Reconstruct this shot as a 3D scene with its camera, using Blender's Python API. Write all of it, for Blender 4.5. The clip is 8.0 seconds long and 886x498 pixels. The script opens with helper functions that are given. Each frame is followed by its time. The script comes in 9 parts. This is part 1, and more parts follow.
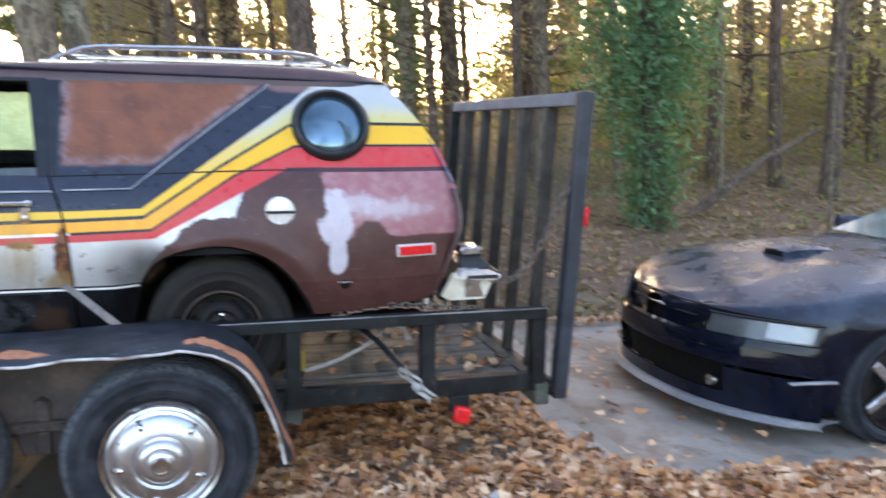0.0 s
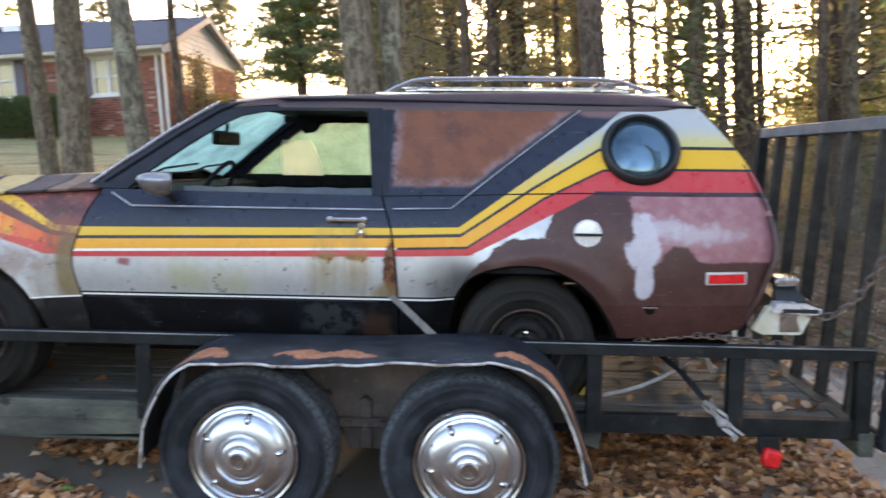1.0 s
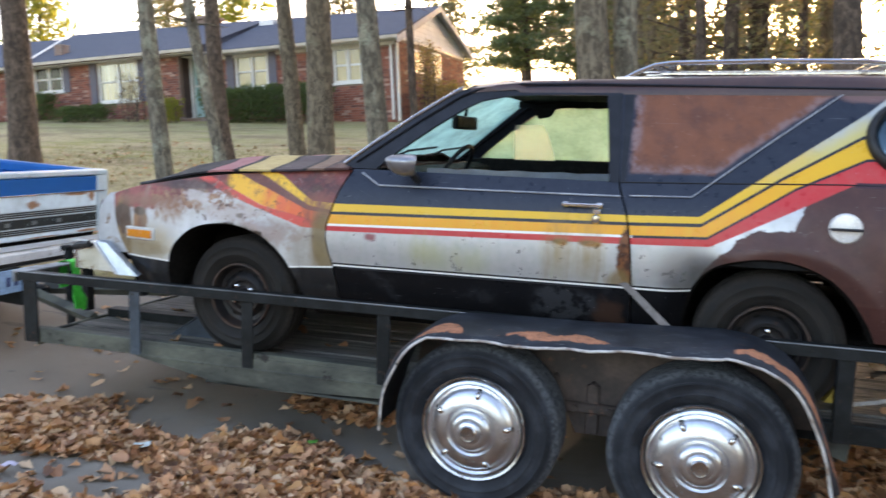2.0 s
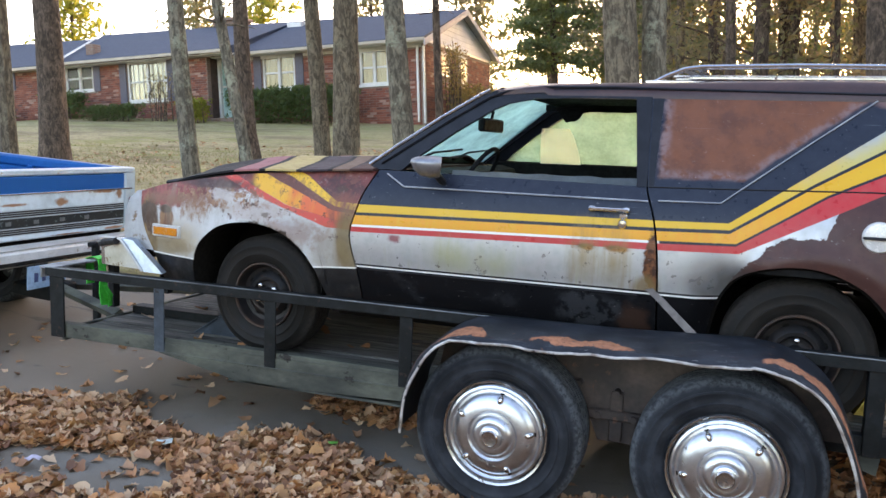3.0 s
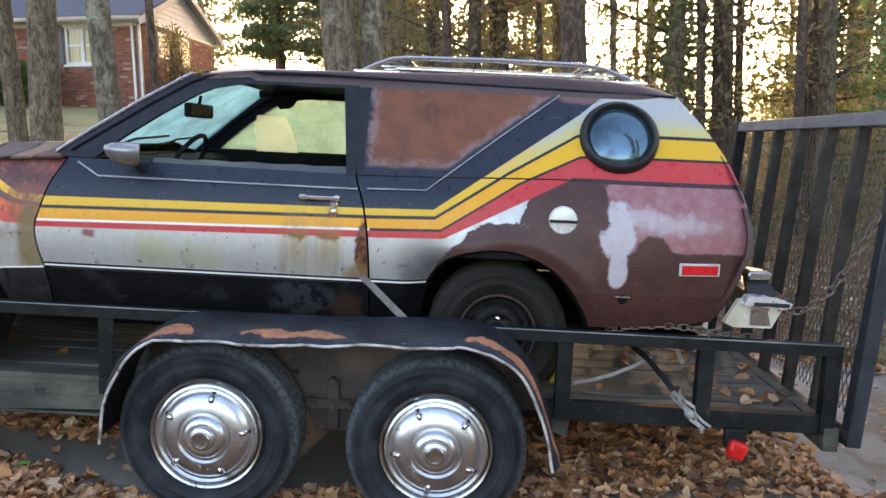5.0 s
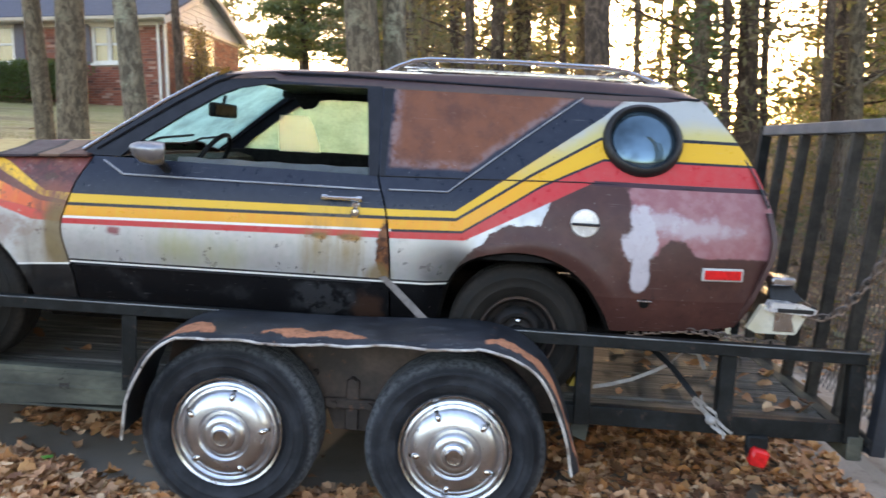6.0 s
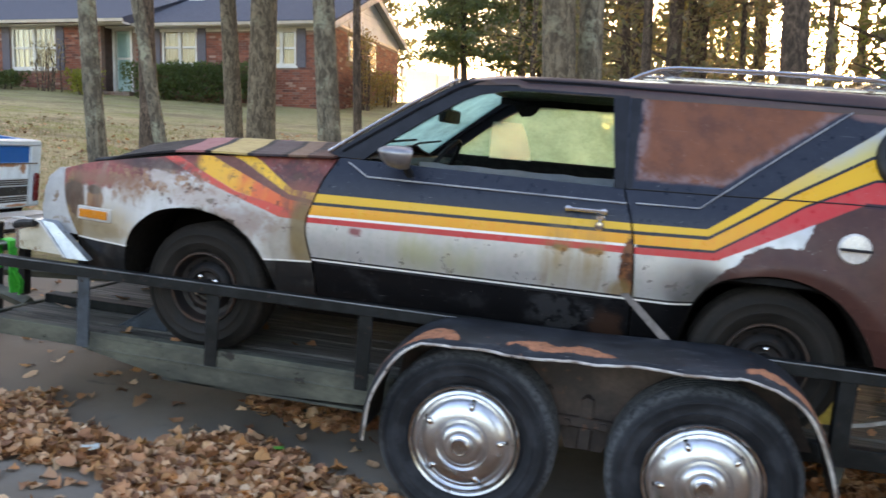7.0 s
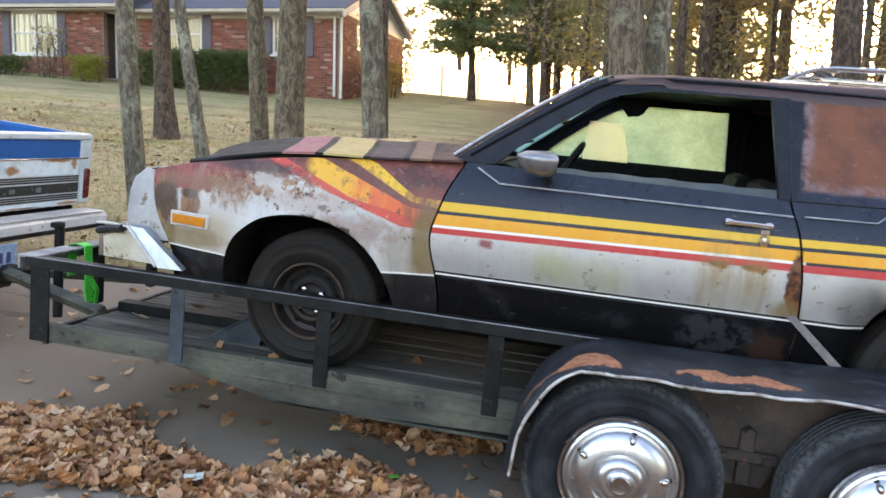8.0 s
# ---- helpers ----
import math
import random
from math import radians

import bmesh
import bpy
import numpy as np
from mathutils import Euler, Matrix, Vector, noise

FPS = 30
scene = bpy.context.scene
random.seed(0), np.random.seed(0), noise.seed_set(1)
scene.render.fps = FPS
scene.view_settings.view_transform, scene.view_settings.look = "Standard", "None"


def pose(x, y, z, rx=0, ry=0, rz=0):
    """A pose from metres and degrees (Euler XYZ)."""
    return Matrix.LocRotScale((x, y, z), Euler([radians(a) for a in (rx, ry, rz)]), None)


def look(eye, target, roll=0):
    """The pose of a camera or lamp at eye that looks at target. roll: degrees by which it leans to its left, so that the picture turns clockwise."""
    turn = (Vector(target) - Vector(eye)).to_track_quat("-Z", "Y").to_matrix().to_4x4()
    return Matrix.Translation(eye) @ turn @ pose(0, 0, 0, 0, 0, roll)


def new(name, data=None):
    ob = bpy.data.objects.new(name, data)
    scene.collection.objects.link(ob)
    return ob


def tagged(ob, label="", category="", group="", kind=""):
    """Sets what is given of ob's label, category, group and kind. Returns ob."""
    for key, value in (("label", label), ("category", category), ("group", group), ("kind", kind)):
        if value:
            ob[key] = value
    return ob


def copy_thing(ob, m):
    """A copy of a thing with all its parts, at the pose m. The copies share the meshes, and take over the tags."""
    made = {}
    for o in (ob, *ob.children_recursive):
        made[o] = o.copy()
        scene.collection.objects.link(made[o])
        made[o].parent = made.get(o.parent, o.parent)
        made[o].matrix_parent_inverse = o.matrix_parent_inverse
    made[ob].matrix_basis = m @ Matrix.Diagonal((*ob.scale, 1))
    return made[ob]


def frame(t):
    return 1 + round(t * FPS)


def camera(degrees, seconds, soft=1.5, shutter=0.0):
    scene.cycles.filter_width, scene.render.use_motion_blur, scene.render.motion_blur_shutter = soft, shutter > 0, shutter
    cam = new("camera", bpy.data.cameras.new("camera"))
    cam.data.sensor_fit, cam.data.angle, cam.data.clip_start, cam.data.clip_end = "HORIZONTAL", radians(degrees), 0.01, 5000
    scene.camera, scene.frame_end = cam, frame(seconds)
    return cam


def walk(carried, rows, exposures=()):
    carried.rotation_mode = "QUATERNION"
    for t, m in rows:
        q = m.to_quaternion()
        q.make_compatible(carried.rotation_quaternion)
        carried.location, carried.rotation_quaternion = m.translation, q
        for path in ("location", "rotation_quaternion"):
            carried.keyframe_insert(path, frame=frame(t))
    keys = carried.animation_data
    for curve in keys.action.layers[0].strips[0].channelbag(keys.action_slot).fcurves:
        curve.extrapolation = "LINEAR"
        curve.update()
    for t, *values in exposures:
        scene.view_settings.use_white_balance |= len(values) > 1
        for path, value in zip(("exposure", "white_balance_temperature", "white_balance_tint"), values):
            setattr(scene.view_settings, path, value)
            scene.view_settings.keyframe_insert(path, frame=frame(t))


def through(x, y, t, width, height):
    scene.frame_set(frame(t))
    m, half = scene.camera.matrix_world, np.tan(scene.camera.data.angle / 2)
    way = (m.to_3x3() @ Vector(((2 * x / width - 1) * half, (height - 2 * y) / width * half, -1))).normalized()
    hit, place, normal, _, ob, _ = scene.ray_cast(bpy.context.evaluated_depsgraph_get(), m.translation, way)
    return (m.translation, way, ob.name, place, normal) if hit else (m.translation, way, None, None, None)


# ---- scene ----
cam = camera(57.4, 8.0, shutter=0.38)
EXPOSURE, SKY_STRENGTH, SUN_STRENGTH = 2.90, 0.155, 0.5
PATH = [
    (0, (2.393, -3.232, 1.303), (2.914, -1.33, 0.969), -3.0),
    (0.5, (2.277, -3.232, 1.268), (2.481, -1.256, 1.037), -3.4),
    (1, (2.249, -3.25, 1.277), (2.122, -1.266, 1.058), -3.2),
    (1.5, (2.218, -3.267, 1.277), (1.83, -1.317, 1.055), -3.0),
    (2, (2.178, -3.286, 1.274), (1.535, -1.406, 1.048), -2.3),
    (2.2, (2.166, -3.283, 1.274), (1.459, -1.426, 1.048), -1.9),
    (3.3, (2.167, -3.26, 1.268), (1.488, -1.391, 1.053), -1.0),
    (3.5, (2.177, -3.25, 1.272), (1.562, -1.359, 1.053), -1.1),
    (4, (2.204, -3.226, 1.269), (1.836, -1.274, 1.036), -1.1),
    (4.5, (2.241, -3.208, 1.263), (2.107, -1.228, 1.012), -1.3),
    (4.7, (2.252, -3.206, 1.262), (2.176, -1.224, 1.003), -1.4),
    (5.8, (2.25, -3.218, 1.274), (2.19, -1.236, 1.015), -0.9),
    (6, (2.249, -3.208, 1.268), (2.133, -1.228, 1.011), -0.6),
    (6.5, (2.149, -3.165, 1.25), (1.831, -1.208, 0.994), 0.8),
    (7, (1.833, -3.18, 1.28), (1.386, -1.246, 1.036), 1.2),
    (7.5, (1.546, -3.151, 1.277), (1.046, -1.232, 1.022), 0.8),
    (8, (1.226, -3.025, 1.32), (0.805, -1.088, 1.052), 1.8),
]
walk(cam, [(t, look(eye, target, roll)) for t, eye, target, roll in PATH], exposures=[(t, EXPOSURE + e, kelvin, 25) for t, e, kelvin in ((0.0, 0.50, 6650), (1.0, 0.08, 6850), (2.0, 0.06, 7050), (4.5, 0.03, 7050), (6.0, 0.14, 7150), (6.5, 0.14, 7200), (7.0, -0.10, 7250), (7.6, 0.08, 7350), (8.0, 0.20, 7350))])

# ---- the slope that the driveway, the trailer and the cars share ----
SLOPE = pose(0, 0, 0.70, 0, 3.8, 0) @ pose(0, 0, -0.735)
SUN_WAY = Vector((0.172, 0.975, 0.155)).normalized()

# ---- world and sun ----
sky_world = bpy.data.worlds.new("sky")
scene.world = sky_world
sky_world.use_nodes = True
_t = sky_world.node_tree
_sky = _t.nodes.new("ShaderNodeTexSky")
_sky.sky_type, _sky.sun_disc = "NISHITA", False
_sky.sun_elevation, _sky.sun_rotation = math.asin(SUN_WAY.z), math.atan2(SUN_WAY.x, SUN_WAY.y)
_sky.air_density, _sky.dust_density, _sky.ozone_density = 1.0, 2.5, 1.0
_t.links.new(_sky.outputs[0], _t.nodes["Background"].inputs[0])
_t.nodes["Background"].inputs[1].default_value = SKY_STRENGTH
_sun = bpy.data.lights.new("sun", "SUN")
_sun.energy, _sun.angle, _sun.color = SUN_STRENGTH, radians(1.5), (1.0, 0.80, 0.56)
new("sun", _sun).matrix_world = look((0, 0, 30), Vector((0, 0, 30)) - SUN_WAY)


# ---- geometry helpers ----
class Geo:
    """Vertices and faces of one mesh."""

    def __init__(self):
        self.v, self.f = [], []

    def add(self, verts, faces):
        n = len(self.v)
        self.v += [tuple(p) for p in verts]
        self.f += [tuple(i + n for i in q) for q in faces]
        return self

    def box(self, x0, x1, y0, y1, z0, z1, bev=0.004, turn=None):
        c = Vector(((x0 + x1) / 2, (y0 + y1) / 2, (z0 + z1) / 2))
        h = (abs(x1 - x0) / 2, abs(y1 - y0) / 2, abs(z1 - z0) / 2)
        b = min(bev, *(0.45 * k for k in h))
        idx, verts, faces = {}, [], []
        for s in [(i, j, k) for i in (-1, 1) for j in (-1, 1) for k in (-1, 1)]:
            for a in range(3):
                p = Vector([s[n] * (h[n] if n == a else h[n] - b) for n in range(3)])
                idx[s, a] = len(verts)
                verts.append(c + (turn @ p if turn else p))
            faces.append([idx[s, a] for a in range(3)])
        for a in range(3):
            o, p = [n for n in range(3) if n != a]
            for s in (-1, 1):
                ring = []
                for i, j in ((-1, -1), (1, -1), (1, 1), (-1, 1)):
                    k = [0, 0, 0]
                    k[a], k[o], k[p] = s, i, j
                    ring.append(idx[tuple(k), a])
                faces.append(ring)
            for i in (-1, 1):
                for j in (-1, 1):
                    lo, hi = [0, 0, 0], [0, 0, 0]
                    lo[a], hi[a] = -1, 1
                    lo[o] = hi[o] = i
                    lo[p] = hi[p] = j
                    faces.append([idx[tuple(lo), o], idx[tuple(hi), o], idx[tuple(hi), p], idx[tuple(lo), p]])
        return self.add(verts, faces)

    def grid(self, rows, close=False):
        n, m = len(rows), len(rows[0])
        verts = [p for row in rows for p in row]
        faces = [(i * m + j, i * m + (j + 1) % m, (i + 1) * m + (j + 1) % m, (i + 1) * m + j) for i in range(n - 1) for j in range(m if close else m - 1)]
        return self.add(verts, faces)

    def slab(self, rows, off):
        """A sheet of rows of points with a thickness, off being the way to its other face."""
        n, m = len(rows), len(rows[0])
        back = [[Vector(p) + (off(Vector(p)) if callable(off) else Vector(off)) for p in row] for row in rows]
        verts = [Vector(p) for row in rows for p in row] + [p for row in back for p in row]
        k = n * m
        faces = []
        for i in range(n - 1):
            for j in range(m - 1):
                a, b, c, d = i * m + j, i * m + j + 1, (i + 1) * m + j + 1, (i + 1) * m + j
                faces += [(a, b, c, d), (k + d, k + c, k + b, k + a)]
        rim = [j for j in range(m)] + [i * m + m - 1 for i in range(1, n)] + [(n - 1) * m + j for j in range(m - 2, -1, -1)] + [i * m for i in range(n - 2, 0, -1)]
        for a, b in zip(rim, rim[1:] + rim[:1]):
            faces.append((b, a, k + a, k + b))
        return self.add(verts, faces)

    def tube(self, path, r, n=8, cap=True):
        path = [Vector(p) for p in path]
        rows, up = [], Vector((0.13, 0.21, 0.97))
        for i, p in enumerate(path):
            d = (path[min(i + 1, len(path) - 1)] - path[max(i - 1, 0)]).normalized()
            a = d.cross(up)
            a = a.normalized() if a.length > 0.05 else d.cross(Vector((1, 0, 0))).normalized()
            b = d.cross(a)
            q = r[i] if isinstance(r, (list, tuple)) else r
            rows.append([p + q * (math.cos(2 * math.pi * k / n) * a + math.sin(2 * math.pi * k / n) * b) for k in range(n)])
        base = len(self.v)
        self.grid(rows, True)
        if cap:
            self.f += [tuple(base + k for k in range(n)), tuple(base + (len(rows) - 1) * n + k for k in range(n))]
        return self

    def lathe(self, profile, centre, axis="y", n=36, a0=0.0, a1=2 * math.pi):
        """profile: (radius, way along the axis)."""
        c, whole = Vector(centre), abs(a1 - a0 - 2 * math.pi) < 1e-6
        rows = []
        for r, h in profile:
            row = []
            for k in range(n if whole else n + 1):
                a = a0 + (a1 - a0) * k / n
                u, w = r * math.cos(a), r * math.sin(a)
                row.append(c + Vector({"y": (u, h, w), "x": (h, u, w), "z": (u, w, h)}[axis]))
            rows.append(row)
        return self.grid(rows, whole)

    def plate(self, outline, off):
        """A flat plate from an outline of points, off being its thickness."""
        n, off = len(outline), Vector(off)
        verts = [Vector(p) for p in outline] + [Vector(p) + off for p in outline]
        return self.add(verts, [tuple(range(n)), tuple(range(2 * n - 1, n - 1, -1))] + [(i, (i + 1) % n, n + (i + 1) % n, n + i) for i in range(n)])

    def mirrored(self, y):
        self.v = [(a, 2 * y - b, c) for a, b, c in self.v]
        return self

    def moved(self, m):
        self.v = [tuple(m @ Vector(p)) for p in self.v]
        return self


def mesh_of(name, geo, mat, smooth=True, sharp=40, weld=False):
    me = bpy.data.meshes.new(name)
    me.from_pydata(geo.v, [], geo.f)
    bm = bmesh.new()
    bm.from_mesh(me)
    if weld:
        bmesh.ops.remove_doubles(bm, verts=bm.verts, dist=0.0005)
    bmesh.ops.recalc_face_normals(bm, faces=bm.faces)
    limit = radians(sharp)
    for e in bm.edges:
        e.smooth = len(e.link_faces) == 2 and e.calc_face_angle(0) < limit
    for f in bm.faces:
        f.smooth = smooth
    bm.to_mesh(me)
    bm.free()
    if mat:
        me.materials.append(mat)
    return me


def part(name, geo, mat, parent, label="", smooth=True, at=None, sharp=40, weld=False):
    """ONE mesh object under a thing or a part."""
    ob = new(name, mesh_of(name, geo, mat, smooth, sharp, weld))
    if parent:
        ob.parent = parent
    if at is not None:
        ob.matrix_basis = at
    if label:
        ob["label"] = label
    return ob


def thing(name, label, category, at=None, group="", kind=""):
    ob = new(name)
    ob.empty_display_size = 0.1
    if at is not None:
        ob.matrix_basis = at
    return tagged(ob, label, category, group, kind)


def lerp(pts, x):
    """Straight lines between (x, value) pairs."""
    if x <= pts[0][0]:
        return pts[0][1]
    for (a, p), (b, q) in zip(pts, pts[1:]):
        if x <= b:
            return p + (q - p) * (x - a) / (b - a)
    return pts[-1][1]


def soft(pts, x):
    """A smooth line through (x, value) pairs (Catmull-Rom in value)."""
    if x <= pts[0][0]:
        return pts[0][1]
    if x >= pts[-1][0]:
        return pts[-1][1]
    for i in range(len(pts) - 1):
        if x <= pts[i + 1][0]:
            (a, p), (b, q) = pts[i], pts[i + 1]
            h, t = b - a, (x - a) / (b - a)
            m0 = (q - pts[i - 1][1]) / (b - pts[i - 1][0]) if i else (q - p) / h
            m1 = (pts[i + 2][1] - p) / (pts[i + 2][0] - a) if i + 2 < len(pts) else (q - p) / h
            return (2 * t**3 - 3 * t * t + 1) * p + (t**3 - 2 * t * t + t) * h * m0 + (3 * t * t - 2 * t**3) * q + (t**3 - t * t) * h * m1


# ---- material helpers: expressions that become nodes ----
class Ex:
    def __init__(self, mat, sock):
        self.m, self.s = mat, sock

    def op(self, name, *others):
        return self.m.math(name, self, *others)

    def __add__(self, o): return self.op("ADD", o)
    def __radd__(self, o): return self.op("ADD", o)
    def __sub__(self, o): return self.op("SUBTRACT", o)
    def __rsub__(self, o): return self.m.math("SUBTRACT", o, self)
    def __mul__(self, o): return self.op("MULTIPLY", o)
    def __rmul__(self, o): return self.op("MULTIPLY", o)
    def __truediv__(self, o): return self.op("DIVIDE", o)


class Mat:
    def __init__(self, name):
        self.mat = bpy.data.materials.new(name)
        self.mat.use_nodes = True
        self.t = self.mat.node_tree
        self.bsdf = self.t.nodes["Principled BSDF"]
        self.out = self.t.nodes["Material Output"]
        self.co = self.t.nodes.new("ShaderNodeTexCoord")
        self.vec = self.co.outputs["Object"]
        sep = self.t.nodes.new("ShaderNodeSeparateXYZ")
        self.t.links.new(self.vec, sep.inputs[0])
        self.x, self.y, self.z = (Ex(self, s) for s in sep.outputs)

    def put(self, sock, value):
        if isinstance(value, Ex):
            self.t.links.new(value.s, sock)
        elif isinstance(value, (tuple, list)):
            sock.default_value = tuple(value) + (1.0,) if len(value) == 3 and len(sock.default_value) == 4 else value
        else:
            sock.default_value = value

    def math(self, name, *args):
        n = self.t.nodes.new("ShaderNodeMath")
        n.operation = name
        for sock, a in zip(n.inputs, args):
            self.put(sock, a)
        return Ex(self, n.outputs[0])

    def ramp(self, x, a, b, lo=0.0, hi=1.0, smooth=True):
        """lo where x is a, hi where it is b."""
        n = self.t.nodes.new("ShaderNodeMapRange")
        n.interpolation_type, n.clamp = "SMOOTHSTEP" if smooth else "LINEAR", True
        for i, v in enumerate((x, a, b, lo, hi)):
            self.put(n.inputs[i], v)
        return Ex(self, n.outputs[0])

    def lines(self, x, pts):
        out = None
        for (a, p), (b, q) in zip(pts, pts[1:]):
            seg = self.ramp(x, a, b, p if out is None else 0.0, q if out is None else q - p, smooth=False)
            out = seg if out is None else out + seg
        return out

    def noise(self, scale, detail=4.0, rough=0.55, stretch=None, dist=0.0, seed=0.0):
        n = self.t.nodes.new("ShaderNodeTexNoise")
        n.inputs["Scale"].default_value, n.inputs["Detail"].default_value = scale, detail
        n.inputs["Roughness"].default_value, n.inputs["Distortion"].default_value = rough, dist
        vec = self.vec
        if stretch or seed:
            mp = self.t.nodes.new("ShaderNodeMapping")
            mp.inputs["Scale"].default_value = stretch or (1, 1, 1)
            mp.inputs["Location"].default_value = (seed, seed * 1.7, seed * 0.6)
            self.t.links.new(vec, mp.inputs[0])
            vec = mp.outputs[0]
        self.t.links.new(vec, n.inputs["Vector"])
        return Ex(self, n.outputs[0])

    def random(self):
        return Ex(self, self.t.nodes.new("ShaderNodeObjectInfo").outputs["Random"])

    def island(self):
        return Ex(self, self.t.nodes.new("ShaderNodeNewGeometry").outputs["Random Per Island"])

    def mix(self, f, a, b):
        n = self.t.nodes.new("ShaderNodeMix")
        n.data_type = "RGBA"
        self.put(n.inputs[0], f)
        self.put(n.inputs[6], a)
        self.put(n.inputs[7], b)
        return Ex(self, n.outputs[2])

    def stops(self, f, cols, constant=False):
        n = self.t.nodes.new("ShaderNodeValToRGB")
        n.color_ramp.interpolation = "CONSTANT" if constant else "LINEAR"
        el = n.color_ramp.elements
        while len(el) < len(cols):
            el.new(0.5)
        for e, (p, c) in zip(el, cols):
            e.position, e.color = p, (*c, 1.0)
        self.put(n.inputs[0], f)
        return Ex(self, n.outputs[0])

    def blob(self, cx, cz, rx, rz, jag=0.0, edge=0.12, n=None):
        """1 inside an uneven patch of the side, 0 outside."""
        u, w = (self.x - cx) / rx, (self.z - cz) / rz
        d = self.math("SQRT", u * u + w * w)
        if n is not None:
            d = d + (n - 0.5) * jag
        return self.ramp(d, 1.0 + edge, 1.0 - edge)

    def set(self, colour=None, rough=None, metal=None, bump=None, strength=0.3, dist=0.01, **kw):
        if colour is not None:
            self.put(self.bsdf.inputs["Base Color"], colour)
        if rough is not None:
            self.put(self.bsdf.inputs["Roughness"], rough)
        if metal is not None:
            self.put(self.bsdf.inputs["Metallic"], metal)
        for k, v in kw.items():
            self.put(self.bsdf.inputs[k], v)
        if bump is not None:
            b = self.t.nodes.new("ShaderNodeBump")
            b.inputs["Strength"].default_value, b.inputs["Distance"].default_value = strength, dist
            self.put(b.inputs["Height"], bump)
            self.t.links.new(b.outputs[0], self.bsdf.inputs["Normal"])
        return self.mat


def worn(name, a, b, scale=6.0, rough=0.6, metal=0.0, spots=None, bump=0.15, fine=60.0, stretch=None, **kw):
    """A surface of colour a with stains of b at two scales, and chips of the colour spots."""
    m = Mat(name)
    big, small = m.noise(scale, 5, 0.6, stretch), m.noise(fine, 3, 0.6, stretch)
    c = m.mix(m.ramp(big, 0.35, 0.68), a, b)
    c = m.mix(m.ramp(small, 0.3, 0.8, 0.0, 0.35), c, tuple(0.6 * v for v in a))
    r = rough
    if spots:
        chip = m.ramp(m.noise(scale * 2.3, 8, 0.7, seed=3.1), 0.60, 0.66)
        c, r = m.mix(chip, c, spots), m.ramp(chip, 0, 1, rough, 0.9)
    return m.set(c, r, metal, small + big, bump, 0.004, **kw)

# ---- materials ----
NAVY, YELLOW, ORANGE, RED = (0.012, 0.015, 0.025), (0.72, 0.42, 0.025), (0.78, 0.33, 0.02), (0.54, 0.036, 0.038)
SILVER, MAROON, LILAC, PALE, WHITE = (0.46, 0.46, 0.46), (0.064, 0.026, 0.022), (0.29, 0.115, 0.125), (0.50, 0.47, 0.50), (0.78, 0.76, 0.72)
BLACK = (0.007, 0.007, 0.008)

RED_LOW = [(0.5, 1.040), (1.84, 1.062), (2.13, 1.070), (2.625, 1.322), (2.70, 1.330)]
RED_TOP = [(0.5, 1.062), (1.84, 1.088), (2.12, 1.097), (2.42, 1.290), (2.66, 1.405), (2.75, 1.411)]
GOLD_TOP = [(0.5, 1.113), (1.84, 1.135), (2.095, 1.143), (2.376, 1.327), (2.648, 1.487), (2.75, 1.497)]
BAND_TOP = [(0.5, 1.161), (1.84, 1.175), (2.088, 1.181), (2.661, 1.583), (2.76, 1.67)]


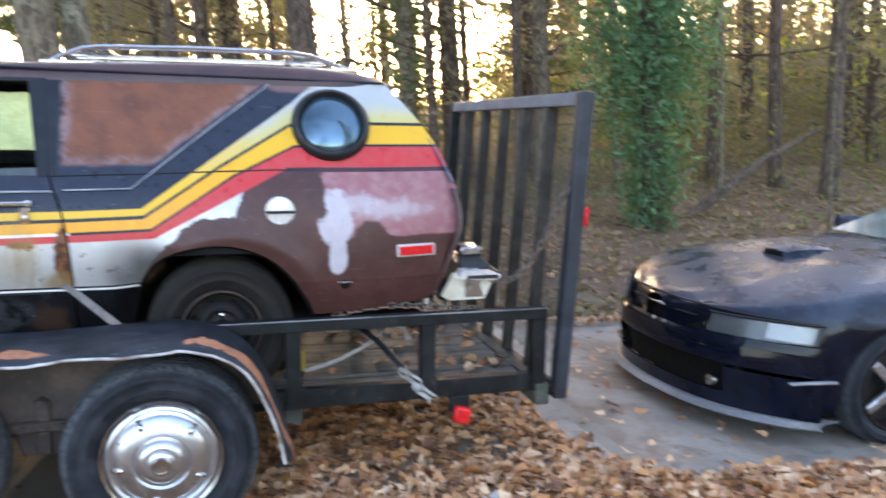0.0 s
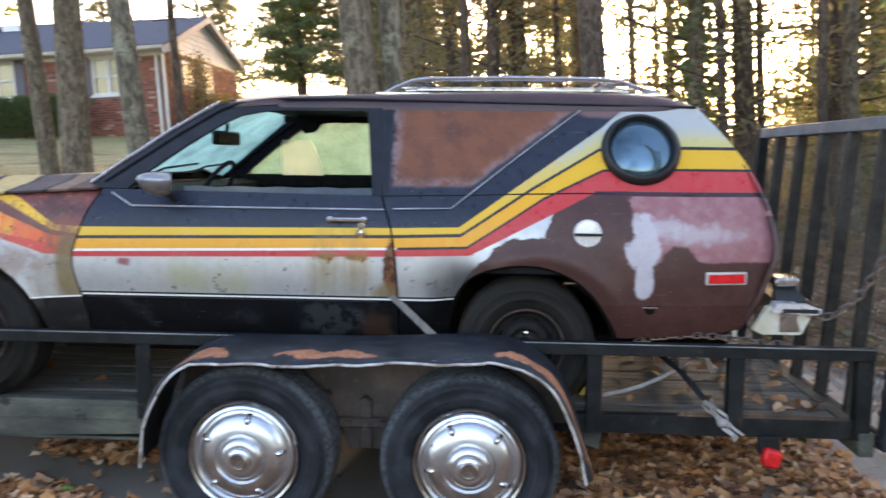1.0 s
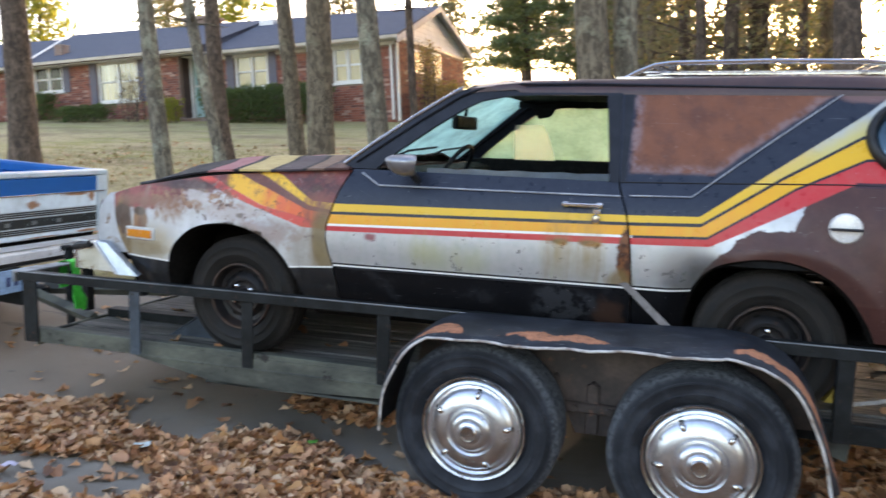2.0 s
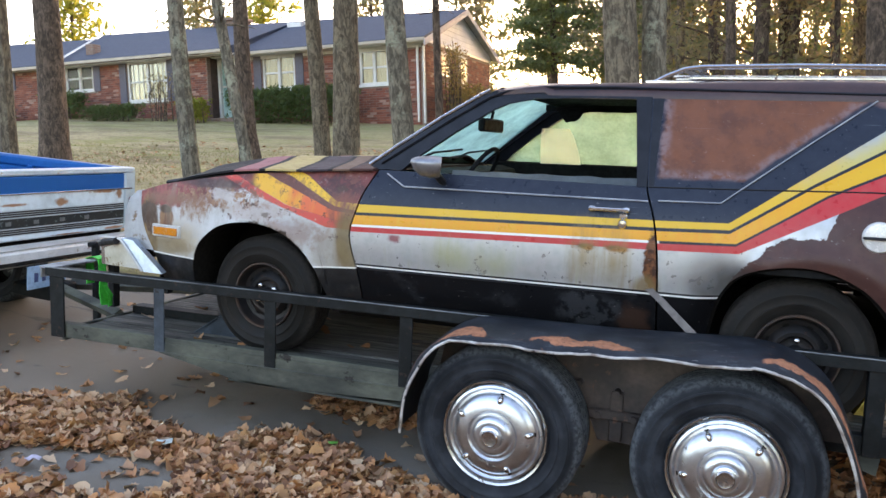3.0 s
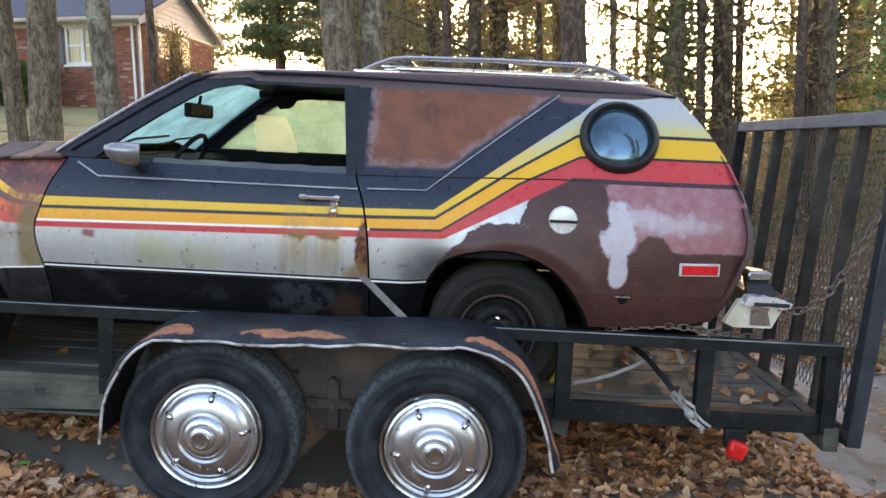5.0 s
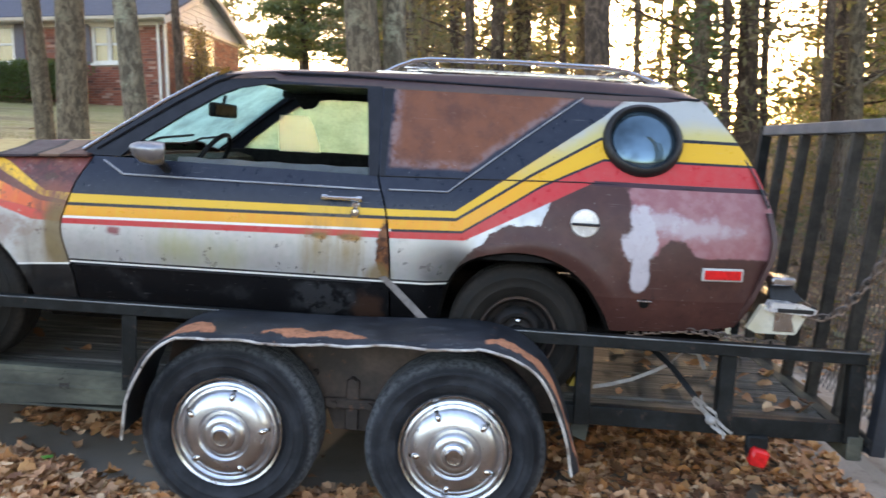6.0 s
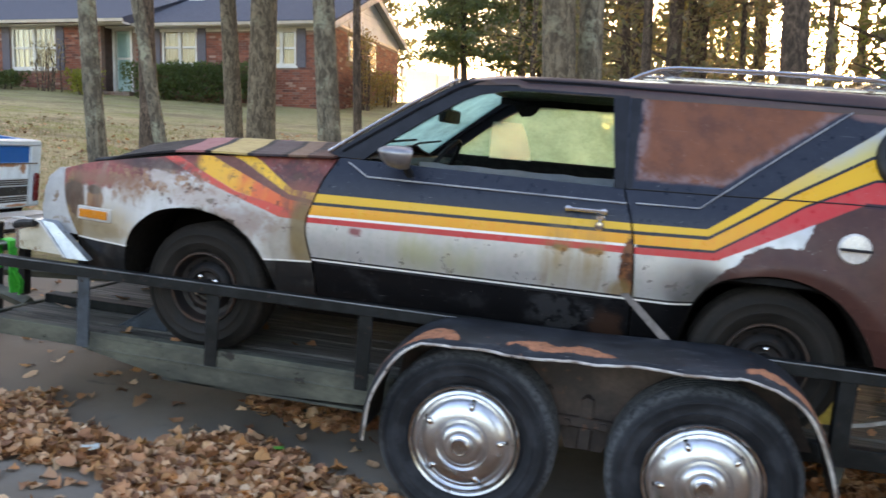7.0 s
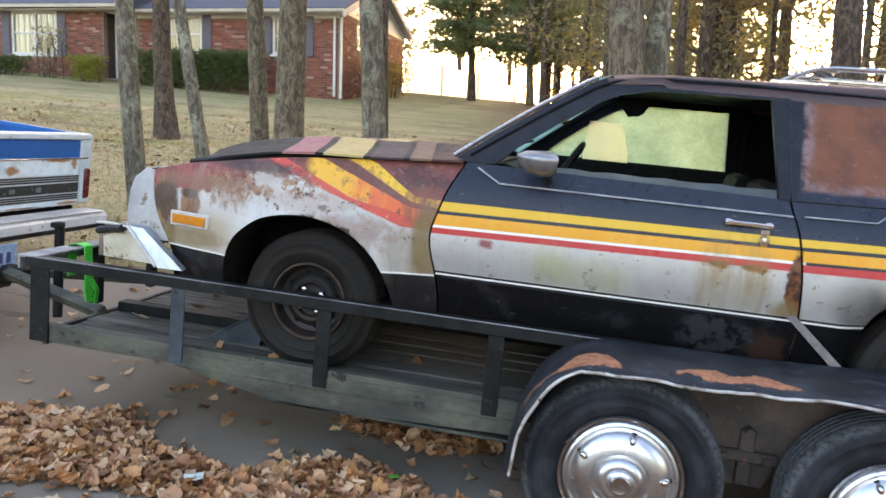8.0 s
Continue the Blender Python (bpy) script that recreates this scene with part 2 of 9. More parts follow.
def side_paint():
    """Faded stripes over silver, navy and brown primer, with rust."""
    m = Mat("weathered_striped_paint")
    wob, fine, mid = m.noise(9, 6, 0.65), m.noise(70, 4, 0.6), m.noise(22, 5, 0.6, seed=2.0)
    streak = m.noise(30, 4, 0.6, (1, 1, 0.09), seed=5.0)
    z = m.z + (fine - 0.5) * 0.0025
    x = m.x

    def above(line, up=0.0):
        e = m.lines(x, line) + up
        return m.ramp(z - e, -0.0015, 0.0015)

    # silver lower body with a greenish stain
    c = m.mix(m.ramp(mid, 0.4, 0.75, 0, 0.5), SILVER, (0.33, 0.34, 0.32))
    c = m.mix(m.ramp(streak, 0.52, 0.75, 0.0, 0.5) * m.ramp(m.z, 1.04, 0.90), c, (0.34, 0.33, 0.16))
    # rear quarter: brown primer, faded lilac and silver showing through
    jag = m.noise(26, 7, 0.72, seed=6.0)
    crest = m.lines(x, [(2.06, 0.86), (2.10, 0.95), (2.15, 1.025), (2.243, 1.108), (2.30, 1.135), (2.424, 1.152), (2.455, 1.215), (2.50, 1.34)])
    rear = m.ramp(crest - m.z + (jag - 0.5) * 0.09, -0.003, 0.003)
    brown = m.mix(m.ramp(wob, 0.4, 0.7), MAROON, (0.085, 0.035, 0.028))
    brown = m.mix(m.ramp(m.noise(34, 6, 0.7), 0.56, 0.72, 0, 0.75), brown, (0.036, 0.017, 0.016))
    fade = m.ramp(x + (mid - 0.5) * 0.10, 2.745, 2.775) * m.ramp(m.z + (wob - 0.5) * 0.05, 1.050, 1.062)
    lil = m.mix(m.ramp(mid, 0.38, 0.68), LILAC, (0.34, 0.17, 0.18))
    lil = m.mix(m.blob(3.02, 1.165, 0.16, 0.035, 2.8, 0.6, mid) * 0.6, lil, PALE)
    cc = m.mix(fade, brown, lil)
    bare = m.math("MAXIMUM", m.blob(2.80, 1.13, 0.075, 0.12, 1.5, 0.10, wob), m.blob(2.815, 1.01, 0.038, 0.105, 1.4, 0.15, wob))
    bare = m.math("MAXIMUM", bare, m.blob(2.90, 1.190, 0.07, 0.035, 2.2, 0.4, mid) * 0.7)
    cc = m.mix(bare * m.ramp(m.noise(18, 6, 0.7, (1, 1, 0.5), seed=3.3), 0.30, 0.46, 0.6, 1.0), cc, m.mix(mid, (0.52, 0.49, 0.52), (0.40, 0.35, 0.38)))
    cc = m.mix(m.blob(2.62, 1.20, 0.16, 0.145, 0.8, 0.06, wob), cc, brown)
    cc = m.mix(m.blob(2.95, 1.02, 0.075, 0.10, 0.9, 0.10, wob), cc, brown)
    c = m.mix(rear, c, cc)
    # dark grey patch ahead of the rear wheel: shade of the inward-curving arch, painted in
    c = m.mix(m.blob(2.06, 0.95, 0.11, 0.13, 0.8, 0.5, mid) * 0.6, c, (0.13, 0.12, 0.115))
    # stripes
    gold = m.mix(m.ramp(streak, 0.4, 0.7, 0, 0.45), ORANGE, YELLOW)
    gold = m.mix(m.ramp(x, 2.1, 2.6), gold, (0.72, 0.40, 0.02))
    red = m.mix(m.ramp(mid, 0.35, 0.75, 0, 0.5), RED, (0.50, 0.09, 0.08))
    pale = m.mix(m.ramp(x + (wob - 0.5) * 0.2, 2.16, 2.62), YELLOW, m.mix(m.ramp(m.z - m.lines(x, GOLD_TOP) + (wob - 0.5) * 0.06, 0.015, 0.105), (0.54, 0.46, 0.17), (0.40, 0.42, 0.42)))
    low = above(RED_LOW)
    silver = (1.0 - low) * (1.0 - rear) * m.ramp(m.z, 0.901, 0.903) * m.ramp(streak, 0.40, 0.75, 0.62, 0.30)
    c = m.mix(low, c, red)
    c = m.mix(above(RED_TOP), c, m.mix(m.ramp(x, 1.835, 1.845), WHITE, NAVY))
    c = m.mix(above(RED_TOP, 0.010), c, gold)
    c = m.mix(above(GOLD_TOP), c, NAVY)
    c = m.mix(above(GOLD_TOP, 0.013), c, pale)
    dull = m.mix(m.ramp(mid, 0.35, 0.8, 0, 0.5), (0.011, 0.016, 0.031), (0.027, 0.036, 0.057))
    c = m.mix(above(BAND_TOP), c, dull)
    c = m.mix(m.ramp(x, 2.62, 2.63) * m.ramp(m.z, 1.330, 1.328) * m.ramp(m.z, 1.310, 1.312), c, (0.05, 0.02, 0.03))
    # the brown, sun-scorched sail panel, edged with navy
    diag = m.lines(x, [(1.7, 1.333), (2.13, 1.333), (2.592, 1.680), (2.80, 1.84)])
    scorch = m.ramp(m.z - diag + (wob - 0.5) * 0.03, -0.004, 0.016) * m.ramp(x + (mid - 0.5) * 0.06, 1.795, 1.825)
    rusty = m.mix(m.ramp(wob, 0.35, 0.7), (0.19, 0.066, 0.032), (0.115, 0.042, 0.026))
    rusty = m.mix(m.ramp(m.noise(48, 6, 0.7), 0.60, 0.78, 0, 0.7), rusty, (0.30, 0.17, 0.13))
    rim = m.ramp(m.z - diag + (wob - 0.5) * 0.06, 0.075, 0.0) + m.ramp(x + (wob - 0.5) * 0.07, 1.875, 1.81)
    rusty = m.mix(m.ramp(rim, 0.2, 1.0, 0, 0.55) * m.ramp(mid, 0.35, 0.6), rusty, (0.24, 0.19, 0.21))
    c = m.mix(scorch, c, rusty)
    c = m.mix(m.blob(2.66, 1.655, 0.09, 0.03, 0.8, 0.3, mid) * 0.8, c, (0.20, 0.11, 0.10))
    # rust on the door's rear edge and drips under the stripe
    bite = m.blob(1.835, 1.02, 0.05, 0.125, 1.3, 0.10, m.noise(16, 6, 0.7, seed=1.0))
    bite = bite * m.ramp(x - m.lines(m.z, [(0.86, 1.846), (1.05, 1.835), (1.19, 1.812)]), 0.003, -0.001)
    c = m.mix(bite, c, m.mix(m.ramp(m.noise(38, 5, 0.65, seed=5.0), 0.40, 0.62), (0.20, 0.075, 0.030), (0.055, 0.024, 0.016)))
    for cx in (1.556, 1.676):
        c = m.mix(m.blob(cx, 1.056, 0.042, 0.011, 3.0, 0.5, mid), c, m.mix(m.ramp(mid, 0.4, 0.6), (0.20, 0.065, 0.025), (0.035, 0.018, 0.013)))
        c = m.mix(m.blob(cx - 0.005, 1.00, 0.045, 0.085, 3.0, 1.3, streak) * 0.8, c, (0.27, 0.19, 0.07))
    c = m.mix(m.blob(1.80, 0.91, 0.055, 0.05, 1.2, 0.4, streak) * 0.8, c, (0.23, 0.15, 0.06))
    c = m.mix(m.blob(0.725, 1.026, 0.026, 0.016, 2.6, 0.5, mid) * 0.9, c, (0.24, 0.07, 0.08))
    for cx, cz in ((1.04, 0.955), (1.19, 0.945), (0.97, 0.975)):
        c = m.mix(m.blob(cx, cz, 0.07, 0.06, 2.6, 0.9, streak) * 0.45, c, (0.36, 0.36, 0.15))
    # pinstripe and black sill, greyed in patches
    sill = m.mix(m.ramp(wob, 0.54, 0.68, 0, 0.7), (0.005, 0.005, 0.006), (0.020, 0.020, 0.022))
    sill = m.mix(m.blob(1.58, 0.80, 0.13, 0.075, 1.6, 0.25, wob) * m.ramp(mid, 0.40, 0.52), sill, (0.026, 0.027, 0.030))
    sill = m.mix(m.blob(1.76, 0.74, 0.06, 0.09, 1.4, 0.4, mid) * 0.7, sill, (0.050, 0.026, 0.018))
    fore = m.ramp(x, 2.10, 2.08)
    c = m.mix(m.ramp(m.z, 0.901, 0.899) * fore, c, BLACK)
    c = m.mix(m.ramp(m.z, 0.893, 0.891) * fore, c, WHITE)
    c = m.mix(m.ramp(m.z, 0.886, 0.884) * fore, c, sill)
    # fine scratches and flecks
    scratch = m.ramp(m.noise(45, 4, 0.6, (0.12, 1, 3.0), seed=21.0), 0.65, 0.72, 0, 0.18)
    c = m.mix(scratch * m.ramp(m.noise(4, 4, 0.6, seed=22.0), 0.42, 0.6), c, (0.42, 0.41, 0.42))
    fleck = m.ramp(m.noise(120, 3, 0.6, (0.5, 1, 1), seed=23.0), 0.69, 0.75, 0, 0.38)
    c = m.mix(fleck, c, (0.48, 0.44, 0.43))
    c = m.mix(m.ramp(m.noise(70, 4, 0.7, seed=24.0), 0.66, 0.72, 0, 0.5), c, (0.05, 0.035, 0.032))
    r = m.ramp(mid, 0.3, 0.7, 0.26, 0.46) + m.ramp(rear, 0, 1, 0, 0.06) + scorch * 0.22 + bite * 0.2
    return m.set(c, r, silver, fine + wob * 2 + bite * 3, 0.10, 0.004, **{"Specular IOR Level": m.ramp(m.z, 0.882, 0.888, 0.15, 0.34)})


def fender_paint():
    """The front wing: chevrons over silver and red primer, streaked with rust."""
    m = Mat("rusty_chevron_paint")
    wob, fine, mid = m.noise(10, 6, 0.65), m.noise(75, 4, 0.6), m.noise(26, 6, 0.65, seed=4.0)
    streak = m.noise(26, 5, 0.6, (1, 1, 0.12), seed=7.0)
    x, zz = m.x, m.z + (wob - 0.5) * 0.008
    c = m.mix(m.ramp(mid, 0.42, 0.7, 0, 0.55), (0.53, 0.52, 0.51), (0.38, 0.365, 0.33))
    crown = m.lines(x, [(-0.8, 1.05), (-0.66, 1.078), (-0.42, 1.090), (-0.36, 1.120), (-0.22, 1.145), (-0.1, 1.185), (0.15, 1.185), (0.3, 1.10), (0.6, 1.02)])
    top = m.ramp(zz - crown + (mid - 0.5) * 0.10 + (streak - 0.5) * 0.07, -0.014, 0.014)
    prim = m.mix(m.ramp(wob, 0.4, 0.65), (0.20, 0.045, 0.038), (0.075, 0.026, 0.024))
    prim = m.mix(m.ramp(x + (mid - 0.5) * 0.1, -0.36, -0.28), m.mix(m.ramp(mid, 0.4, 0.65), (0.30, 0.058, 0.052), (0.17, 0.040, 0.036)), prim)
    prim = m.mix(m.ramp(m.noise(15, 6, 0.7, seed=6.0), 0.56, 0.64, 0, 0.8), prim, (0.33, 0.22, 0.18))
    c = m.mix(top, c, prim)
    red_top = m.lines(x, [(-0.20, 1.300), (-0.104, 1.258), (0.196, 1.134), (0.45, 1.084), (0.55, 1.072)])
    red_low = m.lines(x, [(-0.20, 1.262), (-0.115, 1.226), (-0.005, 1.178), (0.395, 1.050), (0.55, 1.046)])
    gold_top = m.lines(x, [(0.05, 1.272), (0.081, 1.262), (0.42, 1.128), (0.55, 1.115)])
    yel_low = m.lines(x, [(0.12, 1.285), (0.184, 1.268), (0.43, 1.146), (0.55, 1.130)])
    yel_top = m.lines(x, [(0.20, 1.30), (0.275, 1.271), (0.44, 1.168), (0.55, 1.162)])
    inside = m.ramp(x, -0.20, -0.14)

    def between(lo, hi):
        return m.ramp(zz - lo, -0.002, 0.002) * m.ramp(zz - hi, 0.002, -0.002) * inside

    flake = m.ramp(m.noise(40, 7, 0.72, seed=9.0), 0.57, 0.61)
    peel = m.ramp(m.noise(17, 8, 0.75, seed=12.0), 0.545, 0.575)
    c = m.mix(between(red_low, red_top), c, m.mix(flake, (0.62, 0.075, 0.05), (0.55, 0.30, 0.22)))
    c = m.mix(between(red_top, gold_top) * m.ramp(x, -0.03, 0.02), c, m.mix(m.ramp(x + (streak - 0.5) * 0.35, 0.10, 0.34), (0.78, 0.40, 0.03), (0.72, 0.13, 0.035)))
    c = m.mix(between(gold_top, yel_low) * m.ramp(x, 0.02, 0.04), c, (0.14, 0.045, 0.03))
    c = m.mix(between(yel_low, yel_top) * m.ramp(x, 0.1, 0.16) * m.ramp(mid, 0.30, 0.42), c, m.mix(m.ramp(streak, 0.45, 0.65), (0.80, 0.45, 0.03), (0.60, 0.33, 0.04)))
    c = m.mix(peel * inside * m.ramp(zz - red_low, 0.0, 0.03) * 0.5, c, m.mix(mid, (0.17, 0.045, 0.035), (0.30, 0.13, 0.07)))
    c = m.mix(m.blob(0.475, 1.13, 0.075, 0.075, 1.3, 0.35, mid) * m.ramp(streak, 0.34, 0.56, 0.25, 0.95), c, m.mix(mid, (0.15, 0.045, 0.034), (0.27, 0.085, 0.045)))
    # rust
    rust = m.mix(mid, (0.24, 0.085, 0.028), (0.10, 0.036, 0.018))
    olive = m.mix(mid, (0.22, 0.155, 0.05), (0.13, 0.075, 0.028))
    c = m.mix(m.blob(0.50, 0.98, 0.065, 0.15, 0.9, 0.30, streak) * 0.9, c, olive)
    c = m.mix(m.blob(0.42, 0.95, 0.10, 0.10, 1.3, 0.4, mid) * 0.45, c, olive)
    c = m.mix(m.blob(-0.635, 0.97, 0.075, 0.17, 0.7, 0.18, mid), c, m.mix(m.ramp(streak, 0.4, 0.6), (0.13, 0.055, 0.022), (0.24, 0.135, 0.042)))
    c = m.mix(m.blob(-0.640, 1.045, 0.070, 0.06, 1.5, 0.25, mid), c, (0.055, 0.026, 0.016))
    c = m.mix(m.blob(-0.45, 0.93, 0.17, 0.085, 1.6, 0.5, mid) * 0.75, c, m.mix(mid, (0.46, 0.38, 0.25), (0.36, 0.27, 0.15)))
    c = m.mix(m.blob(-0.498, 1.030, 0.050, 0.058, 0.9, 0.16, mid), c, m.mix(m.ramp(streak, 0.4, 0.62), (0.14, 0.052, 0.024), (0.27, 0.135, 0.065)))
    c = m.mix(m.blob(-0.505, 1.075, 0.045, 0.02, 0.9, 0.3, mid), c, (0.06, 0.028, 0.016))
    grit = m.noise(42, 7, 0.75, (0.8, 1, 0.5), seed=31.0)
    c = m.mix(m.blob(-0.22, 1.150, 0.26, 0.055, 2.0, 0.35, mid) * m.ramp(grit, 0.47, 0.53), c, m.mix(m.ramp(mid, 0.4, 0.6), (0.21, 0.085, 0.042), (0.36, 0.20, 0.11)))
    c = m.mix(m.blob(-0.30, 1.085, 0.10, 0.050, 2.6, 0.4, streak) * m.ramp(grit, 0.46, 0.60) * 0.8, c, (0.24, 0.105, 0.045))
    c = m.mix(m.blob(-0.62, 1.02, 0.05, 0.10, 1.8, 0.4, streak) * m.ramp(grit, 0.38, 0.55), c, (0.075, 0.034, 0.020))
    c = m.mix(m.blob(0.03, 1.10, 0.17, 0.045, 1.9, 0.25, mid) * 0.4, c, (0.30, 0.16, 0.09))
    c = m.mix(m.ramp(m.noise(22, 7, 0.75, seed=3.0), 0.595, 0.635) * m.ramp(m.z, 0.93, 1.06), c, m.mix(mid, (0.13, 0.055, 0.032), (0.05, 0.028, 0.022)))
    c = m.mix(m.blob(-0.22, 1.215, 0.19, 0.022, 1.6, 0.4, mid) * 0.8, c, (0.05, 0.021, 0.020))
    c = m.mix(m.blob(-0.17, 1.165, 0.065, 0.030, 2.8, 0.3, mid) * 0.8, c, (0.52, 0.46, 0.44))
    c = m.mix(m.blob(-0.30, 1.10, 0.08, 0.05, 2.4, 0.4, streak) * 0.5, c, (0.26, 0.13, 0.06))
    c = m.mix(m.ramp(m.noise(5, 5, 0.65, (1, 1, 0.35), seed=15.0), 0.50, 0.66, 0, 0.28) * m.ramp(m.z, 0.87, 0.93) * m.ramp(zz - red_low, 0.0, -0.02), c, (0.30, 0.255, 0.20))
    c = m.mix(m.blob(-0.50, 0.895, 0.17, 0.045, 1.4, 0.4, mid) * 0.6, c, olive)
    c = m.mix(m.blob(-0.40, 1.125, 0.26, 0.026, 2.2, 0.5, streak) * 0.65, c, m.mix(mid, (0.16, 0.055, 0.035), (0.30, 0.16, 0.10)))
    c = m.mix(m.blob(0.20, 1.01, 0.16, 0.06, 2.6, 0.6, mid) * 0.6, c, rust)
    edge = m.lines(x, [(-0.30, 0.95), (-0.156, 1.022), (0.027, 1.046), (0.195, 1.000), (0.31, 0.905)])
    c = m.mix(m.ramp(m.z - edge + (mid - 0.5) * 0.09, 0.016, 0.004) * m.ramp(x, -0.05, 0.0) * m.ramp(x, 0.30, 0.26) * m.ramp(m.z, 0.9, 0.92), c, (0.05, 0.032, 0.024))
    c = m.mix(m.blob(0.08, 1.085, 0.020, 0.011, 3.0, 0.4, fine) * 0.8, c, (0.13, 0.09, 0.06))
    line = m.lines(x, [(-0.6, 0.853), (-0.33, 0.845), (0.367, 0.866), (0.56, 0.878)])
    c = m.mix(m.ramp(m.z - line, 0.006, 0.004), c, WHITE)
    c = m.mix(m.ramp(m.z - line, -0.001, -0.003), c, m.mix(m.ramp(wob, 0.5, 0.65, 0, 0.6), BLACK, (0.05, 0.045, 0.04)))
    return m.set(c, m.ramp(mid, 0.3, 0.7, 0.35, 0.62), 0.0, fine + wob * 2, 0.12, 0.004)


def hood_paint():
    m = Mat("scorched_hood_paint")
    wob, mid = m.noise(7, 6, 0.65), m.noise(30, 5, 0.65)
    c = m.mix(m.ramp(wob, 0.38, 0.66), (0.017, 0.016, 0.019), (0.010, 0.010, 0.013))
    c = m.mix(m.ramp(m.x + (wob - 0.5) * 0.3, 0.40, 0.55), c, (0.085, 0.040, 0.034))
    d = m.x + (0.77 - m.math("ABSOLUTE", m.y - 0.81)) * 0.20 + (mid - 0.5) * 0.012
    for a, b, col in ((-0.135, 0.0, (0.36, 0.15, 0.15)), (0.035, 0.20, (0.48, 0.36, 0.15)), (0.225, 0.36, (0.055, 0.042, 0.050)), (0.385, 0.47, (0.17, 0.105, 0.075))):
        c = m.mix(m.ramp(d, a - 0.004, a + 0.004) * m.ramp(d, b + 0.004, b - 0.004), c, m.mix(m.ramp(mid, 0.45, 0.75, 0, 0.4), col, (0.14, 0.085, 0.07)))
    return m.set(c, m.ramp(mid, 0.3, 0.7, 0.62, 0.80), 0.0, mid + wob, 0.1, 0.004, **{"Specular IOR Level": 0.22})


def bark(name, a, b, lichen, amount):
    m = Mat(name)
    plates = m.noise(13, 7, 0.72, (1, 1, 0.45), 1.2)
    crack = m.noise(30, 5, 0.7, (1, 1, 0.30), 0.6, 2.0)
    big = m.noise(2.2, 4, 0.6)
    c = m.mix(m.ramp(plates, 0.38, 0.62), tuple(0.7 * k for k in a), b)
    c = m.mix(m.ramp(crack, 0.52, 0.40, 0, 0.75), c, tuple(0.35 * k for k in a))
    patch = m.ramp(m.noise(5, 7, 0.72, seed=4.0), 0.58 - amount, 0.68 - amount)
    c = m.mix(patch * m.ramp(m.noise(40, 4, 0.7, seed=9.0), 0.35, 0.6, 0.3, 0.95), c, lichen)
    c = m.mix(m.ramp(big, 0.35, 0.7, 0, 0.35), c, tuple(0.6 * k for k in a))
    return m.set(c, 0.95, 0.0, plates * 2 + crack * 2 + m.noise(120, 3), 0.6, 0.02)


def leafy(name, cols, through=0.45):
    """Leaves, part of whose light comes through them."""
    m = Mat(name)
    c = m.stops(m.island(), [(k / max(1, len(cols) - 1), col) for k, col in enumerate(cols)])
    m.set(c, 0.6)
    tr = m.t.nodes.new("ShaderNodeBsdfTranslucent")
    m.put(tr.inputs[0], m.mix(0.5, c, (0.30, 0.28, 0.04)))
    mx = m.t.nodes.new("ShaderNodeMixShader")
    mx.inputs[0].default_value = through
    m.t.links.new(m.bsdf.outputs[0], mx.inputs[1])
    m.t.links.new(tr.outputs[0], mx.inputs[2])
    m.t.links.new(mx.outputs[0], m.out.inputs[0])
    return m.mat


def glass(name, tint=(0.9, 0.95, 0.93), rough=0.02, dirt=0.0, film=(0.35, 0.42, 0.36), light=0.0):
    m = Mat(name)
    tr, gl, mx = m.t.nodes.new("ShaderNodeBsdfTransparent"), m.t.nodes.new("ShaderNodeBsdfGlossy"), m.t.nodes.new("ShaderNodeMixShader")
    m.put(tr.inputs[0], tint)
    gl.inputs["Roughness"].default_value = rough
    lw = m.t.nodes.new("ShaderNodeFresnel")
    lw.inputs[0].default_value = 1.5
    m.t.links.new(lw.outputs[0], mx.inputs[0])
    m.t.links.new(tr.outputs[0], mx.inputs[1])
    m.t.links.new(gl.outputs[0], mx.inputs[2])
    end = mx
    if dirt:
        df, tl, both, mz = (m.t.nodes.new(k) for k in ("ShaderNodeBsdfDiffuse", "ShaderNodeBsdfTranslucent", "ShaderNodeMixShader", "ShaderNodeMixShader"))
        grime = m.noise(5, 5, 0.6)
        m.put(df.inputs[0], film)
        m.put(tl.inputs[0], m.mix(m.ramp(grime, 0.3, 0.7), film, tuple(min(1.0, 1.25 * k) for k in film)))
        both.inputs[0].default_value = 0.75
        m.t.links.new(df.outputs[0], both.inputs[1])
        m.t.links.new(tl.outputs[0], both.inputs[2])
        m.put(mz.inputs[0], m.ramp(grime + m.noise(60, 3) * 0.3, 0.35, 0.95, dirt * 0.7, min(1.0, dirt * 1.25)))
        m.t.links.new(mx.outputs[0], mz.inputs[1])
        m.t.links.new(both.outputs[0], mz.inputs[2])
        end = mz
    m.t.links.new(end.outputs[0], m.out.inputs[0])
    return m.mat


def film_sheet(name, c):
    """A thin white sheet that light comes through."""
    m = Mat(name)
    df, tl, mx = (m.t.nodes.new(k) for k in ("ShaderNodeBsdfDiffuse", "ShaderNodeBsdfTranslucent", "ShaderNodeMixShader"))
    tone = m.mix(m.ramp(m.noise(14, 4), 0.4, 0.7, 0, 0.3), c, tuple(0.85 * k for k in c))
    m.put(df.inputs[0], tone)
    m.put(tl.inputs[0], tone)
    mx.inputs[0].default_value = 0.85
    m.t.links.new(df.outputs[0], mx.inputs[1])
    m.t.links.new(tl.outputs[0], mx.inputs[2])
    m.t.links.new(mx.outputs[0], m.out.inputs[0])
    return m.mat


